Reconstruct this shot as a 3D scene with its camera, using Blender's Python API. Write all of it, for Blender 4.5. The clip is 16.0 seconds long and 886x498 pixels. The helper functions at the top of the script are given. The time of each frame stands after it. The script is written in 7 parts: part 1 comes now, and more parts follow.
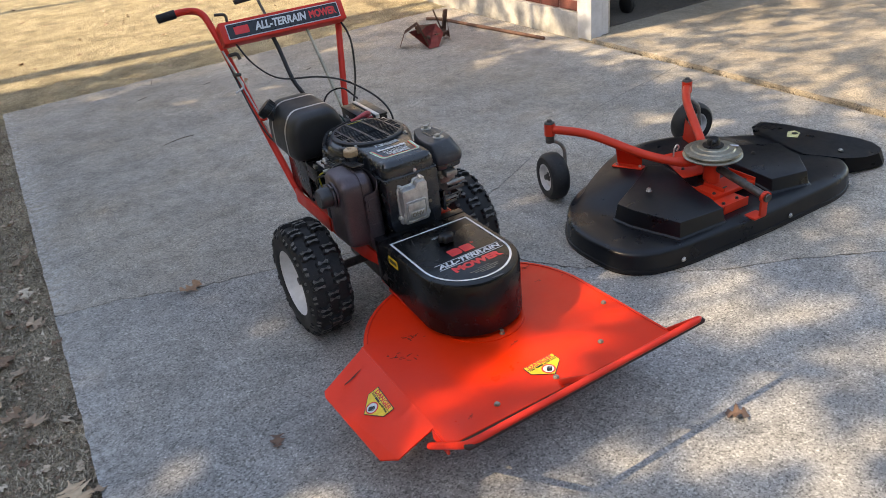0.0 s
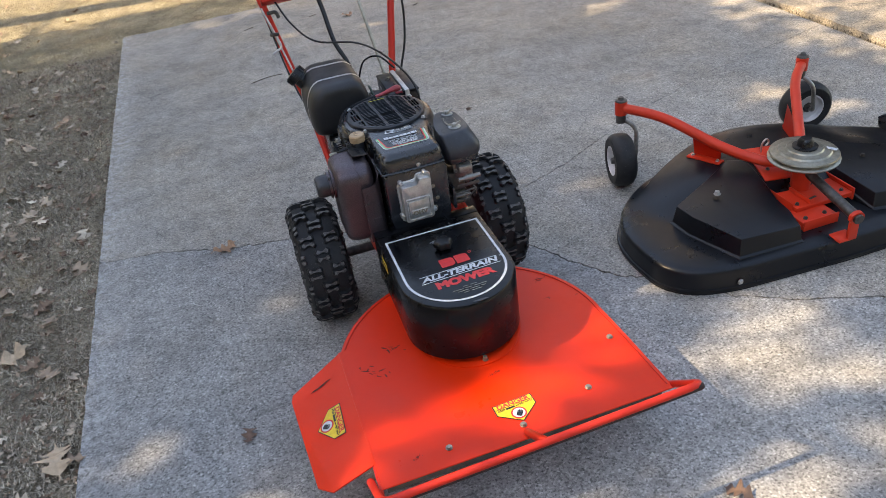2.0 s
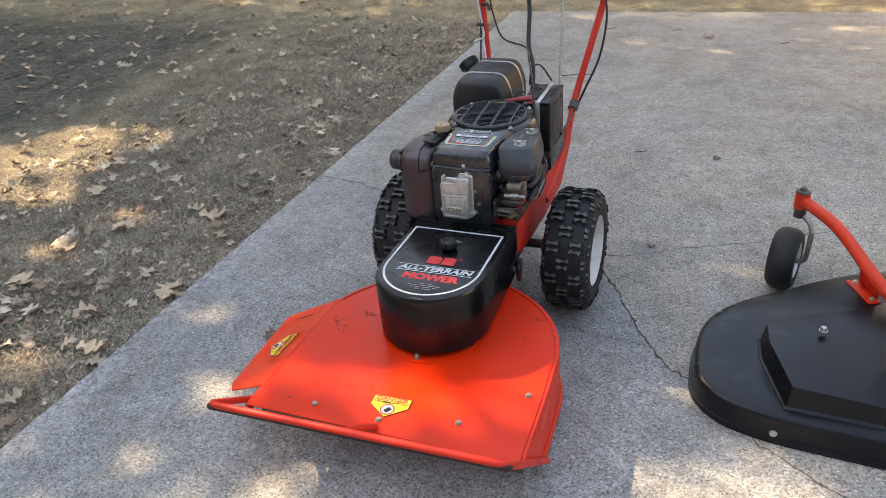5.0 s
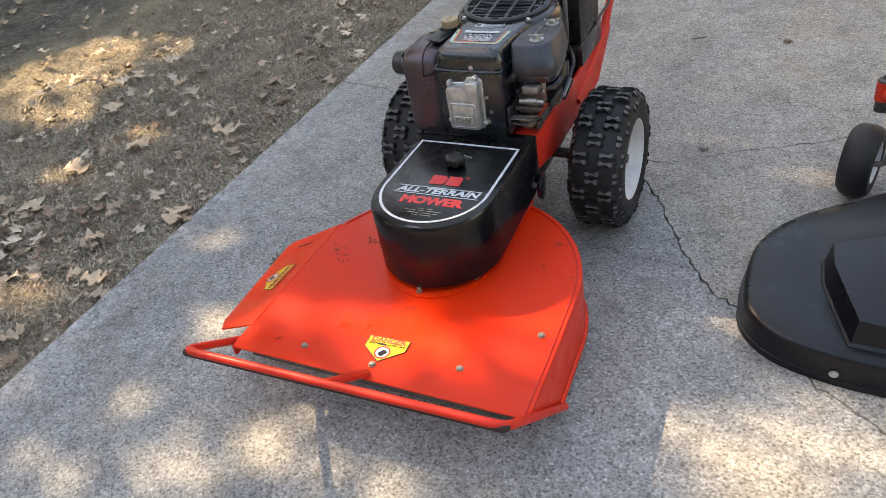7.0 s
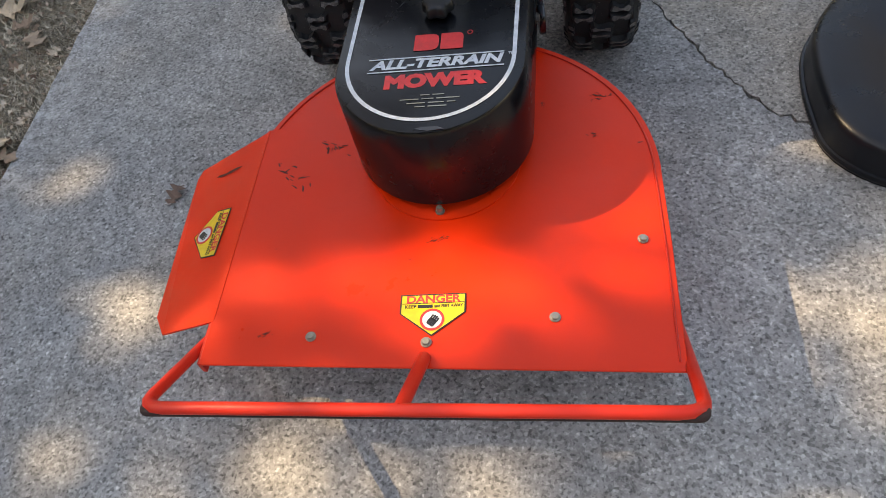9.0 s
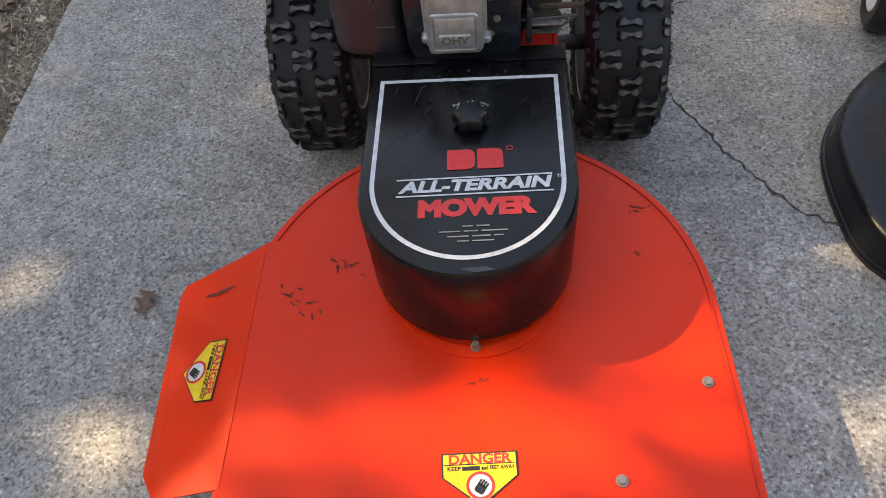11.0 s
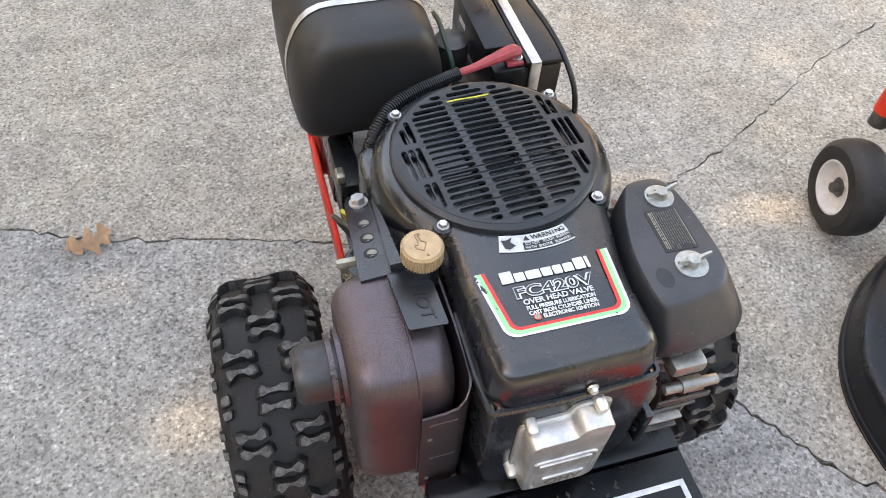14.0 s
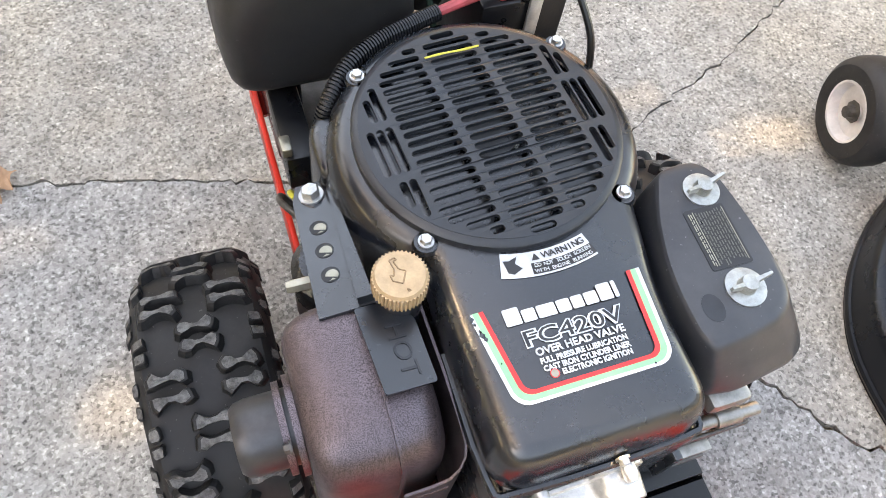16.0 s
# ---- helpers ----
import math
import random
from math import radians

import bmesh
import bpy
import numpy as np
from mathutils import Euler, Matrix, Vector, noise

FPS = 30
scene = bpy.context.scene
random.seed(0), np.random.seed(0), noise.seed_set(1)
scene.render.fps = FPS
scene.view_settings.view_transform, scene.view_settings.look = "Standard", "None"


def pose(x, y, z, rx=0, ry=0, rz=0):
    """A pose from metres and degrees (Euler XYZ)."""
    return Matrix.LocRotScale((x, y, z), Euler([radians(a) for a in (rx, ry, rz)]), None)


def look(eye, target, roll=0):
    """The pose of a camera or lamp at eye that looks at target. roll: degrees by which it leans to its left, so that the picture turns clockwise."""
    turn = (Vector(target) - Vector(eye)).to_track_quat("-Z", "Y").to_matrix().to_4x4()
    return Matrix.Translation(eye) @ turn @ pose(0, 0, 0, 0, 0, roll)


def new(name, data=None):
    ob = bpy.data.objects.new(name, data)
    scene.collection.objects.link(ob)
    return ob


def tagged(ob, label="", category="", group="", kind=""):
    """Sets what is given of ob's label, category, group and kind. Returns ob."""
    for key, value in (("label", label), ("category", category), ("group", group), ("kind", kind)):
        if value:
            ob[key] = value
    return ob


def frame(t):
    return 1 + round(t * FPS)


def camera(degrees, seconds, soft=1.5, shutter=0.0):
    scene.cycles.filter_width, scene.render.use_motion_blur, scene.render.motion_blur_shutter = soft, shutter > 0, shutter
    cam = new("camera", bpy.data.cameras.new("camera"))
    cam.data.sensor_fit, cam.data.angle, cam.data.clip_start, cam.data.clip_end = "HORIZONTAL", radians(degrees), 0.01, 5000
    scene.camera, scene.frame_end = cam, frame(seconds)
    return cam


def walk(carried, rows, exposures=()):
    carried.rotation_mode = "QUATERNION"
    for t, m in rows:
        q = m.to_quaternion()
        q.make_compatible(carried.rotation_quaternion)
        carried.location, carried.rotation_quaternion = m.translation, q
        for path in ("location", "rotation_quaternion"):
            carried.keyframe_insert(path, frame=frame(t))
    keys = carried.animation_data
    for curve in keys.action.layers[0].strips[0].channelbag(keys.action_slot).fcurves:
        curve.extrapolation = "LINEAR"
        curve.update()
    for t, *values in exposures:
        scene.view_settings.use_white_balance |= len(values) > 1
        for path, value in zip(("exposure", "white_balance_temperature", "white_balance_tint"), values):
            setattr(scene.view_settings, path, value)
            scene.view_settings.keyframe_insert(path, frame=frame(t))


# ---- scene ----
cam = camera(60.7, 16.0, soft=0.75)
PATH = [
    (0, (-0.839, -1.67, 1.336), (-0.028, -0.126, 0.358), -6.5),
    (0.5, (-0.784, -1.631, 1.334), (-0.06, -0.056, 0.337), -7.2),
    (1, (-0.728, -1.591, 1.359), (-0.099, 0.003, 0.328), -7.9),
    (1.5, (-0.57, -1.629, 1.393), (-0.049, -0.025, 0.318), -8.2),
    (2, (-0.36, -1.59, 1.389), (0.029, 0.023, 0.272), -8.4),
    (2.5, (-0.189, -1.54, 1.379), (0.05, 0.082, 0.233), -8.6),
    (3, (0.015, -1.595, 1.37), (0.083, 0.039, 0.218), -8.7),
    (3.5, (0.233, -1.617, 1.35), (0.124, 0.027, 0.216), -8.5),
    (4, (0.424, -1.611, 1.35), (0.117, 0.039, 0.262), -7.7),
    (4.2, (0.494, -1.623, 1.341), (0.084, 0.029, 0.292), -6.9),
    (6.3, (0.718, -1.553, 1.288), (-0.139, -0.031, 0.313), -6.2),
    (6.5, (0.71, -1.504, 1.271), (-0.152, -0.027, 0.235), -7.5),
    (7, (0.71, -1.359, 1.224), (-0.126, 0.002, 0.02), -11.0),
    (7.5, (0.595, -1.277, 1.187), (-0.142, 0.015, -0.15), -13.9),
    (8, (0.4, -1.199, 1.126), (-0.195, 0.047, -0.321), -15.1),
    (8.2, (0.351, -1.156, 1.114), (-0.191, 0.059, -0.38), -15.6),
    (10.3, (0.101, -0.87, 1.035), (-0.087, 0.182, -0.655), -10.4),
    (10.5, (0.092, -0.858, 1.044), (-0.086, 0.22, -0.632), -9.5),
    (11, (0.046, -0.809, 1.078), (-0.118, 0.347, -0.546), -7.9),
    (11.5, (0.013, -0.701, 1.113), (-0.114, 0.53, -0.459), -6.4),
    (12, (-0.004, -0.58, 1.122), (-0.07, 0.721, -0.395), -5.2),
    (12.5, (-0.106, -0.494, 1.134), (-0.07, 0.846, -0.35), -3.8),
    (13, (-0.217, -0.425, 1.157), (-0.035, 0.915, -0.317), -2.1),
    (13.5, (-0.245, -0.313, 1.141), (0.086, 0.96, -0.366), 1.3),
    (14, (-0.239, -0.207, 1.113), (0.18, 0.955, -0.459), 4.8),
    (14.5, (-0.232, -0.118, 1.088), (0.219, 0.925, -0.557), 7.6),
    (15, (-0.186, -0.065, 1.031), (0.269, 0.885, -0.669), 9.6),
    (15.5, (-0.167, -0.016, 1.02), (0.294, 0.866, -0.715), 10.9),
    (16, (-0.2, -0.011, 1.034), (0.265, 0.842, -0.714), 11.4),
]

walk(cam, [(t, look(eye, target, roll)) for t, eye, target, roll in PATH],
     exposures=[(0, 1.90, 8200, 12), (3.0, 2.29, 8450, 13), (4.2, 2.38, 8800, 13), (7.0, 2.36, 9300, 13), (8.2, 2.16, 9400, 13), (10.5, 1.94, 9600, 14), (11.0, 2.10, 9700, 14), (11.5, 2.44, 10150, 14), (12.0, 2.78, 10400, 14), (12.5, 2.94, 10600, 14), (14.0, 3.2, 10850, 14), (16.0, 3.5, 11000, 14)])

# ---- light: low afternoon sun through bare and half-bare trees ----
SUN = Vector((-1.076, 0.19, 1.0))          # the way to the sun
sky = bpy.data.worlds.new("sky")
scene.world = sky
sky.use_nodes = True
sn = sky.node_tree.nodes
tex = sn.new("ShaderNodeTexSky")
tex.sky_type, tex.sun_disc = "NISHITA", False
tex.sun_elevation, tex.sun_rotation = radians(42.4), radians(-80)
sky.node_tree.links.new(tex.outputs[0], sn["Background"].inputs[0])
sn["Background"].inputs[1].default_value = 0.15
sun = new("sun", bpy.data.lights.new("sun", "SUN"))
sun.data.energy, sun.data.angle, sun.data.color = 2.5, radians(0.53), (1.0, 0.885, 0.71)
sun.matrix_world = look(SUN * 20, (0, 0, 0))


# ---- materials ----
class Mat:
    """A small builder of node materials."""

    def __init__(self, name, rough=0.5, metal=0.0):
        self.m = bpy.data.materials.new(name)
        self.m.use_nodes = True
        self.n, self.l = self.m.node_tree.nodes, self.m.node_tree.links
        self.b = self.n["Principled BSDF"]
        self.b.inputs["Roughness"].default_value, self.b.inputs["Metallic"].default_value = rough, metal
        self.co = self.n.new("ShaderNodeTexCoord").outputs["Object"]

    def space(self, kind):
        if kind == "world":
            self.co = self.n.new("ShaderNodeNewGeometry").outputs["Position"]
        return self

    def noise(self, scale, detail=4.0, rough=0.6):
        t = self.n.new("ShaderNodeTexNoise")
        t.inputs["Scale"].default_value, t.inputs["Detail"].default_value, t.inputs["Roughness"].default_value = scale, detail, rough
        self.l.new(self.co, t.inputs["Vector"])
        return t.outputs["Fac"]

    def cells(self, scale, out="Color"):
        t = self.n.new("ShaderNodeTexVoronoi")
        t.inputs["Scale"].default_value = scale
        self.l.new(self.co, t.inputs["Vector"])
        return t.outputs[out]

    def grey(self, col):
        t = self.n.new("ShaderNodeSeparateColor")
        self.l.new(col, t.inputs[0])
        return t.outputs[0]

    def axis(self, k):
        t = self.n.new("ShaderNodeSeparateXYZ")
        self.l.new(self.co, t.inputs[0])
        return t.outputs[k]

    def chance(self):
        return self.n.new("ShaderNodeObjectInfo").outputs["Random"]

    def island(self):
        return self.n.new("ShaderNodeNewGeometry").outputs["Random Per Island"]

    def ramp(self, fac, stops):
        t = self.n.new("ShaderNodeValToRGB")
        e = t.color_ramp.elements
        while len(e) < len(stops):
            e.new(0.5)
        for k, (p, c) in zip(e, stops):
            k.position, k.color = p, (*(c if isinstance(c, tuple) else (c, c, c)), 1)
        self.l.new(fac, t.inputs[0])
        return t.outputs[0]

    def mix(self, a, b, fac, how="MIX"):
        t = self.n.new("ShaderNodeMix")
        t.data_type, t.blend_type = "RGBA", how
        for v, k in ((fac, 0), (a, 6), (b, 7)):
            if isinstance(v, (int, float)) and k == 0:
                t.inputs[0].default_value = v
            elif isinstance(v, tuple):
                t.inputs[k].default_value = (*v, 1)
            else:
                self.l.new(v, t.inputs[k])
        return t.outputs[2]

    def maths(self, how, a, b=0.0):
        t = self.n.new("ShaderNodeMath")
        t.operation = how
        for k, v in enumerate((a, b)):
            if isinstance(v, (int, float)):
                t.inputs[k].default_value = v
            else:
                self.l.new(v, t.inputs[k])
        return t.outputs[0]

    def colour(self, c):
        if isinstance(c, tuple):
            self.b.inputs["Base Color"].default_value = (*c, 1)
        else:
            self.l.new(c, self.b.inputs["Base Color"])
        return self

    def roughness(self, fac, lo, hi):
        self.l.new(self.ramp(fac, [(0.3, lo), (0.7, hi)]), self.b.inputs["Roughness"])
        return self

    def bump(self, height, strength, distance=0.002):
        t = self.n.new("ShaderNodeBump")
        t.inputs["Strength"].default_value, t.inputs["Distance"].default_value = strength, distance
        self.l.new(height, t.inputs["Height"])
        self.l.new(t.outputs[0], self.b.inputs["Normal"])
        return self


def make_concrete(name, base, dark, light, edge=False, warm_part=0.3):
    """Broom-worn concrete: fine pale and dark aggregate, stains, pits."""
    k = Mat(name, 0.9).space("world")
    c = k.ramp(k.noise(0.8, 4), [(0.32, dark), (0.5, base), (0.7, light)])
    tan = (base[0] * 1.16, base[1] * 1.04, base[2] * 0.86)
    c = k.mix(c, tan, k.ramp(k.noise(2.1, 6, 0.65), [(0.42, 0.0), (0.7, warm_part)]))
    c = k.mix(c, k.ramp(k.noise(5.5, 7, 0.7), [(0.32, 0.66), (0.5, 1.0), (0.68, 1.2)]), 0.75, "MULTIPLY")
    c = k.mix(c, k.ramp(k.noise(24, 4, 0.6), [(0.34, 0.72), (0.5, 1.0), (0.66, 1.22)]), 0.5, "MULTIPLY")
    stones = k.grey(k.cells(215))
    c = k.mix(c, k.ramp(stones, [(0.0, 0.2), (0.14, 0.5), (0.3, 0.88), (0.75, 1.06), (0.9, 1.3), (1.0, 1.8)]), 0.6, "MULTIPLY")
    c = k.mix(c, k.ramp(k.noise(165, 2, 0.5), [(0.28, 0.3), (0.40, 0.92), (0.6, 1.04), (0.74, 1.6)]), 0.9, "MULTIPLY")
    c = k.mix(c, k.ramp(k.grey(k.cells(120)), [(0.0, 0.6), (0.12, 0.95), (0.88, 1.0), (0.97, 1.3)]), 0.35, "MULTIPLY")
    c = k.mix(c, k.ramp(k.noise(520, 2, 0.6), [(0.35, 0.72), (0.65, 1.28)]), 0.2, "MULTIPLY")
    c = k.mix(c, k.ramp(k.noise(85, 3, 0.6), [(0.26, 0.36), (0.41, 1.0), (0.62, 1.0), (0.77, 1.42)]), 0.9, "MULTIPLY")
    pale = k.ramp(k.noise(9, 6, 0.75), [(0.58, 0.0), (0.74, 0.32)])
    c = k.mix(c, (light[0] * 1.25, light[1] * 1.22, light[2] * 1.16), pale)
    if edge:  # lime bloom in wisps along the pad's side
        x = k.maths("ADD", k.axis(0), k.maths("MULTIPLY", k.noise(5, 5, 0.7), 0.26))
        wisp = k.maths("MULTIPLY", k.ramp(k.maths("ADD", x, 1.0), [(0.10, 1.0), (0.26, 0.0)]), k.ramp(k.noise(34, 7, 0.8), [(0.47, 0.0), (0.62, 0.8)]))
        c = k.mix(c, (0.56, 0.56, 0.55), wisp)
    k.colour(c)
    k.bump(k.mix(stones, k.noise(420, 3), 0.65), 0.5, 0.0018)
    return k.m


def make_paint(name, col, worn, rough=0.32, scuff=0.5):
    k = Mat(name, rough)
    k.b.inputs["Specular IOR Level"].default_value = 0.3
    fade = k.mix(col, worn, k.ramp(k.noise(4.5, 5, 0.65), [(0.4, 0.0), (0.75, 0.55)]))
    dirt = k.mix(fade, (0.09, 0.03, 0.02), k.ramp(k.noise(16, 8, 0.75), [(0.66, 0.0), (0.76, scuff)]))
    k.colour(dirt).roughness(k.noise(12, 5), rough - 0.06, rough + 0.2).bump(k.noise(55, 4), 0.12, 0.002)
    return k.m


def make_plain(name, col, rough, metal=0.0, vary=0.25, scale=40, bump=0.1, dist=0.001, spec=0.5):
    k = Mat(name, rough, metal)
    k.b.inputs["Specular IOR Level"].default_value = spec
    dim = tuple(v * (1 - vary) for v in col)
    lit = tuple(min(v * (1 + vary), 1) for v in col)
    c = k.mix(k.ramp(k.noise(scale, 5, 0.7), [(0.3, dim), (0.7, lit)]), k.ramp(k.noise(scale * 0.2, 3), [(0.3, 1 - vary * 0.6), (0.7, 1.0)]), 0.7, "MULTIPLY")
    k.colour(c).roughness(k.noise(scale * 0.6, 4), max(rough - 0.1, 0.05), min(rough + 0.12, 1))
    if bump:
        k.bump(k.noise(scale * 3, 3), bump, dist)
    return k.m


def make_dusted(name, col, dust, rough, amount=0.5, spec=0.5):
    """Dark paint with wiped dust, drips and fine specks."""
    k = Mat(name, rough)
    k.b.inputs["Specular IOR Level"].default_value = spec
    film = k.ramp(k.noise(6, 7, 0.7), [(0.45, 0.0), (0.75, amount)])
    c = k.mix(col, dust, film)
    speck = k.ramp(k.noise(260, 2, 0.5), [(0.70, 0.0), (0.76, amount * 0.9)])
    c = k.mix(c, tuple(min(v * 2.5, 0.3) for v in dust), speck)
    k.colour(c).roughness(k.noise(7, 6, 0.7), rough - 0.05, rough + 0.22).bump(k.noise(90, 3), 0.05, 0.001)
    return k.m


CONCRETE = make_concrete("concrete_pad", (0.27, 0.266, 0.256), (0.215, 0.213, 0.207), (0.325, 0.316, 0.298), edge=True)
CONCRETE_WARM = make_concrete("tan_grey_concrete_pad", (0.30, 0.281, 0.252), (0.24, 0.226, 0.204), (0.36, 0.337, 0.30), edge=True, warm_part=0.5)
CONCRETE_TAN = make_concrete("concrete_drive", (0.33, 0.285, 0.225), (0.26, 0.225, 0.175), (0.40, 0.35, 0.28))
RED = make_paint("red_deck_paint", (0.74, 0.027, 0.003), (0.62, 0.026, 0.006), 0.33)
RED_FRAME = make_paint("red_frame_paint", (0.6, 0.025, 0.012), (0.5, 0.04, 0.025), 0.36, 0.35)
RED_ATTACH = make_paint("orange_red_frame_paint", (0.6, 0.035, 0.013), (0.5, 0.045, 0.025), 0.35, 0.5)
BLACK = make_dusted("black_engine_paint", (0.0060, 0.0080, 0.0115), (0.030, 0.032, 0.036), 0.17, 0.34, 0.8)
BLACK_COVER = make_dusted("black_cover_paint", (0.0024, 0.0030, 0.0043), (0.018, 0.0175, 0.017), 0.17, 0.32, 0.36)
PLASTIC = make_plain("black_plastic", (0.0048, 0.0055, 0.007), 0.34, 0, 0.25, 60, 0.12, spec=0.42)
TANK = make_dusted("scratched_black_tank_plastic", (0.013, 0.0132, 0.0142), (0.04, 0.04, 0.041), 0.42, 0.35, 0.5)
GRILLE = make_plain("grey_black_plastic", (0.013, 0.0155, 0.0195), 0.38, 0, 0.2, 60, 0.1)
DUSTY = make_dusted("dusty_black_plastic", (0.0200, 0.0235, 0.0300), (0.080, 0.082, 0.085), 0.36, 0.5)
LUG_TOP = make_plain("dusty_skylit_lug_tops", (0.105, 0.104, 0.102), 0.7, 0, 0.75, 130, 0.8, 0.002)
GRIME = make_plain("dried_black_grime", (0.10, 0.022, 0.015), 0.8, 0, 0.5, 200, 0.3)
DUST = make_plain("dried_dust", (0.028, 0.026, 0.024), 0.8, 0, 0.6, 220, 0.1)
GRIME_BLACK = make_plain("blackened_worn_paint", (0.03, 0.012, 0.01), 0.7, 0, 0.6, 60, 0.3)
SHELL = make_dusted("black_plastic_shell", (0.0040, 0.0050, 0.0072), (0.012, 0.0122, 0.014), 0.27, 0.35, 0.34)
RUBBER = make_dusted("tyre_rubber", (0.016, 0.016, 0.0168), (0.058, 0.057, 0.055), 0.5, 0.5, 0.25)
RUBBER_WORN = make_plain("dusty_tread_rubber", (0.02, 0.02, 0.0205), 0.6, 0, 0.4, 90, 0.4, spec=0.25)
RIM = make_plain("white_rim_paint", (0.60, 0.585, 0.575), 0.4, 0, 0.2, 15, 0.05)
FORK = make_plain("dull_zinc_rod", (0.30, 0.29, 0.27), 0.4, 0.8, 0.35, 60, 0.15)
EXHAUST = make_plain("grey_exhaust_steel", (0.05, 0.05, 0.053), 0.4, 0.5, 0.3, 40, 0.1)


def muffler_material():
    """Scorched brown paint, grainy like fine sandpaper."""
    k = Mat("rust_brown_muffler", 0.38, 0.7)
    base = k.ramp(k.noise(9, 4), [(0.3, (0.088, 0.070, 0.077)), (0.7, (0.125, 0.099, 0.108))])
    grain = k.ramp(k.noise(1250, 2, 0.6), [(0.36, 0.2), (0.5, 1.0), (0.64, 1.75)])
    k.colour(k.mix(base, grain, 0.8, "MULTIPLY")).roughness(k.noise(14, 4), 0.30, 0.48).bump(k.noise(1250, 2), 0.3, 0.0006)
    return k.m


MUFFLER = muffler_material()
ALUMINIUM = make_plain("cast_aluminium", (0.58, 0.58, 0.57), 0.42, 0.85, 0.25, 70, 0.35)
STEEL = make_plain("zinc_steel", (0.55, 0.55, 0.54), 0.35, 0.9, 0.3, 90, 0.15)
DARK_STEEL = make_plain("dark_oily_steel", (0.09, 0.085, 0.08), 0.45, 0.6, 0.4, 60, 0.2)
PULLEY = make_plain("tarnished_pulley_steel", (0.33, 0.31, 0.25), 0.38, 0.8, 0.3, 35, 0.1)
BRASS = make_plain("brassy_bowl", (0.32, 0.28, 0.2), 0.4, 0.8, 0.3, 60, 0.1)
CAP = make_plain("tan_brown_plastic", (0.42, 0.29, 0.17), 0.5, 0, 0.2, 90, 0.25)
OIL_MARK = make_plain("shaded_tan_plastic", (0.25, 0.16, 0.09), 0.55, 0, 0.2, 90, 0.1)
RED_RUBBER = make_plain("red_rubber_boot", (0.36, 0.05, 0.06), 0.5, 0, 0.3, 60, 0.1)
RUST = make_plain("rusty_iron", (0.16, 0.085, 0.06), 0.85, 0.2, 0.5, 60, 0.5)
RUST_RED = make_plain("faded_red_rusty_paint", (0.22, 0.03, 0.027), 0.7, 0, 0.5, 30, 0.4)
DECAL_WHITE = make_plain("white_decal", (0.54, 0.56, 0.58), 0.4, 0, 0.2, 120, 0)
ZINC = make_plain("dull_zinc", (0.40, 0.41, 0.39), 0.4, 0.85, 0.3, 90, 0.2)
PRINT = make_plain("dim_grey_print", (0.11, 0.11, 0.10), 0.6, 0, 0.3, 300, 0)
DECAL_RED = make_plain("red_decal", (0.65, 0.03, 0.03), 0.4, 0, 0.12, 120, 0)
DECAL_GREEN = make_plain("pale_green_decal", (0.17, 0.5, 0.25), 0.4, 0, 0.1, 120, 0)
DECAL_YELLOW = make_plain("yellow_decal", (0.75, 0.52, 0.03), 0.4, 0, 0.12, 90, 0)
DECAL_PALE = make_plain("sun_bleached_yellow_decal", (0.55, 0.52, 0.25), 0.5, 0, 0.25, 60, 0)
DECAL_BLACK = make_plain("black_decal", (0.012, 0.012, 0.014), 0.35, 0, 0.2, 90, 0)
WHITE_PAINT = make_plain("white_trim_paint", (0.62, 0.64, 0.67), 0.5, 0, 0.15, 12, 0.1)
FOUNDATION = make_plain("whitewashed_foundation", (0.5, 0.475, 0.43), 0.85, 0, 0.3, 9, 0.4, 0.004)
MORTAR = make_plain("pale_mortar", (0.6, 0.56, 0.52), 0.9, 0, 0.15, 60, 0.4)
BARK = make_plain("tree_bark", (0.11, 0.085, 0.065), 0.9, 0, 0.4, 12, 0.8, 0.02)
PLASTER = make_plain("garage_wall_board", (0.5, 0.48, 0.45), 0.9, 0, 0.1, 10, 0.2)
GREEN_WIRE = make_plain("dark_green_wire", (0.012, 0.035, 0.024), 0.45, 0, 0.2, 60, 0)
YELLOW_WIRE = make_plain("yellow_wire", (0.5, 0.44, 0.05), 0.5, 0, 0.2, 60, 0)


def brick_material():
    k = Mat("red_brown_brick", 0.85)
    c = k.ramp(k.chance(), [(0.0, (0.24, 0.075, 0.05)), (0.5, (0.30, 0.10, 0.065)), (1.0, (0.20, 0.065, 0.05))])
    k.colour(k.mix(c, k.ramp(k.noise(60, 4), [(0.3, 0.75), (0.7, 1.15)]), 0.7, "MULTIPLY")).bump(k.noise(120, 4), 0.5, 0.003)
    return k.m


BRICK = brick_material()


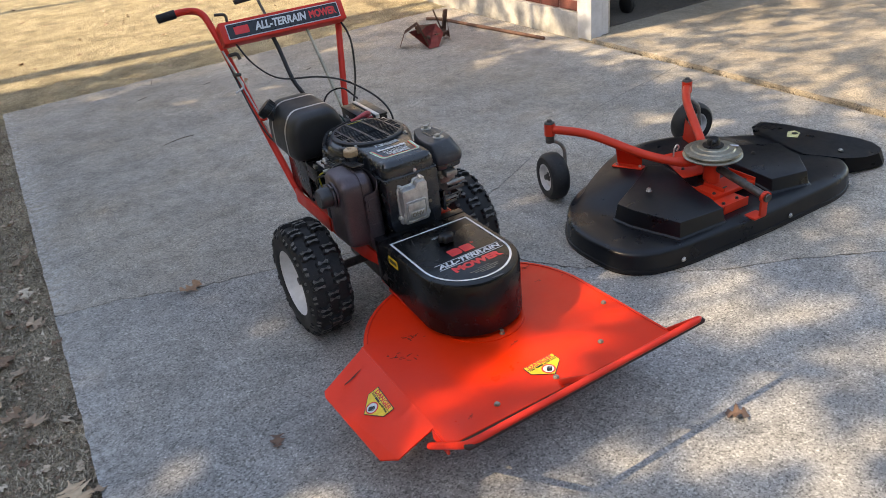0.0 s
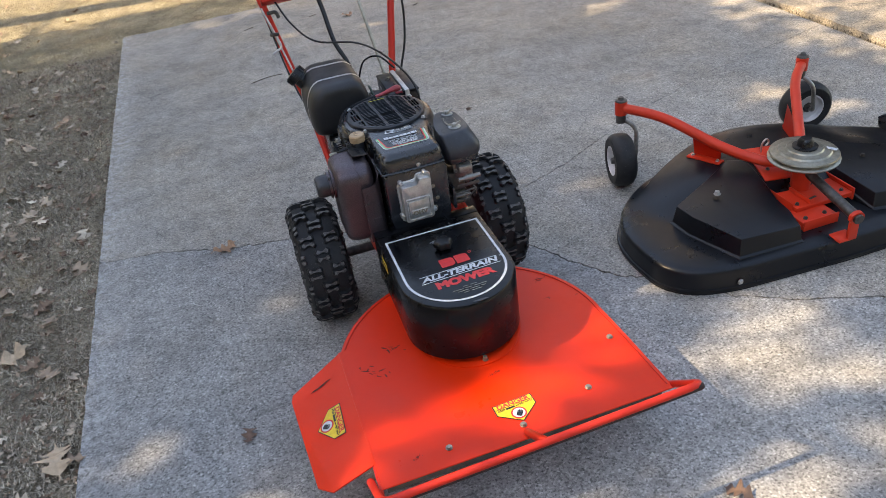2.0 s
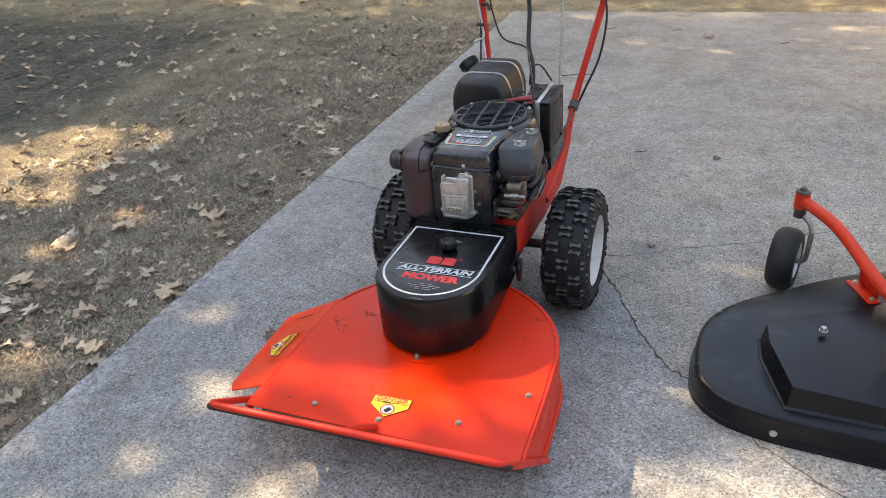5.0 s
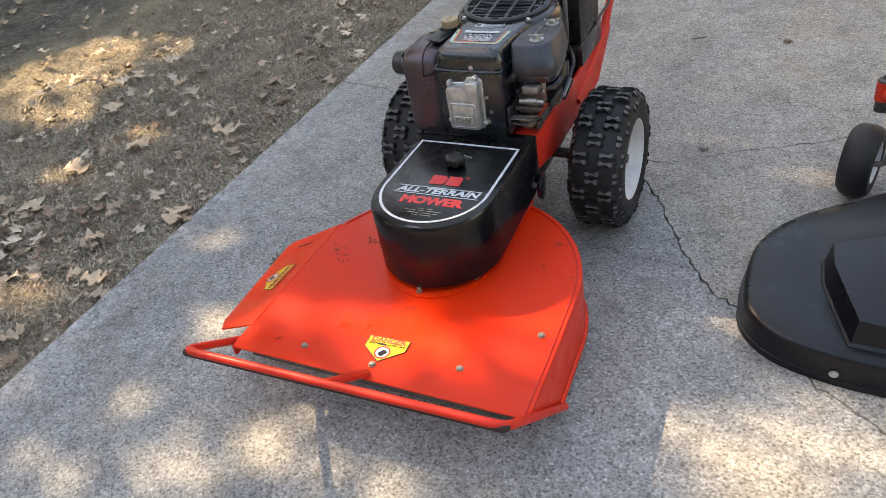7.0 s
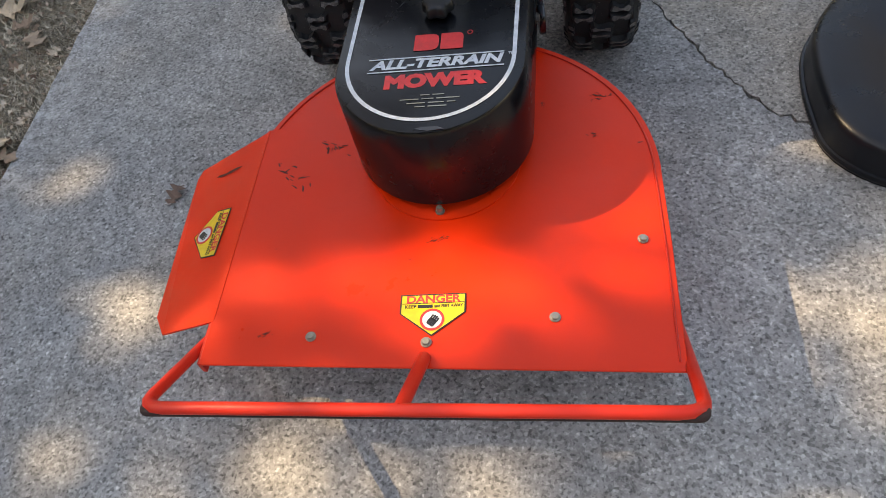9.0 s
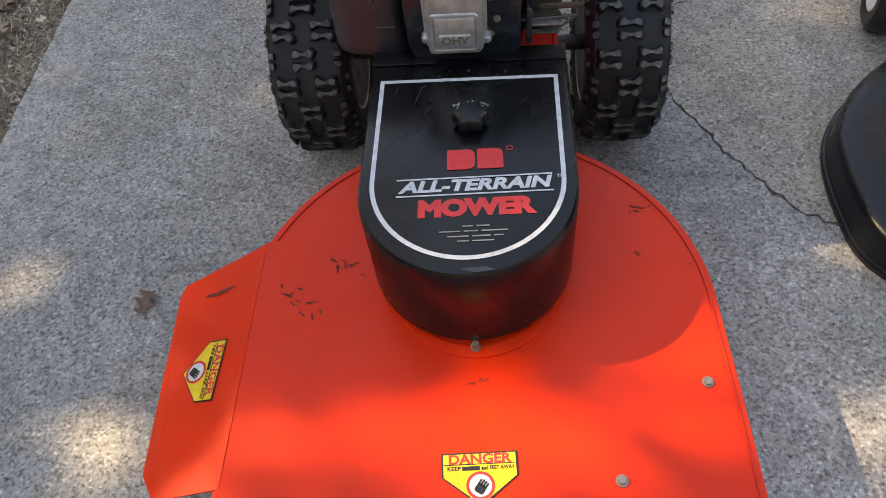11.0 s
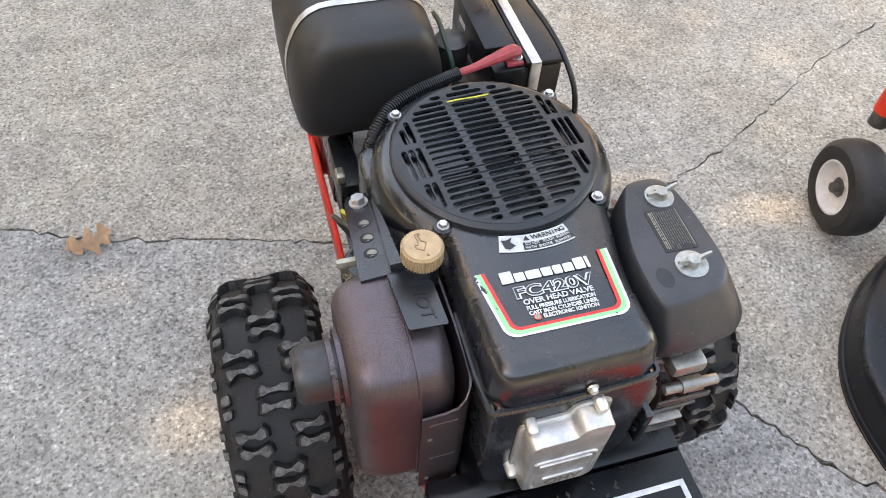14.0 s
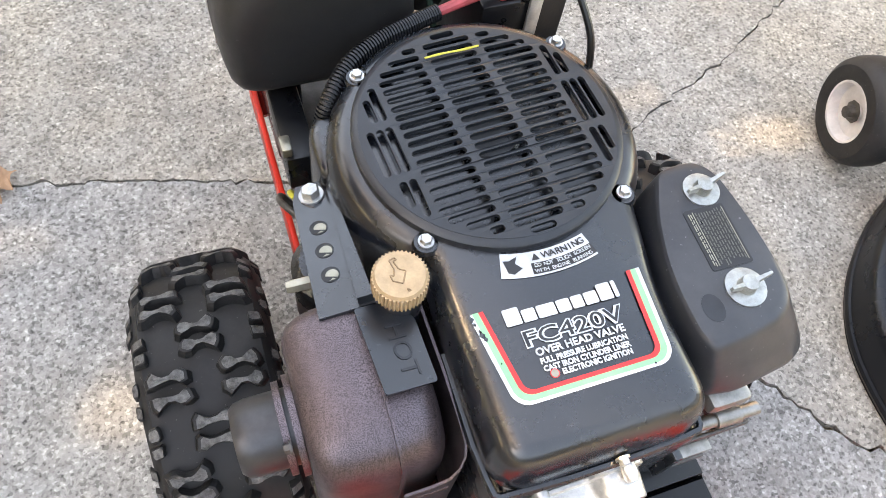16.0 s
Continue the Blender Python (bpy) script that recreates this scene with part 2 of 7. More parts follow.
def ground_material():
    k = Mat("dry_lawn_and_dirt", 0.95).space("world")
    soil = k.ramp(k.noise(75, 7, 0.8), [(0.37, (0.040, 0.031, 0.023)), (0.49, (0.29, 0.226, 0.166)), (0.62, (0.70, 0.585, 0.455))])
    straw = k.ramp(k.noise(110, 6, 0.82), [(0.34, (0.11, 0.088, 0.052)), (0.5, (0.43, 0.36, 0.22)), (0.66, (0.74, 0.64, 0.43))])
    moss = k.mix(straw, (0.17, 0.15, 0.07), k.ramp(k.noise(2.2, 4), [(0.5, 0.0), (0.68, 0.2)]))
    y = k.maths("ADD", k.maths("MULTIPLY", k.axis(1), 0.16), k.maths("MULTIPLY", k.noise(1.7, 5), 0.7))
    c = k.mix(soil, moss, k.ramp(y, [(0.35, 0.3), (0.95, 1.0)]))
    # bare earth under the trees, away from the pad, darkened to paint in deep shade
    out = k.maths("SUBTRACT", k.maths("MULTIPLY", k.axis(0), -1.0), k.maths("MULTIPLY", k.noise(1.9, 5, 0.7), 0.9))
    bare = k.maths("MULTIPLY", k.ramp(k.maths("SUBTRACT", out, 2.0), [(0.35, 0.0), (0.75, 0.85)]), k.ramp(k.maths("SUBTRACT", 4.0, k.axis(1)), [(0.2, 0.0), (0.9, 1.0)]))
    earth = k.ramp(k.noise(26, 8, 0.8), [(0.32, (0.03, 0.03, 0.024)), (0.5, (0.135, 0.128, 0.10)), (0.66, (0.36, 0.33, 0.27))])
    c = k.mix(c, earth, bare)
    k.colour(k.mix(c, k.ramp(k.noise(4.2, 6, 0.72), [(0.36, 0.5), (0.6, 1.2)]), 0.7, "MULTIPLY"))
    k.bump(k.noise(80, 8, 0.85), 1.0, 0.03)
    return k.m


GROUND = ground_material()


def litter_material(name, stops):
    k = Mat(name, 0.8)
    c = k.mix(k.ramp(k.island(), stops), k.ramp(k.noise(60, 3), [(0.3, 0.7), (0.7, 1.15)]), 0.6, "MULTIPLY")
    k.colour(k.mix(c, k.ramp(k.noise(4.2, 6, 0.72), [(0.36, 0.5), (0.6, 1.2)]), 0.6, "MULTIPLY"))
    k.b.inputs["Subsurface Weight"].default_value = 0.0
    return k.m


LITTER = litter_material("dry_leaf_litter", [(0.0, (0.15, 0.085, 0.055)), (0.35, (0.31, 0.21, 0.14)), (0.72, (0.52, 0.40, 0.29)), (1.0, (0.68, 0.57, 0.44))])
STRAW = litter_material("dry_grass_blades", [(0.0, (0.06, 0.046, 0.033)), (0.3, (0.27, 0.215, 0.16)), (0.75, (0.72, 0.63, 0.48)), (1.0, (0.16, 0.12, 0.08))])
FOLIAGE = litter_material("brown_green_tree_leaves", [(0.0, (0.05, 0.06, 0.025)), (1.0, (0.1, 0.075, 0.04))])
LEAF_PALE = litter_material("pale_dry_oak_leaf", [(0.0, (0.52, 0.38, 0.25)), (1.0, (0.62, 0.48, 0.34))])
LEAF_BROWN = litter_material("brown_dry_leaf", [(0.0, (0.3, 0.17, 0.10)), (1.0, (0.42, 0.26, 0.16))])
LEAF_DARK = litter_material("dark_brown_dry_leaf", [(0.0, (0.12, 0.075, 0.055)), (1.0, (0.17, 0.10, 0.07))])


# ---- mesh helpers ----
def finish(bm, name, mat, smooth=35):
    bmesh.ops.recalc_face_normals(bm, faces=bm.faces)
    me = bpy.data.meshes.new(name)
    bm.to_mesh(me)
    bm.free()
    me.materials.append(mat)
    if smooth:
        me.polygons.foreach_set("use_smooth", [True] * len(me.polygons))
        me.set_sharp_from_angle(angle=radians(smooth))
    return me


def part(name, bm, mat, parent=None, label="", smooth=35):
    """Links a bmesh as one mesh object under a thing or a part."""
    ob = new(name, finish(bm, name, mat, smooth))
    if parent:
        ob.parent = parent
        ob.matrix_parent_inverse = parent.matrix_world.inverted() if parent.parent is None and parent.type == "EMPTY" else Matrix.Identity(4)
    return tagged(ob, label)


def thing(name, label, category, group="", at=(0, 0, 0)):
    ob = new(name)
    ob.empty_display_size = 0.1
    ob.location = at
    ob.matrix_world = Matrix.Translation(at)
    return tagged(ob, label, category, group)


def solo(name, bm, mat, label, category, group="", kind="", smooth=35):
    return tagged(new(name, finish(bm, name, mat, smooth)), label, category, group, kind)


def bevel_all(bm, w, seg=2, limit=25):
    es = [e for e in bm.edges if len(e.link_faces) == 2 and e.calc_face_angle(0) > radians(limit)]
    if w > 0 and es:
        bmesh.ops.bevel(bm, geom=es, offset=w, segments=seg, affect="EDGES", profile=0.5, clamp_overlap=True)


def merge(bm, other):
    me = bpy.data.meshes.new("tmp")
    other.to_mesh(me)
    other.free()
    bm.from_mesh(me)
    bpy.data.meshes.remove(me)
    return bm


def box(x0, x1, y0, y1, z0, z1, w=0.0, seg=2, m=None):
    bm = bmesh.new()
    bmesh.ops.create_cube(bm, size=1.0)
    for v in bm.verts:
        v.co = Vector(((x0 + x1) / 2 + v.co.x * (x1 - x0), (y0 + y1) / 2 + v.co.y * (y1 - y0), (z0 + z1) / 2 + v.co.z * (z1 - z0)))
    bmesh.ops.recalc_face_normals(bm, faces=bm.faces)
    bevel_all(bm, w, seg)
    if m is not None:
        bm.transform(m)
    return bm


def rounded(pts, r, seg=5):
    """The outline with its corners rounded by r (one value, or one for each corner)."""
    res, n = [], len(pts)
    for i in range(n):
        p, a, b = Vector(pts[i]), Vector(pts[i - 1]), Vector(pts[(i + 1) % n])
        k = r[i] if isinstance(r, (list, tuple)) else r
        da, db = a - p, b - p
        k = min(k, da.length * 0.49, db.length * 0.49)
        if k < 1e-5:
            res.append(tuple(p))
            continue
        s, e = p + da.normalized() * k, p + db.normalized() * k
        for j in range(seg + 1):
            t = j / seg
            res.append(tuple((1 - t) ** 2 * s + 2 * t * (1 - t) * p + t * t * e))
    return res


def prism(pts, z0, z1, w=0.0, seg=2, top=1.0, m=None, centre=None):
    """An upright solid over an outline; top: the scale of its upper face about its centre."""
    bm = bmesh.new()
    c = Vector(centre) if centre else sum((Vector(p) for p in pts), Vector((0, 0))) / len(pts)
    lo = [bm.verts.new((p[0], p[1], z0)) for p in pts]
    hi = [bm.verts.new((c.x + (p[0] - c.x) * top, c.y + (p[1] - c.y) * top, z1)) for p in pts]
    bm.faces.new(lo[::-1])
    bm.faces.new(hi)
    for i in range(len(pts)):
        j = (i + 1) % len(pts)
        bm.faces.new((lo[i], lo[j], hi[j], hi[i]))
    bmesh.ops.recalc_face_normals(bm, faces=bm.faces)
    bevel_all(bm, w, seg, 50)
    if m is not None:
        bm.transform(m)
    return bm


def loft(rings, cap=True):
    """A skin through rings of equal count."""
    bm = bmesh.new()
    rows = [[bm.verts.new(p) for p in ring] for ring in rings]
    n = len(rows[0])
    for a, b in zip(rows, rows[1:]):
        for i in range(n):
            bm.faces.new((a[i], a[(i + 1) % n], b[(i + 1) % n], b[i]))
    if cap:
        bm.faces.new(rows[0][::-1])
        bm.faces.new(rows[-1])
    return bm


def sweep(pts, r, seg=10, fine=6):
    """A round bar along a smooth line through the points; r: one radius or one for each point."""
    p = [Vector(q) for q in pts]
    rad = list(r) if isinstance(r, (list, tuple)) else [r] * len(p)
    line, rr = [], []
    if fine > 1 and len(p) > 2:
        ext = [2 * p[0] - p[1], *p, 2 * p[-1] - p[-2]]
        for i in range(len(p) - 1):
            a, b, c, d = ext[i:i + 4]
            for j in range(fine):
                t = j / fine
                line.append(0.5 * (2 * b + (c - a) * t + (2 * a - 5 * b + 4 * c - d) * t * t + (3 * b - a - 3 * c + d) * t ** 3))
                rr.append(rad[i] + (rad[i + 1] - rad[i]) * t)
        line.append(p[-1])
        rr.append(rad[-1])
    else:
        line, rr = p, rad
    up = Vector((0, 0, 1))
    rings = []
    for i, q in enumerate(line):
        d = (line[min(i + 1, len(line) - 1)] - line[max(i - 1, 0)]).normalized()
        side = d.cross(up)
        if side.length < 1e-3:
            side = d.cross(Vector((1, 0, 0)))
        side.normalize()
        up = side.cross(d).normalized()
        rings.append([q + rr[i] * (math.cos(a) * side + math.sin(a) * up) for a in (2 * math.pi * j / seg for j in range(seg))])
    return loft(rings)


def bar(a, b, r, seg=12, r2=None):
    return sweep([a, b], [r, r if r2 is None else r2], seg, 1)


def bend(pts, r):
    """The line with its corners rounded, for bent tubes."""
    res = [Vector(pts[0])]
    for i in range(1, len(pts) - 1):
        p, a, b = Vector(pts[i]), Vector(pts[i - 1]), Vector(pts[i + 1])
        k = min(r, (a - p).length * 0.48, (b - p).length * 0.48)
        s, e = p + (a - p).normalized() * k, p + (b - p).normalized() * k
        res += [(1 - t) ** 2 * s + 2 * t * (1 - t) * p + t * t * e for t in (0, 0.25, 0.5, 0.75, 1)]
    return res + [Vector(pts[-1])]


def tube(pts, r, corner=0.03, seg=12, m=None):
    bm = sweep(bend(pts, corner), r, seg, 1)
    if m is not None:
        bm.transform(m)
    return bm


def lathe(profile, m, seg=32, closed=False):
    """Turns a profile of (radius, height) round the z axis of m."""
    bm = bmesh.new()
    rings = []
    for r, h in profile:
        if r < 1e-6:
            rings.append([bm.verts.new(m @ Vector((0, 0, h)))])
        else:
            rings.append([bm.verts.new(m @ Vector((r * math.cos(2 * math.pi * j / seg), r * math.sin(2 * math.pi * j / seg), h))) for j in range(seg)])
    pairs = list(zip(rings, rings[1:])) + ([(rings[-1], rings[0])] if closed else [])
    for a, b in pairs:
        for i in range(seg):
            j = (i + 1) % seg
            if len(a) == 1 and len(b) == 1:
                continue
            if len(a) == 1:
                bm.faces.new((a[0], b[i], b[j]))
            elif len(b) == 1:
                bm.faces.new((a[i], a[j], b[0]))
            else:
                bm.faces.new((a[i], a[j], b[j], b[i]))
    return bm


def turned(way, at):
    """A matrix at a place, its z axis along way."""
    return Matrix.Translation(at) @ Vector(way).to_track_quat("Z", "Y").to_matrix().to_4x4()


def hexbolt(at, way=(0, 0, 1), r=0.0075, h=0.006, washer=True):
    m = turned(way, at)
    bm = lathe([(0, 0), (r, 0), (r, h * 0.8), (r * 0.85, h), (0, h)], m, 6)
    if washer:
        merge(bm, lathe([(0, -0.0008), (r * 1.3, -0.0008), (r * 1.3, 0.0012), (0, 0.0012)], m, 14))
    return bm


def lettering(words, m, size, wide=None, bold=0.0, shear=0.0):
    """The words as a thin flat mesh, centred on m."""
    cu = bpy.data.curves.new("words", "FONT")
    cu.body, cu.size, cu.align_x, cu.align_y = words, size, "CENTER", "CENTER"
    cu.shear, cu.resolution_u = shear, 3
    cu.extrude, cu.bevel_depth, cu.bevel_resolution = (0.0, bold, 0) if bold else (0.0003, 0.0, 0)
    ob = new("words", cu)
    bpy.context.view_layer.update()
    me = bpy.data.meshes.new_from_object(ob.evaluated_get(bpy.context.evaluated_depsgraph_get()))
    k = wide / max(ob.dimensions.x, 1e-6) if wide else 1.0
    bpy.data.objects.remove(ob)
    bm = bmesh.new()
    bm.from_mesh(me)
    bm.transform(m @ Matrix.Diagonal((k, 1, 0.0003 / bold if bold else 1, 1)))
    bpy.data.meshes.remove(me)
    return bm


def flat(pts, m, h=0.0006):
    """A thin sticker of an outline in the plane of m."""
    return prism(pts, 0, h, m=m)


def rim_strip(outer, inner, m, h=0.0006):
    """A thin closed stripe between two outlines of equal count."""
    bm = bmesh.new()
    n = len(outer)
    a = [bm.verts.new(m @ Vector((*p, h))) for p in outer]
    b = [bm.verts.new(m @ Vector((*p, h))) for p in inner]
    for i in range(n):
        j = (i + 1) % n
        bm.faces.new((a[i], a[j], b[j], b[i]))
    return bm


def rect(x0, x1, y0, y1):
    return [(x0, y0), (x1, y0), (x1, y1), (x0, y1)]


def quads(name, verts, faces, mat):
    me = bpy.data.meshes.new(name)
    me.from_pydata(verts, [], faces)
    me.materials.append(mat)
    return me


# ---- ground, pad and drive ----
def crooked(pts, step, amp, seed):
    """A jagged line through the points."""
    rng = random.Random(seed)
    res = []
    for (x0, y0), (x1, y1) in zip(pts, pts[1:]):
        n = max(int(math.hypot(x1 - x0, y1 - y0) / step), 1)
        for i in range(n):
            t = i / n
            k = amp if i else amp * 0.3
            res.append((x0 + (x1 - x0) * t + rng.uniform(-k, k), y0 + (y1 - y0) * t + rng.uniform(-k, k)))
    return [pts[0]] + res[1:] + [pts[-1]]


def ground():
    xs = sorted(set([-600, -200, -80, -40, -25, -16, -10, -7, -5.5] + list(np.arange(-4.6, -0.9, 0.07)) + [-0.9, 0, 1, 2, 2.6, 4, 7, 12, 20, 40, 90, 250, 600]))
    ys = sorted(set([-600, -200, -80, -40, -20, -10, -6, -4] + list(np.arange(-3, 9, 0.09)) + [9.5, 11, 14, 20, 30, 60, 120, 300, 600]))
    vs = []
    for y in ys:
        for x in xs:
            lawn = (x < -1.04 or y > 3.95) and abs(x) < 6 and abs(y) < 10
            z = -0.014 + (0.012 * noise.noise((x * 2.1, y * 2.1, 0)) + 0.006 * noise.noise((x * 9, y * 9, 3)) if lawn else 0.0)
            vs.append((x, y, z))
    w = len(xs)
    fs = [(j * w + i, j * w + i + 1, (j + 1) * w + i + 1, (j + 1) * w + i) for j in range(len(ys) - 1) for i in range(w - 1)]
    ob = new("ground", quads("ground", vs, fs, GROUND))
    ob.data.polygons.foreach_set("use_smooth", [True] * len(fs))
    tagged(ob, "bare dirt and dry straw-coloured winter lawn", "ground", kind="structure")


ground()

MAIN = crooked([(-1.0, 0.92), (-0.79, 0.885), (-0.57, 0.79), (-0.29, 0.725), (0.0, 0.64), (0.24, 0.55)], 0.013, 0.005, 3)
FAR = crooked([(0.24, 0.55), (0.36, 0.565), (0.53, 0.66), (0.75, 0.75), (1.11, 0.96), (1.64, 1.18), (2.40, 1.37)], 0.015, 0.006, 4)
NEAR = crooked([(0.24, 0.55), (0.36, 0.36), (0.47, 0.145), (0.55, 0.03), (0.63, -0.02), (0.78, -0.195), (0.93, -0.295), (1.12, -0.375), (1.36, -0.52), (1.9, -0.62), (2.40, -0.85)], 0.013, 0.005, 5)


def slab(name, outline, z0, z1, mat, label):
    bm = prism(outline, z0, z1)
    return solo(name, bm, mat, label, "driveway", kind="structure", smooth=0)


def shifted(line, dx, dy):
    """The line moved aside by an uneven amount, so that a crack opens and closes."""
    rng = random.Random(int(abs(dx + 3 * dy) * 1e6))
    res = []
    for i, (x, y) in enumerate(line):
        k = 0.25 + 1.5 * rng.random() ** 2 + 0.5 * math.sin(i * 0.35) ** 2
        res.append((x + dx * k, y + dy * k))
    return res


def pad():
    g = 0.0017
    edge = crooked([(-1.0, 3.8), (-1.0, 0.93)], 0.05, 0.0025, 8)
    rear = crooked([(2.40, 3.93), (1.0, 3.86), (-1.0, 3.8)], 0.08, 0.012, 9)
    low = crooked([(-1.0, 0.91), (-0.995, -0.4), (-0.985, -6.0)], 0.05, 0.0025, 10)
    label = "grey exposed-aggregate concrete pad with a jagged crack"
    slab("pavement", rear + edge[1:] + shifted(MAIN, 0, g)[1:] + shifted(FAR, 0, 0.0013)[1:] + [(2.40, 1.38)], -0.1, 0.0, CONCRETE_WARM, label)
    slab("pavement", [(2.40, 1.36)] + shifted(FAR, 0, -0.0013)[::-1][1:-1] + shifted(NEAR, g, g)[:-1] + [(2.40, -0.84)], -0.1, -0.0006, CONCRETE_WARM, label)
    slab("pavement", shifted(NEAR, -g, -g)[::-1][1:] + shifted(MAIN, 0, -g)[::-1][1:] + low[1:] + [(2.40, -6.0), (2.40, -0.86)], -0.1, -0.0012, CONCRETE, label)
    d = crooked([(2.446, -6.0), (2.446, 2.15)], 0.06, 0.006, 11)
    slab("pavement", [(9.0, -6.0), (9.0, 9.0), (2.446, 9.0)] + d[::-1], -0.1, 0.012, CONCRETE_TAN, "sunlit tan concrete driveway in front of the garage")
    # dirt and grit in the joint between pad and driveway
    rng = random.Random(4)
    vs, fs = [], []
    for i in range(260):
        x, y, r = 2.424 + rng.gauss(0, 0.010), rng.uniform(-2, 2.2), rng.uniform(0.002, 0.006)
        b = len(vs)
        z = 0.0
        vs += [(x - r, y, z - 0.008), (x, y - r, z - 0.008), (x + r, y + r * 0.4, z - 0.008), (x, y, z + r * 0.6)]
        fs += [(b, b + 1, b + 3), (b + 1, b + 2, b + 3), (b + 2, b, b + 3)]
    tagged(new("joint_grit", quads("joint_grit", vs, fs, BARK)), "brown grit and crumbs lying in the slab joint", "grit", kind="stuff")


pad()


# ---- garage corner ----
def garage():
    # floor colour set very dark to stand for the shade indoors
    solo("floor", box(2.71, 8.8, 2.30, 8.8, -0.05, 0.018, 0.004), make_concrete("shade_dark_garage_floor", (0.10, 0.085, 0.07), (0.06, 0.05, 0.042), (0.14, 0.12, 0.10)), "concrete garage floor, its colour darkened for indoor shade", "floor", kind="structure")
    solo("wall_side", box(2.46, 2.66, 2.30, 9.0, 0.15, 2.7), MORTAR, "pale mortar of the brick garage side wall", "wall", kind="structure", smooth=0)
    solo("wall_foundation", box(2.44, 2.70, 2.30, 9.0, -0.1, 0.155, 0.006), FOUNDATION, "whitewashed concrete garage foundation", "wall", kind="structure")
    solo("wall_rear", box(2.66, 9.0, 8.8, 9.0, -0.05, 2.7), PLASTER, "plain garage rear wall", "wall", kind="structure", smooth=0)
    solo("wall_far", box(8.8, 9.0, 2.3, 8.8, -0.05, 2.7), PLASTER, "plain garage far wall", "wall", kind="structure", smooth=0)
    solo("wall_front", box(7.6, 8.8, 2.2, 2.4, -0.05, 2.7), PLASTER, "garage front wall beside the door", "wall", kind="structure", smooth=0)
    solo("lintel", box(2.62, 7.6, 2.2, 2.4, 2.15, 2.7), WHITE_PAINT, "white boards over the garage door", "wall", kind="structure", smooth=0)
    solo("roof", box(2.2, 9.3, 1.8, 9.3, 2.7, 2.85), WHITE_PAINT, "garage roof over the walls", "roof", kind="structure", smooth=0)
    post = thing("door_post", "white-painted garage door post with metal edging", "post", at=(2.5, 2.2, 0))
    part("post", box(2.44, 2.53, 2.17, 2.31, 0.0, 2.6, 0.004), WHITE_PAINT, post)
    part("trim_board", box(2.533, 2.60, 2.185, 2.31, 0.013, 2.6, 0.003), WHITE_PAINT, post)
    part("track", tube([(2.612, 2.2, 0.014), (2.612, 2.2, 2.5)], 0.009), STEEL, post, "grey metal door track")
    wall = bpy.data.objects["wall_side"]
    me = finish(box(-0.012, 0.09, -0.098, 0.098, -0.0315, 0.0315, 0.003, 1), "brick", BRICK)
    for row in range(9):
        z = 0.155 + 0.006 + 0.0375 + row * 0.074
        y = 2.41 + (row % 2) * 0.104
        while y < 5.6:
            ob = new("brick", me)
            ob.parent = wall
            ob.location = (2.462, y, z)
            y += 0.208
    # dark wheeled thing just inside the door
    cart = thing("garden_cart", "dark low wheeled cart in the garage shade", "cart", at=(2.85, 2.6, 0.012))
    part("bed", box(2.72, 3.05, 2.5, 2.75, 0.13, 0.25, 0.02), PLASTIC, cart)
    for x, y in ((2.72, 2.5), (3.05, 2.5), (2.72, 2.75), (3.05, 2.75)):
        part("wheel", lathe([(0, -0.02), (0.05, -0.02), (0.065, -0.012), (0.065, 0.012), (0.05, 0.02), (0, 0.02)], turned((1, 0, 0), (x, y, 0.077)), 20), RUBBER, cart)
    part("push_bar", tube([(2.75, 2.75, 0.2), (2.75, 3.1, 0.8), (3.02, 3.1, 0.8), (3.02, 2.75, 0.2)], 0.011), DARK_STEEL, cart)


garage()


# ---- the mower ----
Z = 0.185                    # top of the red deck plate
mower = thing("brush_mower", "red walk-behind brush mower with black engine on knobbly tyres", "mower", at=(0, 0.23, 0))


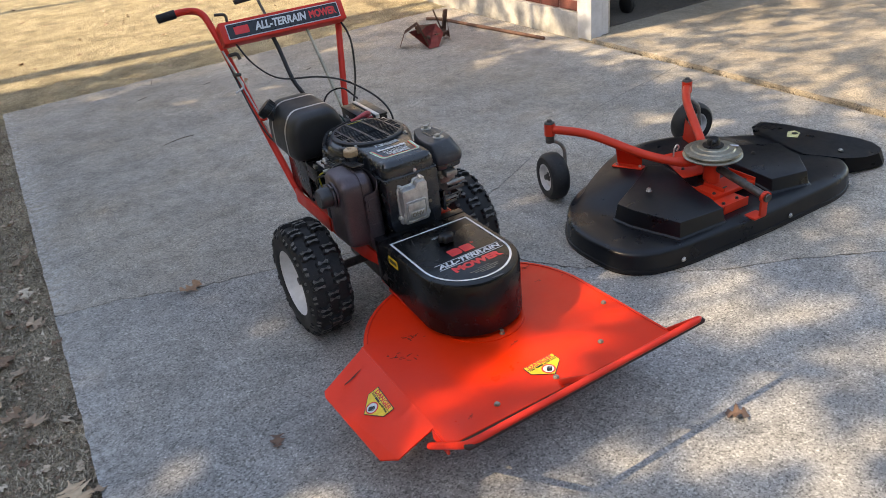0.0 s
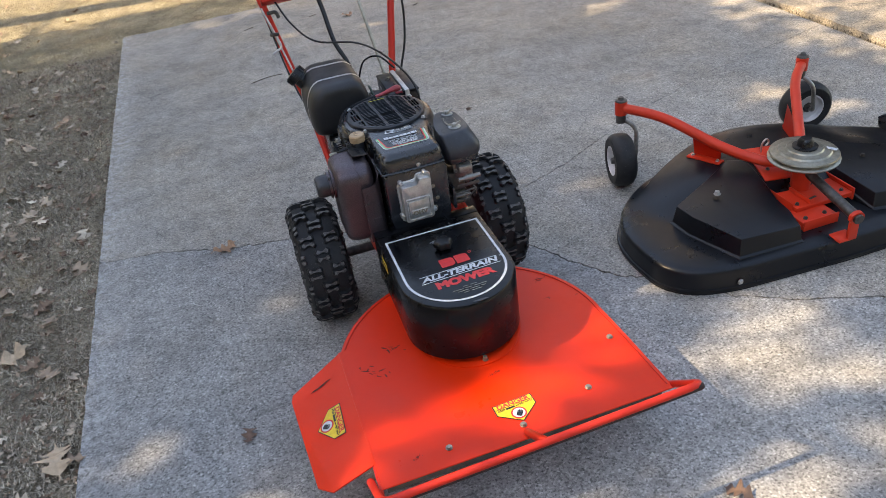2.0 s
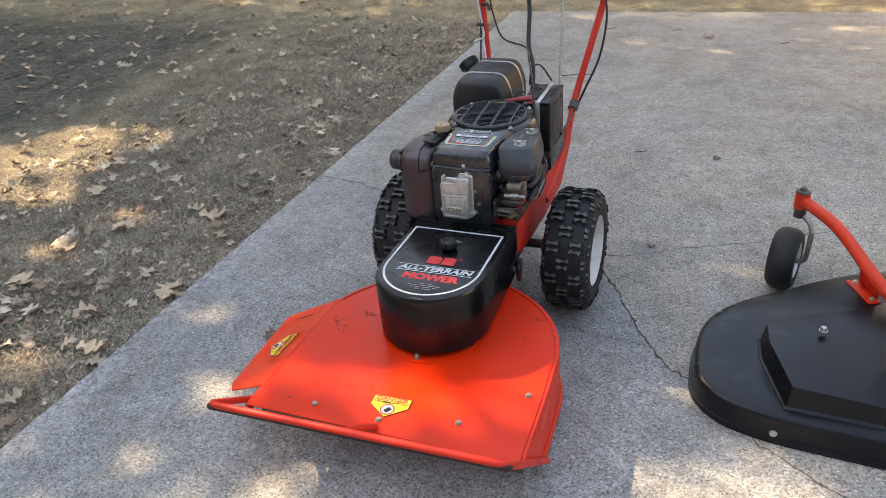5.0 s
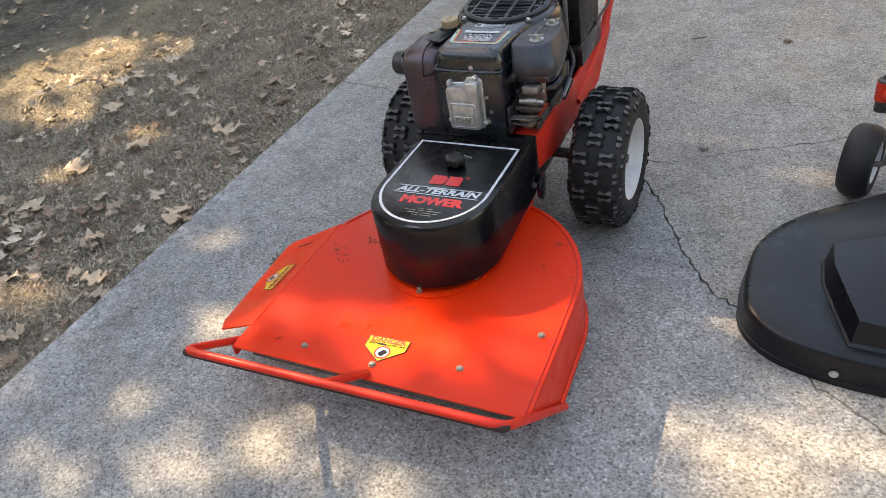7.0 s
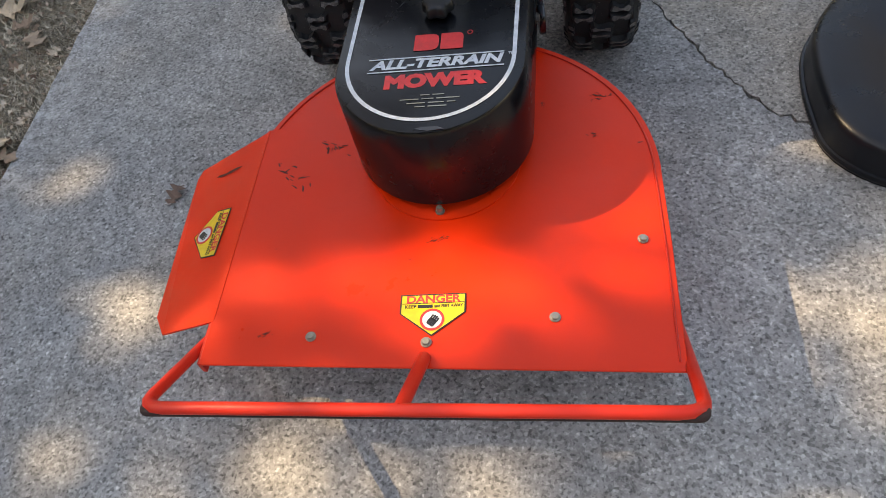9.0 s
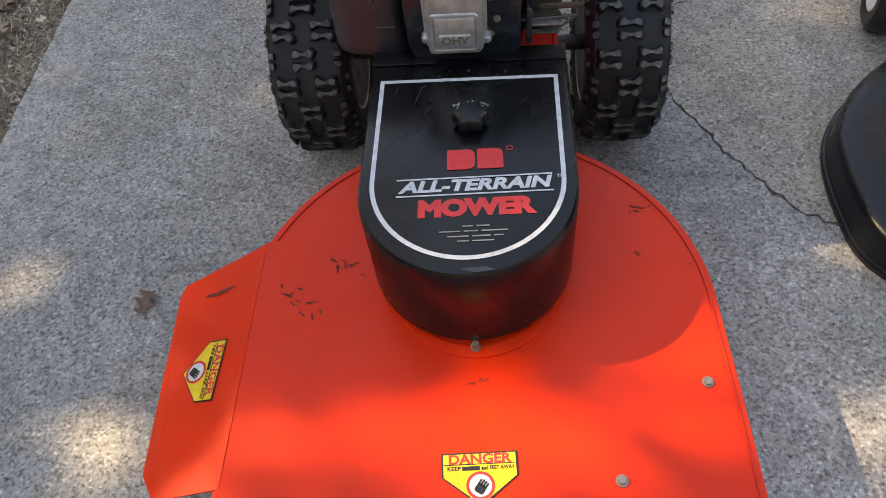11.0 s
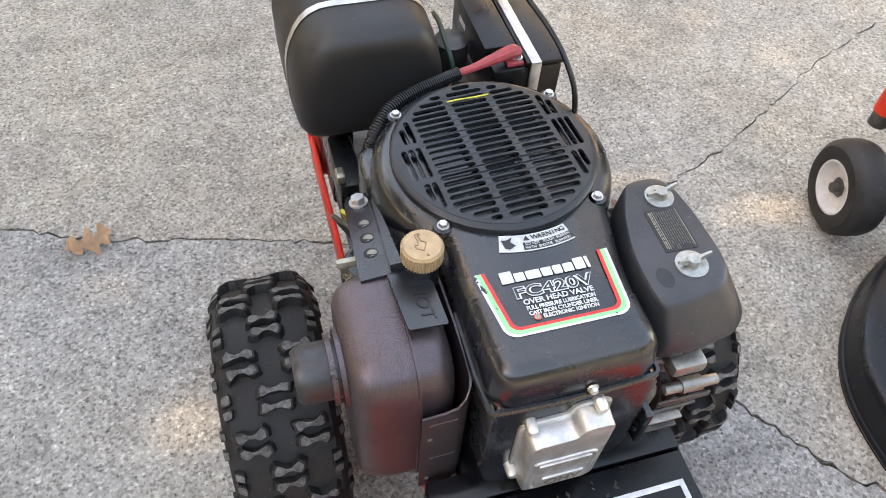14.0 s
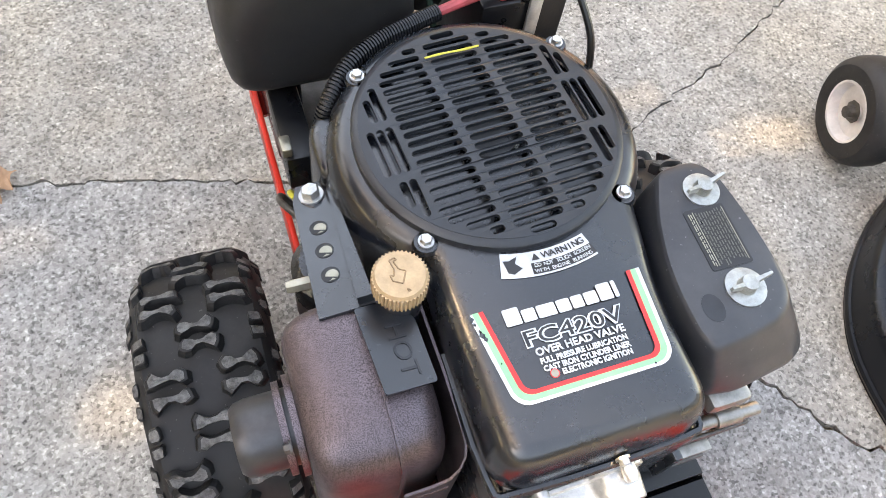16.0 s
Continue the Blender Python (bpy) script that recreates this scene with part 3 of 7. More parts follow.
def drive_wheel(x0, x1, outer):
    """One drive wheel; outer: -1 or 1, the side of the white dish."""
    y, z, R = 0.279, 0.1775, 0.1655
    xc, w = (x0 + x1) / 2, (x1 - x0) / 2
    m = turned((1, 0, 0), (xc, y, z))
    o = outer
    rim = lathe([(0.0, 0.008 * o), (0.03, 0.008 * o), (0.034, 0.012 * o), (0.065, 0.010 * o), (0.083, 0.022 * o), (0.093, (w - 0.02) * o), (0.101, (w - 0.004) * o), (0.105, (w - 0.004) * o),
                 (0.105, (w - 0.018) * o), (0.094, (w - 0.028) * o), (0.094, -(w - 0.028) * o), (0.105, -(w - 0.018) * o), (0.105, -(w - 0.004) * o), (0.1, -(w - 0.004) * o), (0.09, -(w - 0.028) * o), (0.02, 0.0)], m, 40)
    wheel = part("wheel", rim, RIM, mower, "drive wheel with a white-painted steel rim")
    prof = [(0.103, -(w - 0.004)), (0.112, -w), (0.135, -w * 1.02), (0.153, -w * 0.97), (0.162, -w * 0.84), (R, -w * 0.55), (R + 0.001, 0.0), (R, w * 0.55), (0.162, w * 0.84), (0.153, w * 0.97), (0.135, w * 1.02), (0.112, w), (0.103, w - 0.004)]
    part("tyre", lathe(prof, m, 64, closed=True), RUBBER, wheel, "black knobbly tyre")
    lug = bmesh.new()
    caps = []
    rng = random.Random(int(x0 * 1000))

    def block(u, a, hw, form, h, r0):
        """A raised lug: u across the tyre, a round it; form: its outline as (across, round) pairs."""
        rows = []
        for lift, k in ((-0.004, 1.16), (h * 0.7, 1.02), (h * 0.93, 0.95), (h, 0.82)):
            ring = []
            for n, (du, dl) in enumerate(form):
                wob = 0.5 * math.sin(n * 2.4 + a * 37 + u * 400)
                du, dl = du * (1 + 0.10 * wob), dl * (1 + 0.22 * math.cos(n * 1.7 + a * 53 + u * 300))
                uu = u + du * hw * k
                drop = 0.0 if abs(uu) < w * 0.55 else 0.014 * ((abs(uu) - w * 0.55) / (w * 0.4)) ** 2
                rr, aa = r0 + lift - drop, a + dl * (1 + (k - 1) * 1.3) / R
                ring.append((xc + uu, y - rr * math.sin(aa), z + rr * math.cos(aa)))
            rows.append(ring)
        merge(lug, loft(rows))
        caps.append([(p[0], y + (p[1] - y) * 1.002, z + (p[2] - z) * 1.002) for p in rows[-1]])

    def bone(s):
        """One bar of a pair: its ends flare away from the other bar."""
        return [(du, s * dl) for du, dl in ((-1, -0.0044), (-0.75, -0.0062), (-0.45, -0.0040), (-0.2, -0.0026), (0.2, -0.0026), (0.45, -0.0040), (0.75, -0.0062), (1, -0.0044), (1.04, 0.0042), (0.76, 0.0084), (0.48, 0.0060), (0.2, 0.0029), (-0.2, 0.0029), (-0.48, 0.0060), (-0.76, 0.0084), (-1.04, 0.0042))]

    def knob(hl):
        return [(-1, -hl * 0.7), (-0.6, -hl), (0.6, -hl), (1, -hl * 0.7), (1, hl * 0.7), (0.6, hl), (-0.6, hl), (-1, hl * 0.7)]

    n = 12
    for i in range(n):
        a = 2 * math.pi * (i + (0.29 if outer < 0 else 0.0)) / n
        step = 2 * math.pi / n
        for u, ph in ((-0.0325, 0.0), (0.0325, 0.0), (0.0, 0.5)):
            for s in (-1, 1):
                block(u + rng.uniform(-0.0015, 0.0015), a + ph * step + s * 0.052 + rng.uniform(-0.004, 0.004), 0.0190, bone(s), 0.0120, R)
        for s in (-1, 1):
            for q in (-1, 1):
                block(s * w * 0.83, a + 0.5 * step + q * 0.048, 0.0060, knob(0.0058), 0.0110, R)
                block(s * w * 0.99, a + q * 0.07, 0.0035, knob(0.0065), 0.003, R + 0.002)
    tops = bmesh.new()
    for c in caps:
        tops.faces.new([tops.verts.new(p) for p in c])
    # caps coloured paler than the lug sides: dust plus painted light from above
    part("lug_face", tops, LUG_TOP, wheel, "lug tops coloured paler for dust and sky light", smooth=0)
    part("tread", lug, RUBBER_WORN, wheel, "dusty raised tread lugs")
    part("inner_dish", lathe([(0.0, -(w - 0.012) * o), (0.05, -(w - 0.010) * o), (0.0985, -(w - 0.006) * o), (0.0985, -(w - 0.012) * o), (0.0, -(w - 0.018) * o)], m, 28), DARK_STEEL, wheel, "dark disc on the inner side of the rim")
    part("hub", lathe([(0, -0.02 * o), (0.028, -0.02 * o), (0.028, 0.03 * o), (0.012, 0.03 * o), (0.012, 0.045 * o), (0, 0.045 * o)], m, 16), DARK_STEEL, wheel)


drive_wheel(-0.338, -0.206, -1)
drive_wheel(0.184, 0.316, 1)
part("axle", bar((-0.25, 0.279, 0.1775), (0.22, 0.279, 0.1775), 0.014), DARK_STEEL, mower)


def deck_outline():
    pts = []
    for i in range(41):
        a = radians(158 - i * (158 + 0) / 40)
        pts.append((0.328 * math.cos(a), -0.275 + 0.325 * math.sin(a)))
    return [(-0.312, -0.592), (-0.312, -0.155)] + pts + [(0.334, -0.40), (0.340, -0.588)]


def deck():
    line = deck_outline()
    plate = part("deck_plate", prism(line, Z - 0.004, Z, 0.0008, 1), RED, mower, "faded red steel cutting deck with scuffs")
    # skirt down from the plate on the sides and rear
    bm = bmesh.new()
    wall = line[1:-2] + [(0.334, -0.40), (0.335, -0.43), (0.338, -0.51), (0.340, -0.588)]

    def foot(y):
        return 0.04 if y > -0.43 else 0.04 + (-0.43 - y) * 0.92

    rows = [[bm.verts.new((x * k, -0.275 + (y + 0.275) * k, Z - 0.002 if hi else foot(y))) for x, y in wall] for hi, k in ((1, 1.0), (0, 1.004), (0, 0.994), (1, 0.992))]
    for a, b in zip(rows, rows[1:]):
        for i in range(len(wall) - 1):
            bm.faces.new((a[i], a[i + 1], b[i + 1], b[i]))
    part("skirt", bm, RED, mower)
    part("skirt_lip", sweep([(x * 1.006, -0.275 + (y + 0.275) * 1.006, 0.042) for x, y in wall[6:-2]], 0.006, 8, 1), RED, mower)
    # welded bead round the rear edge of the plate
    bead = [(0.318 * math.cos(radians(a)), -0.275 + 0.315 * math.sin(radians(a)), Z + 0.001) for a in range(157, -1, -3)] + [(0.325, -0.40, Z + 0.001), (0.331, -0.575, Z + 0.001)]
    part("bead", sweep(bead, 0.0016, 6, 1), RED_FRAME, plate)
    # side flap
    p = [(-0.308, -0.155, Z + 0.001), (-0.318, -0.16, Z - 0.003), (-0.442, -0.196, 0.134), (-0.448, -0.215, 0.132), (-0.434, -0.490, 0.134), (-0.405, -0.528, 0.150), (-0.308, -0.524, Z + 0.001)]
    bm = bmesh.new()
    hi = [bm.verts.new(q) for q in p]
    lo = [bm.verts.new((q[0], q[1], q[2] - 0.004)) for q in p]
    bm.faces.new(hi)
    bm.faces.new(lo[::-1])
    for i in range(len(p)):
        j = (i + 1) % len(p)
        bm.faces.new((hi[i], lo[i], lo[j], hi[j]))
    part("side_flap", bm, RED, mower, "bent red discharge flap", smooth=0)
    part("side_wall", box(-0.316, -0.310, -0.59, -0.525, 0.158, Z - 0.003), RED_FRAME, mower, smooth=0)
    # raised guard bar in front
    rail = tube([(-0.328, -0.530, 0.145), (-0.322, -0.690, 0.268), (0.343, -0.678, 0.275), (0.347, -0.43, 0.045)], 0.0082, 0.03)
    guard = part("guard_bar", rail, RED_FRAME, mower, "scuffed red tubular guard bar")
    part("worn_edge", tube([(-0.318, -0.680, 0.2600), (-0.320, -0.692, 0.2622), (0.341, -0.680, 0.2692), (0.341, -0.668, 0.2640)], 0.0066, 0.01), GRIME_BLACK, guard, "blackened worn lower edge")
    part("brace", bar((0.006, -0.575, Z), (0.004, -0.684, 0.271), 0.009), RED_FRAME, guard)
    part("stiffener", box(-0.300, 0.33, -0.560, -0.554, 0.13, Z - 0.004), DARK_STEEL, mower, smooth=0)
    for x, y in ((-0.157, -0.547), (0.006, -0.553), (0.176, -0.513), (0.295, -0.388)):
        part("bolt", hexbolt((x, y, Z + 0.001), r=0.0058, h=0.005), PULLEY, plate)
    for x, y in ((0.004, -0.336), (0.104, -0.262), (-0.092, -0.262)):
        part("bolt", hexbolt((x, y, Z + 0.004), r=0.0055, h=0.010), PULLEY, plate)
    part("flange", lathe([(0.10, 0.0), (0.116, 0.0), (0.116, 0.003), (0.10, 0.0035)], Matrix.Translation((0.005, -0.235, Z)), 48, closed=True), RED, plate)
    return plate


plate = deck()


def grime(x, y, size, seed, long=1.0, turn=0.0):
    """A scratchy smear of dried dirt on the deck: many small ragged flecks."""
    rng = random.Random(seed)
    bm = bmesh.new()
    for i in range(16):
        ring, q = [], size * rng.uniform(0.06, 0.24)
        stretch = rng.uniform(1.0, 3.2)
        for j in range(8):
            a = 2 * math.pi * j / 8
            r = q * rng.uniform(0.5, 1.0)
            ring.append((r * math.cos(a) * stretch, r * math.sin(a) * 0.5))
        m = pose(x, y, Z + 0.0006 + i * 0.00003, 0, 0, turn) @ pose(rng.gauss(0, size * 0.6 * long), rng.gauss(0, size * 0.3), 0, 0, 0, rng.gauss(0, 35))
        merge(bm, flat(ring, m, 0.0002))
    tagged(part("grime_mark", bm, GRIME, plate), kind="stuff")


for i, (x, y, s, l, t) in enumerate(((-0.192, -0.196, 0.019, 1.1, -30), (-0.245, -0.262, 0.020, 1.5, -50), (0.236, -0.108, 0.013, 1.3, 10), (0.232, -0.190, 0.007, 1, 0), (0.005, -0.385, 0.008, 2.0, 15), (-0.225, -0.545, 0.008, 1.3, 20), (-0.03, -0.42, 0.004, 1, 0), (0.15, -0.12, 0.006, 1.2, 80), (0.30, -0.21, 0.005, 1, 0))):
    grime(x, y, s, 30 + i, l, t)
for i in range(2):
    part("grime_mark", flat([(-0.016, -0.0015), (0.0, -0.003), (0.022, -0.001), (0.014, 0.002), (-0.01, 0.002)], Matrix.Translation((-0.385 + i * 0.018, -0.228 + 0.003 * i, 0.1585 + i * 0.0069)) @ pose(0, 0, 0, 0, -21, 10 * i), 0.0003), GRIME, bpy.data.objects["side_flap"])


def warning(m, parent):
    """The yellow five-sided danger sticker, in the plane of m: 9 cm wide, its point down."""
    out = [(-0.046, 0.030), (0.046, 0.030), (0.046, 0.0), (0.0, -0.036), (-0.046, 0.0)]
    st = part("sticker", flat(out, m, 0.0005), DECAL_BLACK, mower, "yellow and black danger sticker")
    part("panel", flat([(x * 0.95, y * 0.93) for x, y in out], m @ Matrix.Translation((0, 0, 0.0005)), 0.0004), DECAL_YELLOW, st)
    up = m @ Matrix.Translation((0, 0, 0.0012))
    part("inscription", lettering("DANGER", up @ Matrix.Translation((0, 0.021, 0)), 0.016, 0.076, 0.0006), DECAL_RED, st)
    part("rule", flat(rect(-0.043, 0.043, 0.0145, 0.0155), up, 0.0003), DECAL_BLACK, st)
    part("inscription", lettering("KEEP", up @ Matrix.Translation((-0.031, 0.010, 0)), 0.007, 0.016, 0.0002), DECAL_BLACK, st)
    part("word_bar", flat(rect(-0.021, 0.0, 0.0075, 0.0125), up, 0.0003), DECAL_BLACK, st)
    part("inscription", lettering("and FEET AWAY", up @ Matrix.Translation((0.022, 0.010, 0)), 0.007, 0.04, 0.0002), DECAL_BLACK, st)
    ring = lathe([(0.0135, 0), (0.017, 0), (0.017, 0.0004), (0.0135, 0.0004)], up @ Matrix.Translation((0, -0.011, 0)), 28, closed=True)
    part("disc", lathe([(0, 0.0002), (0.0145, 0.0002), (0.0145, 0), (0, 0)], up @ Matrix.Translation((0, -0.011, 0)), 24), DECAL_WHITE, st)
    part("ring", ring, DECAL_RED, st)
    sym = bmesh.new()
    base = up @ Matrix.Translation((0.001, -0.013, 0.0003)) @ pose(0, 0, 0, 0, 0, -35)
    merge(sym, flat(rounded(rect(-0.006, 0.006, -0.008, 0.003), 0.003), base, 0.0004))
    for k in range(4):
        merge(sym, flat(rounded(rect(-0.006 + k * 0.0032, -0.0036 + k * 0.0032, 0.001, 0.010 - abs(k - 1.5) * 0.0012), 0.001), base, 0.0004))
    part("symbol", sym, DECAL_BLACK, st)


warning(pose(0.010, -0.508, Z + 0.001, 0, 0, 3), plate)
flap_m = Matrix.Translation((-0.372, -0.355, 0.1632)) @ (pose(0, 0, 0, 0, -21.0, 0) @ pose(0, 0, 0, 0, 0, -93))
warning(flap_m, bpy.data.objects["side_flap"])


# ---- belt cover ----
def belt_cover():
    r, cy, yb = 0.140, -0.192, 0.035
    arc = [(r * math.cos(radians(a)), cy + r * math.sin(radians(a))) for a in range(180, 361, 6)]
    outl = arc + [(r, yb), (-r, yb)]

    def low(y):
        return 0.20 if y < -0.2 else 0.20 + (y + 0.2) * 0.08

    rings = []
    for k, dz in ((0.0, None), (0.0, -0.008), (0.004, -0.001), (0.009, 0.0)):
        ring = []
        for x, y in outl:
            c = Vector((x, y - cy if y < cy else 0))
            d = c.normalized() * k if c.length else Vector((0, 0))
            zz = low(y) if dz is None else 0.352 + dz
            ring.append((x - d.x, y - d.y if y < cy else min(y, yb - k), zz))
        rings.append(ring)
    cover = part("belt_cover", loft(rings, cap=True), BLACK_COVER, mower, "black painted belt cover with a rounded nose")
    m = pose(0, 0, 0.3524)

    def track(k):
        q = 0.124 - k
        a = [(q * math.cos(radians(g)), -0.185 + q * math.sin(radians(g))) for g in range(180, 361, 6)]
        return a + [(q, 0.001 - k), (-q, 0.001 - k)]

    part("stripe", rim_strip(track(0.0), track(0.006), m), DECAL_WHITE, cover, "white border line")
    tilt = pose(0.004, 0, 0.3526, 0, 0, 1.5)

    def put(name, bm, mat):
        part(name, bm, mat, cover)

    # maker's mark as plain bars
    put("mark", flat(rounded(rect(-0.034, 0.002, -0.169, -0.135), [0.002, 0.012, 0.012, 0.002]), tilt), DECAL_RED)
    put("mark", flat(rounded(rect(0.005, 0.038, -0.169, -0.135), [0.002, 0.002, 0.010, 0.002]), tilt), DECAL_RED)
    put("mark", lathe([(0.003, 0), (0.0045, 0), (0.0045, 0.0004), (0.003, 0.0004)], tilt @ Matrix.Translation((0.047, -0.136, 0)), 14, closed=True), DECAL_RED)
    put("rule", flat(rect(-0.098, 0.098, -0.1835, -0.1815), tilt), DECAL_WHITE)
    put("inscription", lettering("ALL-TERRAIN", tilt @ Matrix.Translation((0.0, -0.1955, 0)), 0.0250, 0.194, 0.0011, 0.22), DECAL_WHITE)
    put("inscription", lettering("TM", tilt @ Matrix.Translation((0.108, -0.187, 0)), 0.007, 0.009, 0.0002), DECAL_WHITE)
    put("rule", flat(rect(-0.098, 0.098, -0.2105, -0.2085), tilt), DECAL_WHITE)
    put("inscription", lettering("MOWER", tilt @ Matrix.Translation((0.0, -0.2315, 0)), 0.034, 0.146, 0.0024), DECAL_RED)
    for y, x0, widths in ((-0.2595, -0.016, (0.013, 0.016)), (-0.2670, -0.044, (0.026, 0.017, 0.032)), (-0.2745, -0.034, (0.026, 0.022, 0.012)), (-0.2815, -0.022, (0.014, 0.026))):
        for w in widths:
            put("print_bar", flat(rect(x0, x0 + w, y - 0.0009, y + 0.0009), tilt, 0.0003), PULLEY)
            x0 += w + 0.004
    part("chip", flat([(-0.02, 0.0), (0.0, -0.004), (0.022, -0.001), (0.012, 0.004), (-0.01, 0.003)], pose(0.012, -0.3225, 0.3523), 0.0002), DUSTY, cover, "scuffed patch on the nose")
    # dried dust and drip marks towards the rear
    rng = random.Random(21)
    bm = bmesh.new()
    for i in range(34):
        x, y = rng.gauss(-0.02, 0.055), 0.022 - abs(rng.gauss(0, 0.035))
        if abs(x) > 0.12:
            continue
        q, ring = rng.uniform(0.0006, 0.0026), []
        for j in range(9):
            a = 2 * math.pi * j / 9
            ring.append((q * rng.uniform(0.4, 1.0) * math.cos(a), q * rng.uniform(0.6, 2.2) * math.sin(a)))
        merge(bm, flat(ring, pose(x, y, 0.35225 + i * 0.00001, 0, 0, rng.uniform(-40, 40)), 0.0001))
    tagged(part("dust_mark", bm, DUST, cover), kind="stuff")
    for x, y, l, a in ((-0.07, -0.035, 0.022, 75), (-0.055, -0.06, 0.014, 60), (0.05, -0.01, 0.018, 20), (-0.10, -0.02, 0.012, 80), (0.075, -0.05, 0.010, 40)):
        part("scratch", flat([(-l, -0.0004), (0, -0.0009), (l, 0.0), (0, 0.0008)], pose(x, y, 0.3528, 0, 0, a), 0.0002), DUSTY, cover)
    # knob with six lobes
    star = []
    for i in range(60):
        a = 2 * math.pi * i / 60
        q = 0.0228 + 0.0026 * math.cos(6 * a)
        star.append((0.004 + q * math.cos(a), -0.088 + q * math.sin(a)))
    knob = part("knob", prism(star, 0.357, 0.377, 0.005, 3, 0.88), PLASTIC, mower, "black six-lobed clamping knob")
    part("stem", bar((0.004, -0.088, 0.352), (0.004, -0.088, 0.365), 0.010), PLASTIC, knob)
    arc_words = "Tighten Securely"
    ring = bmesh.new()
    for i, ch in enumerate(arc_words):
        if ch == " ":
            continue
        a = radians(124 - i * 4.6)
        merge(ring, lettering(ch, pose(0.004 + 0.041 * math.cos(a), -0.088 + 0.041 * math.sin(a), 0.3526, 0, 0, math.degrees(a) - 90), 0.0064))
    part("inscription", ring, DECAL_WHITE, cover)
    part("arrow", sweep([(0.004 + 0.036 * math.cos(radians(g)), -0.088 + 0.036 * math.sin(radians(g)), 0.3524) for g in range(122, 52, -10)], 0.0005, 6, 2), DECAL_WHITE, cover)
    part("sticker", flat(rounded(rect(-0.026, 0.026, -0.013, 0.013), 0.003), Matrix.Translation((-0.1402, -0.045, 0.322)) @ pose(0, 0, 0, 90, 0, -90), 0.0006), DECAL_YELLOW, cover, "yellow warning sticker")
    part("sticker_bar", flat(rect(-0.02, 0.02, -0.004, 0.006), Matrix.Translation((-0.1409, -0.045, 0.322)) @ pose(0, 0, 0, 90, 0, -90), 0.0004), DECAL_BLACK, cover)
    # red arm that carries the deck
    arm = part("deck_arm", box(-0.122, 0.122, -0.19, 0.10, 0.184, 0.204, 0.003), RED_FRAME, mower)
    for x in (-0.131, 0.131):
        bm = bmesh.new()
        q = [(x, -0.19, 0.189), (x, 0.034, 0.189), (x, 0.034, 0.212), (x, -0.10, 0.20)]
        a = [bm.verts.new(v) for v in q]
        b = [bm.verts.new((v[0] * 0.965, v[1], v[2])) for v in q]
        bm.faces.new(a)
        bm.faces.new(b[::-1])
        for i in range(4):
            bm.faces.new((a[i], b[i], b[(i + 1) % 4], a[(i + 1) % 4]))
        part("side_plate", bm, RED_FRAME, arm, smooth=0)
        part("bolt", hexbolt((x * 1.07, 0.02, 0.245), (x, 0, 0), 0.007, 0.006), DARK_STEEL, arm)


belt_cover()


# ---- chassis ----
def chassis():
    for x, hi in ((-0.128, 0.285), (0.124, 0.338)):
        sec = [(0.06, 0.255), (0.06, hi), (0.40, hi - 0.003), (0.72, 0.36), (0.74, 0.33), (0.60, 0.225), (0.40, 0.215), (0.2, 0.225)]
        bm = bmesh.new()
        a = [bm.verts.new((x, y, z)) for y, z in sec]
        b = [bm.verts.new((x + 0.006, y, z)) for y, z in sec]
        bm.faces.new(a)
        bm.faces.new(b[::-1])
        for i in range(len(sec)):
            j = (i + 1) % len(sec)
            bm.faces.new((a[i], a[j], b[j], b[i]))
        part("side_frame", bm, RED_FRAME, mower, "red steel side frame", smooth=0)
    part("engine_plate", box(0.0, 0.1235, 0.0665, 0.25, 0.320, 0.337, 0.002), RED_FRAME, mower, "red engine bed plate")
    part("rear_plate", box(-0.121, 0.123, 0.2503, 0.50, 0.290, 0.302, 0.002), DARK_STEEL, mower)
    part("gear_housing", box(-0.09, 0.09, 0.12, 0.42, 0.13, 0.285, 0.02), DARK_STEEL, mower)
    part("belt_guard", box(-0.098, 0.088, 0.028, 0.15, 0.22, 0.334, 0.008), BLACK_COVER, mower)
    part("cover_rear", box(-0.1385, 0.1385, 0.0353, 0.066, 0.219, 0.3517, 0.001), BLACK_COVER, mower, "black rear end of the belt cover")
    part("rear_panel", box(-0.121, 0.123, 0.5003, 0.72, 0.30, 0.312, 0.002, m=None), DARK_STEEL, mower)
    part("starter_cover", prism(rounded([(-0.142, 0.315), (-0.142, 0.375), (-0.115, 0.398), (-0.07, 0.41), (-0.07, 0.32)], 0.018, 4), 0.40, 0.532, 0.012, 3, 0.9), BLACK, mower, "black starter cover")
    part("data_plate", box(-0.1292, -0.1285, 0.62, 0.67, 0.27, 0.335), DECAL_WHITE, mower, "white data plate")
    part("belt_idler", lathe([(0, 0), (0.030, 0), (0.032, 0.003), (0.032, 0.010), (0.012, 0.012), (0, 0.012)], turned((1, 0.15, 0), (0.1405, 0.055, 0.222)), 24), BLACK, mower, "black idler disc below the cover")


chassis()


# ---- engine ----
def arc_pts(cx, cy, r, a0, a1, n):
    return [(cx + r * math.cos(radians(a0 + (a1 - a0) * i / n)), cy + r * math.sin(radians(a0 + (a1 - a0) * i / n))) for i in range(n + 1)]


def inset(line, d):
    """A closed counter-clockwise outline drawn in by d."""
    res, n = [], len(line)
    for i in range(n):
        p, a, b = Vector(line[i]), Vector(line[i - 1]), Vector(line[(i + 1) % n])
        u, v = (p - a).normalized(), (b - p).normalized()
        nrm = Vector((-u.y - v.y, u.x + v.x))
        nrm = nrm.normalized() / max(math.sqrt((1 + u.dot(v)) / 2), 0.6)
        res.append(tuple(p + nrm * d))
    return res


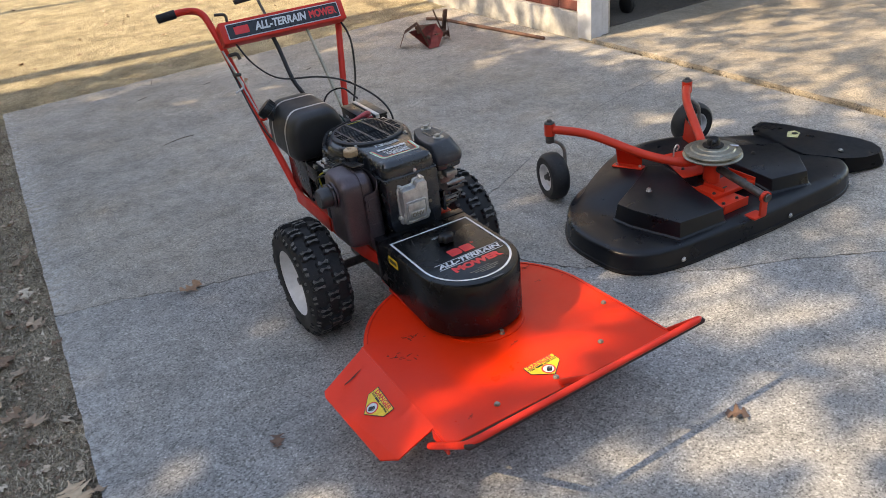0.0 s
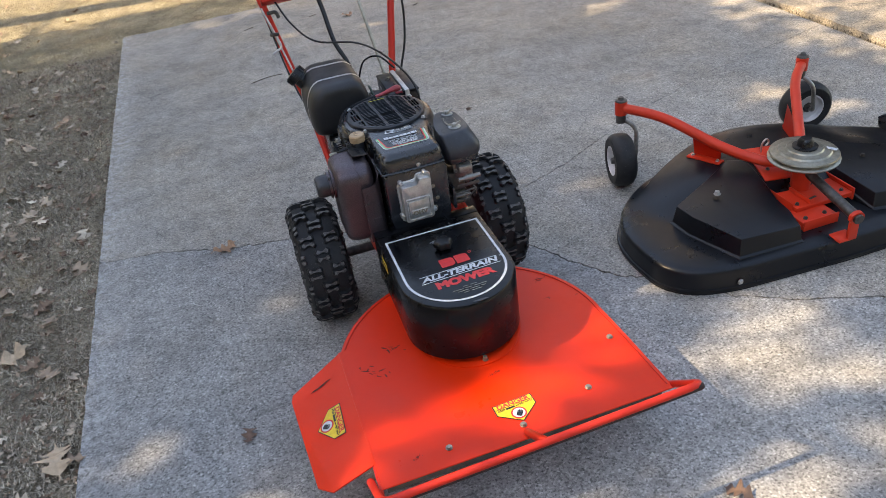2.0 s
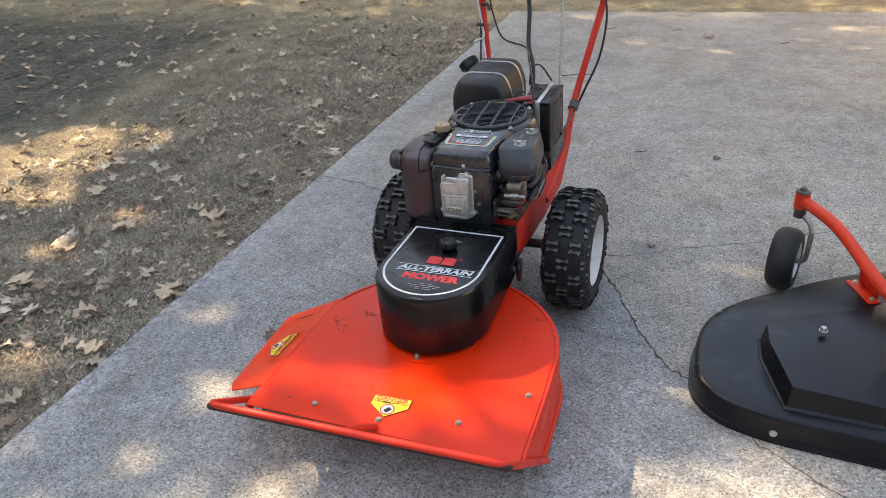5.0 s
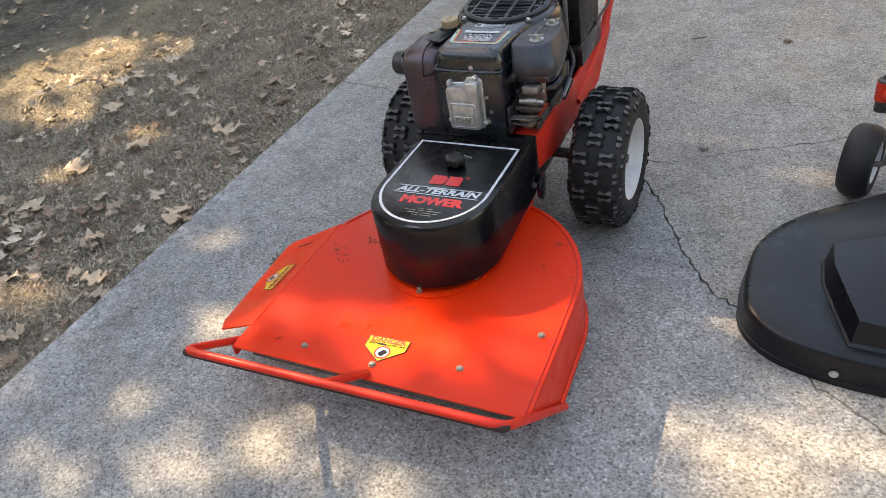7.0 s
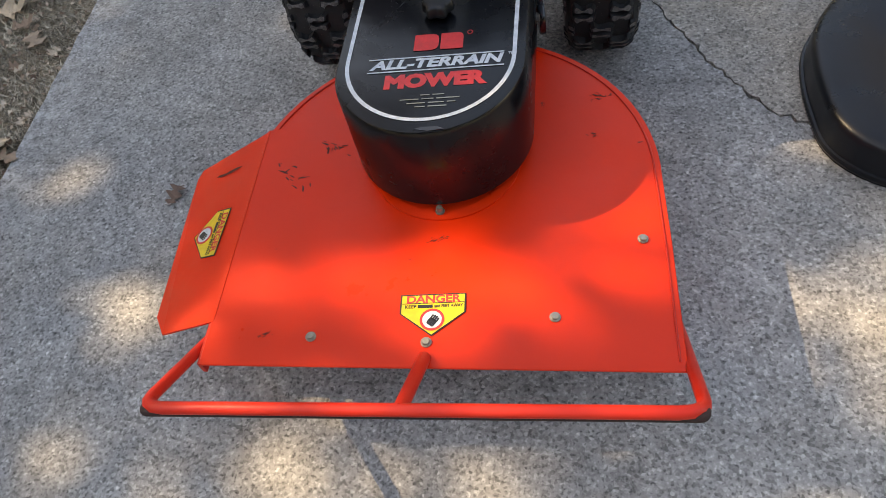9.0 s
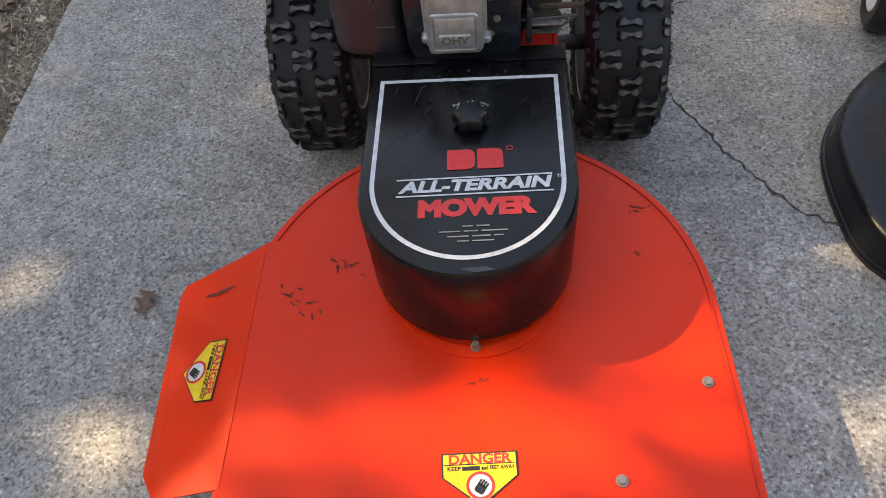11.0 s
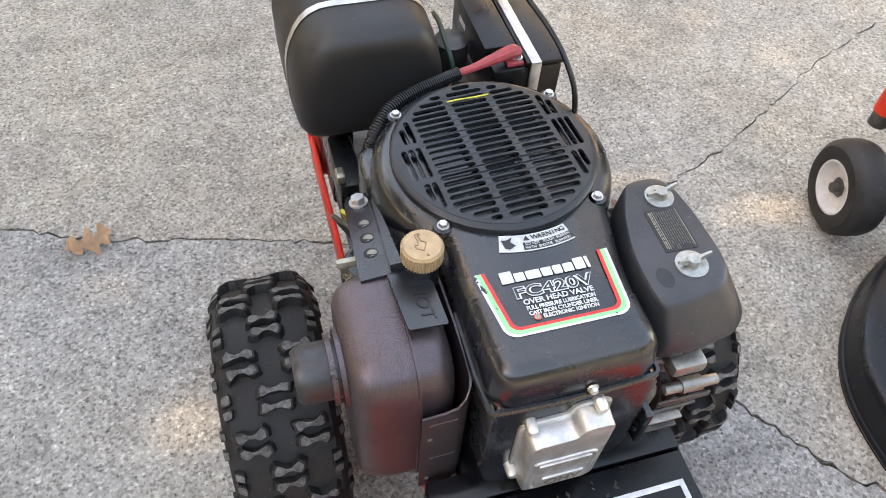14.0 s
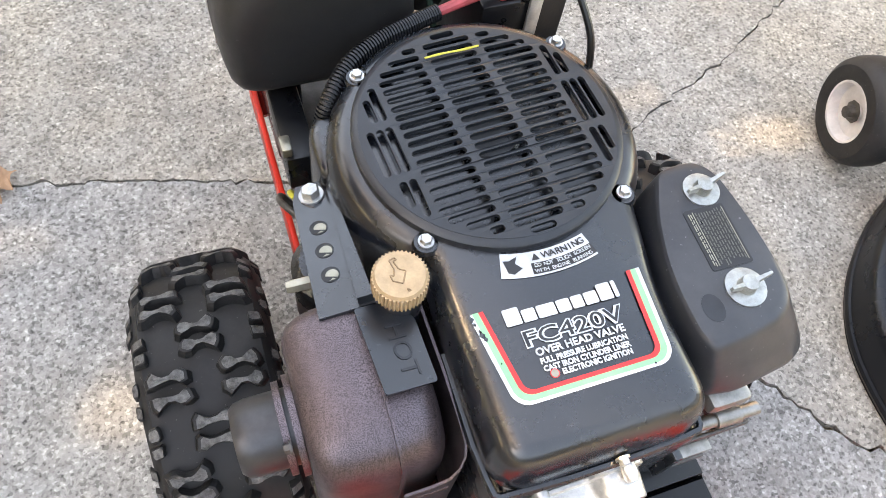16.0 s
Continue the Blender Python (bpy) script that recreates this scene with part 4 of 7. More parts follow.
def housing_outline(k=0.0):
    """The shroud seen from above: a rounded nose in front that widens to the fan drum."""
    drum = arc_pts(-0.004, 0.315, 0.131, -42, 222, 30)
    nose = rounded([(-0.089, 0.215), (-0.089, 0.052), (0.077, 0.052), (0.0768, 0.150), (0.0885, 0.200), (0.0925, 0.222)], [0.0, 0.03, 0.03, 0.03, 0.02, 0.0], 6)
    return inset(nose + drum, -k)


def engine():
    block = part("crankcase", box(-0.10, 0.10, 0.12, 0.44, 0.304, 0.44, 0.02, 3), BLACK, mower, "black finned engine block")
    for i in range(7):
        z = 0.345 + i * 0.018
        part("fin", box(-0.078, 0.074, 0.07, 0.16, z, z + 0.005, 0.001, 1), DARK_STEEL, block)
    # shroud hood: front nose lower than the drum
    rings = []
    for z, k in ((0.44, 0.0), (0.500, 0.0), (0.526, -0.001), (0.540, -0.0035), (0.549, -0.008), (0.5535, -0.0125), (0.556, -0.019)):
        ring = []
        for x, y in housing_outline(k):
            zz = z
            if z <= 0.5 and y < 0.16:
                zz = max(z, 0.512)
            ring.append((x, y, zz))
        rings.append(ring)
    hood = part("engine_shroud", loft(rings), BLACK, mower, "glossy black engine shroud")
    part("drum", lathe([(0.116, 0.0), (0.109, 0.006), (0.1045, 0.006), (0.1030, 0.0085), (0.095, 0.001), (0.0, -0.004)], pose(-0.005, 0.311, 0.549), 48), BLACK, hood)
    # seam under the nose
    nose = [(-0.0885, 0.16), (-0.0885, 0.066), (-0.068, 0.0515), (0.056, 0.0515), (0.0735, 0.066), (0.079, 0.14), (0.085, 0.18)]
    part("seam", sweep([(x * 1.01, y, 0.511) for x, y in nose], 0.003, 6, 3), BLACK, hood)
    # lower front shroud round the cylinder head
    face = rounded([(-0.086, 0.365), (-0.070, 0.338), (0.060, 0.338), (0.076, 0.360), (0.078, 0.510), (-0.088, 0.510)], 0.02, 4)
    bm = prism(face, 0.0, 0.12, 0.006, 2, m=Matrix.Translation((0, 0.17, 0)) @ pose(0, 0, 0, 90, 0, 0))
    head = part("head_shroud", bm, BLACK, mower)
    vc = rounded([(-0.055, 0.374), (0.018, 0.374), (0.024, 0.380), (0.026, 0.494), (-0.006, 0.496), (-0.010, 0.481), (-0.056, 0.480)], 0.008, 3)
    bm = prism(vc, 0.0, 0.026, 0.004, 2, 0.95, Matrix.Translation((0, 0.05, 0)) @ pose(0, 0, 0, 90, 0, 0))
    valve = part("valve_cover", bm, ALUMINIUM, mower, "cast aluminium valve cover")
    edge = inset(vc, -0.004)
    part("flange", prism(edge, 0.0, 0.005, 0.0012, 1, 1.0, Matrix.Translation((0, 0.0505, 0)) @ pose(0, 0, 0, 90, 0, 0)), ALUMINIUM, valve)
    part("recess_rim", tube([(-0.046, 0.0240, 0.442), (0.015, 0.0240, 0.442), (0.015, 0.0240, 0.384), (-0.046, 0.0240, 0.384), (-0.046, 0.0240, 0.442)], 0.0022, 0.006, 8), ALUMINIUM, valve)
    part("pad", box(-0.043, 0.012, 0.0205, 0.026, 0.388, 0.438, 0.003), ALUMINIUM, valve)
    part("name_plate", box(-0.037, 0.006, 0.0185, 0.0215, 0.394, 0.412, 0.001), ALUMINIUM, valve)
    part("inscription", lettering("OHV", Matrix.Translation((-0.0155, 0.0182, 0.403)) @ pose(0, 0, 0, 90, 0, 0), 0.017, 0.038, 0.0006), PULLEY, valve)
    for x, z in ((-0.050, 0.485), (0.014, 0.499), (-0.058, 0.392), (0.028, 0.388)):
        part("boss", lathe([(0, 0), (0.0060, 0), (0.0060, 0.012), (0.004, 0.015), (0, 0.015)], turned((0, -1, 0), (x, 0.05, z)), 14), ALUMINIUM, valve)
    for x, z in ((0.005, 0.519), (0.034, 0.449), (0.042, 0.413), (0.033, 0.388)):
        part("bolt", hexbolt((x, 0.0505, z), (0, -1, 0), 0.0042, 0.005), STEEL if z > 0.5 else PULLEY, head)
    # fan screen
    fan(hood)
    for x, y, z in ((-0.083, 0.231, 0.558), (0.078, 0.231, 0.558), (-0.090, 0.392, 0.558), (0.086, 0.388, 0.558)):
        part("lug", lathe([(0, 0), (0.0105, 0), (0.009, 0.004), (0, 0.004)], pose(x, y, z - 0.006), 14), BLACK, hood)
        part("bolt", hexbolt((x, y, z - 0.001), r=0.0047, h=0.005), STEEL, hood)
    labels(hood)
    air_filter()
    muffler()
    fittings()


def fan(hood):
    cx, cy, z0, R = -0.005, 0.313, 0.564, 0.108

    def dome(x, y):
        return z0 + 0.0015 + 0.0028 * (1 - (x * x + y * y) / (R * R))

    scr = part("fan_screen", lathe([(0.1020, 0.0024), (0.1062, 0.0015), (0.1082, -0.0006), (0.1082, -0.0085), (0.1035, -0.0085), (0.1020, -0.002)], pose(cx, cy, z0 - 0.001), 56, closed=True), GRILLE, mower, "domed slotted plastic fan screen")
    # one moulded plate: long slots across the middle in three columns, short upright ones at both sides
    edge, slot = 0.1000, 0.0061

    def stadium(xa, ya, xb, yb):
        d = Vector((xb - xa, yb - ya)).normalized()
        n, r = Vector((-d.y, d.x)), slot / 2
        ring = []
        for px, py, s in ((xb - d.x * r, yb - d.y * r, 1), (xa + d.x * r, ya + d.y * r, -1)):
            for g in (90, 54, 18, -18, -54, -90):
                v = d * (s * math.cos(radians(g))) + n * (s * math.sin(radians(g)))
                ring.append((px + v.x * r, py + v.y * r))
        return ring

    loops = [[(0.1025 * math.cos(2 * math.pi * i / 72), 0.1025 * math.sin(2 * math.pi * i / 72)) for i in range(72)]]
    for j in range(-11, 12):
        y = j * 0.0089
        h = math.sqrt(max((edge - 0.001) ** 2 - y * y, 0)) - 0.004
        for a, b in ((-0.0685, -0.0272), (-0.0206, 0.0206), (0.0272, 0.0685)):
            a, b = max(a, -h), min(b, h)
            if b - a > 0.012:
                loops.append(stadium(a, y, b, y))
    for s in (-1, 1):
        for x in (0.0765, 0.0842, 0.0919):
            h = math.sqrt(edge ** 2 - x * x) - 0.002
            for a, b in ((-h, -0.0285), (-0.0215, 0.0215), (0.0285, h)):
                b = min(b, h)
                if b - a > 0.010:
                    loops.append(stadium(s * x, max(a, -h), s * x, b))
    cu = bpy.data.curves.new("plate", "CURVE")
    cu.dimensions, cu.fill_mode, cu.extrude = "2D", "BOTH", 0.0018
    for ring in loops:
        sp = cu.splines.new("POLY")
        sp.points.add(len(ring) - 1)
        sp.use_cyclic_u = True
        for q, (x, y) in zip(sp.points, ring):
            q.co = (x, y, 0, 1)
    ob = new("plate", cu)
    bpy.context.view_layer.update()
    me = bpy.data.meshes.new_from_object(ob.evaluated_get(bpy.context.evaluated_depsgraph_get()))
    bpy.data.objects.remove(ob)
    bm = bmesh.new()
    bm.from_mesh(me)
    bpy.data.meshes.remove(me)
    bmesh.ops.remove_doubles(bm, verts=bm.verts, dist=1e-5)
    for v in bm.verts:
        v.co.z += dome(v.co.x, v.co.y) - 0.0018
    bm.transform(Matrix.Translation((cx, cy, 0)) @ pose(0, 0, 0, 0, 0, 4))
    part("slotted_plate", bm, GRILLE, scr, smooth=25)
    part("rotor", lathe([(0, 0.006), (0.025, 0.006), (0.03, 0.002), (0.031, -0.002), (0.042, -0.002), (0.043, 0.001), (0.05, 0.001), (0.051, -0.005), (0.097, -0.006)], pose(cx, cy, 0.5520), 40), PLASTIC, scr)
    part("tape", flat([(-0.024, -0.0012), (-0.006, -0.0006), (0.012, -0.0013), (0.024, -0.0004), (0.024, 0.0012), (0.004, 0.0009), (-0.012, 0.0014), (-0.024, 0.0004)], pose(cx - 0.006, cy + 0.0745, 0.5700, 0, 0, 2)), YELLOW_WIRE, scr, "faded yellow sticker strip")


def labels(hood):
    zt = 0.5567
    m = pose(-0.002, 0.134, zt, 0, 0, 0)

    def put(name, bm, mat, label=""):
        return part(name, bm, mat, mower if label else hood, label)

    def cup(k):
        """The open U of the coloured border, k inside its outer line; it narrows downwards."""
        y0, y1, r = -0.0385 + k * 0.86, 0.0335, 0.0135 - k * 0.5
        xl, xr = -0.0635 + k, 0.0585 - k
        c = [(xl - 0.0075, y1 - (0.0012 if k < 0.002 else 0.0)), *[(xl + r - r * math.cos(radians(a)), y0 + r - r * math.sin(radians(a))) for a in range(0, 91, 15)],
             *[(xr - r + r * math.sin(radians(a)), y0 + r - r * math.cos(radians(a))) for a in range(0, 91, 15)], (xr + 0.0042, y1 + 0.001)]
        return c

    def ribbon(a, b, mat, name):
        bm = bmesh.new()
        va = [bm.verts.new(m @ Vector((*p, 0.0004))) for p in a]
        vb = [bm.verts.new(m @ Vector((*p, 0.0004))) for p in b]
        for i in range(len(a) - 1):
            bm.faces.new((va[i], va[i + 1], vb[i + 1], vb[i]))
        put(name, bm, mat)

    ribbon(cup(0.0), cup(0.0028), DECAL_WHITE, "border")
    ribbon(cup(0.0028), cup(0.0072), DECAL_GREEN, "border")
    ribbon(cup(0.0072), cup(0.0108), DECAL_RED, "border")
    up = m @ Matrix.Translation((0, 0, 0.0006))
    for px, py, q in ((-0.0700, 0.0300, 0.0022), (-0.0690, 0.0255, 0.0012), (-0.0665, 0.0170, 0.0024), (-0.0650, 0.0135, 0.0018), (-0.0672, 0.0200, 0.0012), (-0.0610, -0.0060, 0.0007), (0.0420, -0.0360, 0.0008)):
        put("wear_mark", flat([(-q, -q * 0.3), (0.0, -q * 1.3), (q * 0.9, -q * 0.2), (q * 0.3, q * 0.5), (-q * 0.2, q * 1.4)], m @ Matrix.Translation((px, py, 0.0005)), 0.0002), BLACK)
    # maker's name and model as plain bars
    x = -0.048
    for w in (0.0118, 0.0100, 0.0140, 0.0100, 0.0088, 0.0100, 0.0105, 0.0032):
        put("mark", flat(rounded(rect(x, x + w, 0.0170, 0.0170 + (0.0130 if w in (0.0118, 0.0105, 0.0032) else 0.0095)), 0.0012, 2), up), DECAL_WHITE)
        x += w + 0.0013
    put("inscription", lettering("FC420V", up @ Matrix.Translation((-0.003, 0.0046, 0)), 0.0165, 0.077, 0.0010), DECAL_WHITE)
    put("letter_fill", lettering("FC420V", up @ Matrix.Translation((-0.003, 0.0046, 0.0004)), 0.0165, 0.0750), DECAL_BLACK)
    for words, y, s, w in (("OVER HEAD VALVE", -0.0058, 0.0076, 0.068), ("FULL PRESSURE LUBRICATION", -0.0126, 0.0056, 0.066), ("CAST IRON CYLINDER LINER", -0.0181, 0.0056, 0.066), ("ELECTRONIC IGNITION", -0.0234, 0.0056, 0.053)):
        put("inscription", lettering(words, up @ Matrix.Translation((-0.002 + (0.0055 if w < 0.06 else 0.0), y, 0)), s, w, 0.0003), DECAL_WHITE)
    put("spark_dot", lathe([(0, 0), (0.0028, 0), (0.0028, 0.0003), (0, 0.0003)], up @ Matrix.Translation((-0.0285, -0.0228, 0)), 10), PULLEY)
    put("spark_dot", lathe([(0.0028, 0), (0.0034, 0), (0.0034, 0.0003), (0.0028, 0.0003)], up @ Matrix.Translation((-0.0285, -0.0228, 0)), 14, closed=True), DECAL_RED)
    # curved warning label in front of the screen
    bm = bmesh.new()
    a = [bm.verts.new((-0.002 + 0.140 * math.sin(radians(g)), 0.322 - 0.140 * math.cos(radians(g)), zt + 0.0003)) for g in range(-16, 18, 2)]
    b = [bm.verts.new((-0.002 + 0.120 * math.sin(radians(g)), 0.322 - 0.120 * math.cos(radians(g)), zt + 0.0003)) for g in range(-16, 18, 2)]
    for i in range(len(a) - 1):
        bm.faces.new((a[i], a[i + 1], b[i + 1], b[i]))
    lab = put("warning_label", bm, DECAL_WHITE, "white warning label with a black panel")

    def curved(words, r, g0, g1, size):
        res = bmesh.new()
        for i, ch in enumerate(words):
            g = g0 + (g1 - g0) * i / max(len(words) - 1, 1)
            if ch != " ":
                merge(res, lettering(ch, pose(-0.002 + r * math.sin(radians(g)), 0.322 - r * math.cos(radians(g)), zt + 0.0011, 0, 0, g), size))
        return res

    bm = bmesh.new()
    a = [bm.verts.new((-0.002 + 0.1385 * math.sin(radians(g)), 0.322 - 0.1385 * math.cos(radians(g)), zt + 0.0006)) for g in range(-6, 17, 2)]
    b = [bm.verts.new((-0.002 + 0.1295 * math.sin(radians(g)), 0.322 - 0.1295 * math.cos(radians(g)), zt + 0.0006)) for g in range(-6, 17, 2)]
    for i in range(len(a) - 1):
        bm.faces.new((a[i], a[i + 1], b[i + 1], b[i]))
    part("panel", bm, DECAL_BLACK, lab)
    part("inscription", curved("WARNING", 0.125, 0.0, 13.5, 0.0075), DECAL_BLACK, lab)
    part("inscription", curved("DO NOT TOUCH SCREEN", 0.132, -4.5, 14.5, 0.0042), DECAL_WHITE, lab)
    part("inscription", curved("WITH ENGINE RUNNING", 0.1365, -4.5, 14.0, 0.0042), DECAL_WHITE, lab)
    part("triangle", flat([(-0.003, -0.0025), (0.003, -0.0025), (0, 0.003)], pose(-0.002 + 0.125 * math.sin(radians(-4)), 0.322 - 0.125 * math.cos(radians(-4)), zt + 0.0008, 0, 0, -4)), DECAL_BLACK, lab)
    part("symbol", flat([(-0.005, -0.005), (-0.001, -0.007), (0.006, -0.004), (0.002, 0.001), (0.005, 0.006), (-0.002, 0.004), (-0.006, 0.005)], pose(-0.002 + 0.13 * math.sin(radians(-12)), 0.322 - 0.13 * math.cos(radians(-12)), zt + 0.0008)), DECAL_BLACK, lab)


def air_filter():
    # the lid's flat top, and the wider rim below it, point for point
    top = [(0.114, 0.243), (0.130, 0.247), (0.152, 0.246), (0.163, 0.230), (0.169, 0.185), (0.170, 0.140), (0.166, 0.118), (0.150, 0.103), (0.115, 0.0965), (0.088, 0.094), (0.083, 0.107), (0.0825, 0.135), (0.085, 0.165), (0.096, 0.205)]
    rim = [(0.112, 0.247), (0.130, 0.252), (0.154, 0.252), (0.170, 0.236), (0.178, 0.185), (0.185, 0.135), (0.187, 0.100), (0.175, 0.080), (0.120, 0.0725), (0.093, 0.077), (0.084, 0.096), (0.0815, 0.135), (0.084, 0.165), (0.095, 0.205)]
    r = [0.008, 0.008, 0.010, 0.014, 0.02, 0.02, 0.012, 0.012, 0.01, 0.006, 0.008, 0.012, 0.014, 0.014]
    top, rim = rounded(top, r, 4), rounded(rim, r, 4)
    c = Vector((0.128, 0.170))
    rings = []
    for z, t, k in ((0.489, 0.0, 0.93), (0.4915, 0.0, 0.975), (0.497, 0.0, 0.995), (0.506, 0.0, 1.0), (0.516, 0.05, 1.0), (0.531, 0.42, 1.0), (0.543, 0.74, 1.0), (0.5495, 0.90, 0.997), (0.5525, 0.97, 0.985), (0.5540, 1.0, 0.96), (0.5546, 1.0, 0.88)):
        rings.append([(c.x + (p[0] + (q[0] - p[0]) * t - c.x) * k, c.y + (p[1] + (q[1] - p[1]) * t - c.y) * k, z) for p, q in zip(rim, top)])
    af = part("air_filter_cover", loft(rings), DUSTY, mower, "dusty black air-filter cover")
    part("base", prism([(c.x + (x - c.x) * 0.92, c.y + (y - c.y) * 0.92) for x, y in rim], 0.474, 0.491, 0.002), BLACK, af)
    part("stain", flat([(0.0085 * math.cos(a * 0.4488), 0.0115 * math.sin(a * 0.4488)) for a in range(14)], pose(0.1015, 0.124, 0.5546), 0.0002), GRILLE, af, "dark oily spot on the lid")
    for x, y, q, a in ((0.141, 0.218, 0.0150, -78), (0.133, 0.132, 0.0160, -84)):
        nut = part("wing_nut", lathe([(0, 0), (q, 0), (q, 0.0015), (q - 0.003, 0.0022), (0.0075, 0.0022), (0.007, 0.005), (0.0062, 0.010), (0, 0.011)], pose(x, y, 0.5546), 24), ZINC, mower, "dull zinc wing nut on a broad washer")
        for s in (-1, 1):
            wing = part("wing", loft([[(-0.0022, 0.003, 0.003), (0.0022, 0.003, 0.003), (0.0018, 0.003, 0.0095), (-0.0018, 0.003, 0.0095)], [(-0.0016, 0.011, 0.0055), (0.0016, 0.011, 0.0055), (0.0014, 0.011, 0.0118), (-0.0014, 0.011, 0.0118)],
                                      [(-0.0012, 0.0185, 0.0095), (0.0012, 0.0185, 0.0095), (0.001, 0.018, 0.0130), (-0.001, 0.018, 0.0130)]]), ZINC, nut)
            wing.matrix_basis = pose(x, y, 0.5546, 0, 0, a + (0 if s > 0 else 180))
    spot = pose(0.1335, 0.1765, 0.5547, 0, 0, -1)
    lab = part("label", flat(rounded(rect(-0.0175, 0.0175, -0.0265, 0.0265), 0.002), spot), DECAL_BLACK, mower, "small black label with fine print")
    up = spot @ Matrix.Translation((0, 0, 0.0008))
    for x in (-0.0105, 0.0150):
        part("rule", flat(rect(x - 0.0003, x + 0.0003, -0.0235, 0.0240), up, 0.0002), PULLEY, lab)
    rng = random.Random(8)
    for i in range(12):
        bm, y = bmesh.new(), 0.0235 - rng.uniform(0, 0.002)
        x = -0.0142 if i == 0 else -0.0125 if i == 1 else -0.0082 + (i - 2) * 0.0024
        while y > -0.020:
            l = rng.uniform(0.002, 0.006)
            merge(bm, flat(rect(x - 0.00042, x + 0.00042, y - l, y), up, 0.0002))
            y -= l + 0.0012
        part("print", bm, PULLEY if i < 2 else PRINT, lab)
    # carburettor and linkage beneath
    carb = part("carburettor", box(0.085, 0.135, 0.10, 0.17, 0.385, 0.442, 0.008), DARK_STEEL, mower, "grimy metal carburettor with linkage")
    part("bowl", lathe([(0, -0.03), (0.012, -0.03), (0.02, -0.022), (0.022, 0.0), (0, 0.0)], pose(0.108, 0.10, 0.385), 18), BRASS, carb)
    part("throat", box(0.112, 0.150, 0.068, 0.10, 0.452, 0.471, 0.005), FORK, carb, "dull cast throat")
    part("flange", box(0.106, 0.158, 0.0985, 0.104, 0.425, 0.472, 0.003), FORK, carb)
    for x in (0.112, 0.151):
        part("bolt", hexbolt((x, 0.098, 0.448), (0, -1, 0), 0.004, 0.006), STEEL, carb)
    part("arm", box(0.100, 0.160, 0.056, 0.059, 0.419, 0.428, 0.001), DARK_STEEL, carb)
    part("throttle_plate", box(0.086, 0.132, 0.048, 0.062, 0.398, 0.401, 0.001), FORK, carb)
    part("throttle_plate", box(0.090, 0.128, 0.046, 0.060, 0.386, 0.389, 0.001), DARK_STEEL, carb)
    part("shaft", bar((0.108, 0.066, 0.437), (0.166, 0.064, 0.439), 0.0058), FORK, carb)
    part("shaft_end", bar((0.126, 0.066, 0.4375), (0.148, 0.065, 0.4385), 0.0085), FORK, carb)
    part("linkage", bar((0.075, 0.06, 0.40), (0.15, 0.06, 0.405), 0.0025), DARK_STEEL, carb)
    part("linkage", tube([(0.08, 0.052, 0.39), (0.12, 0.05, 0.385), (0.155, 0.07, 0.40)], 0.002), DARK_STEEL, carb)
    part("bracket", box(0.082, 0.09, 0.045, 0.15, 0.37, 0.43, 0.002), BLACK, carb)
    part("elbow", sweep([(0.12, 0.17, 0.42), (0.145, 0.18, 0.42), (0.16, 0.20, 0.44), (0.16, 0.21, 0.47)], 0.017, 12), BLACK, carb)
    part("choke_lever", box(0.158, 0.161, 0.12, 0.19, 0.395, 0.41, 0.001), DARK_STEEL, carb)
    part("spring", tube([(0.16, 0.13, 0.40), (0.165, 0.16, 0.385), (0.162, 0.20, 0.39), (0.15, 0.23, 0.37)], 0.003, 0.01, 8), DARK_STEEL, carb)
    part("fuel_filter", bar((0.150, 0.22, 0.37), (0.158, 0.26, 0.40), 0.012), BLACK, carb)
    part("hose", sweep([(0.158, 0.26, 0.40), (0.155, 0.31, 0.42), (0.13, 0.36, 0.43), (0.10, 0.42, 0.42)], 0.005, 8), PLASTIC, carb)
    part("solenoid", bar((0.125, 0.115, 0.345), (0.125, 0.115, 0.365), 0.011), DARK_STEEL, carb)
    part("governor_arm", box(0.15, 0.155, 0.07, 0.22, 0.38, 0.40, 0.001), DARK_STEEL, carb)


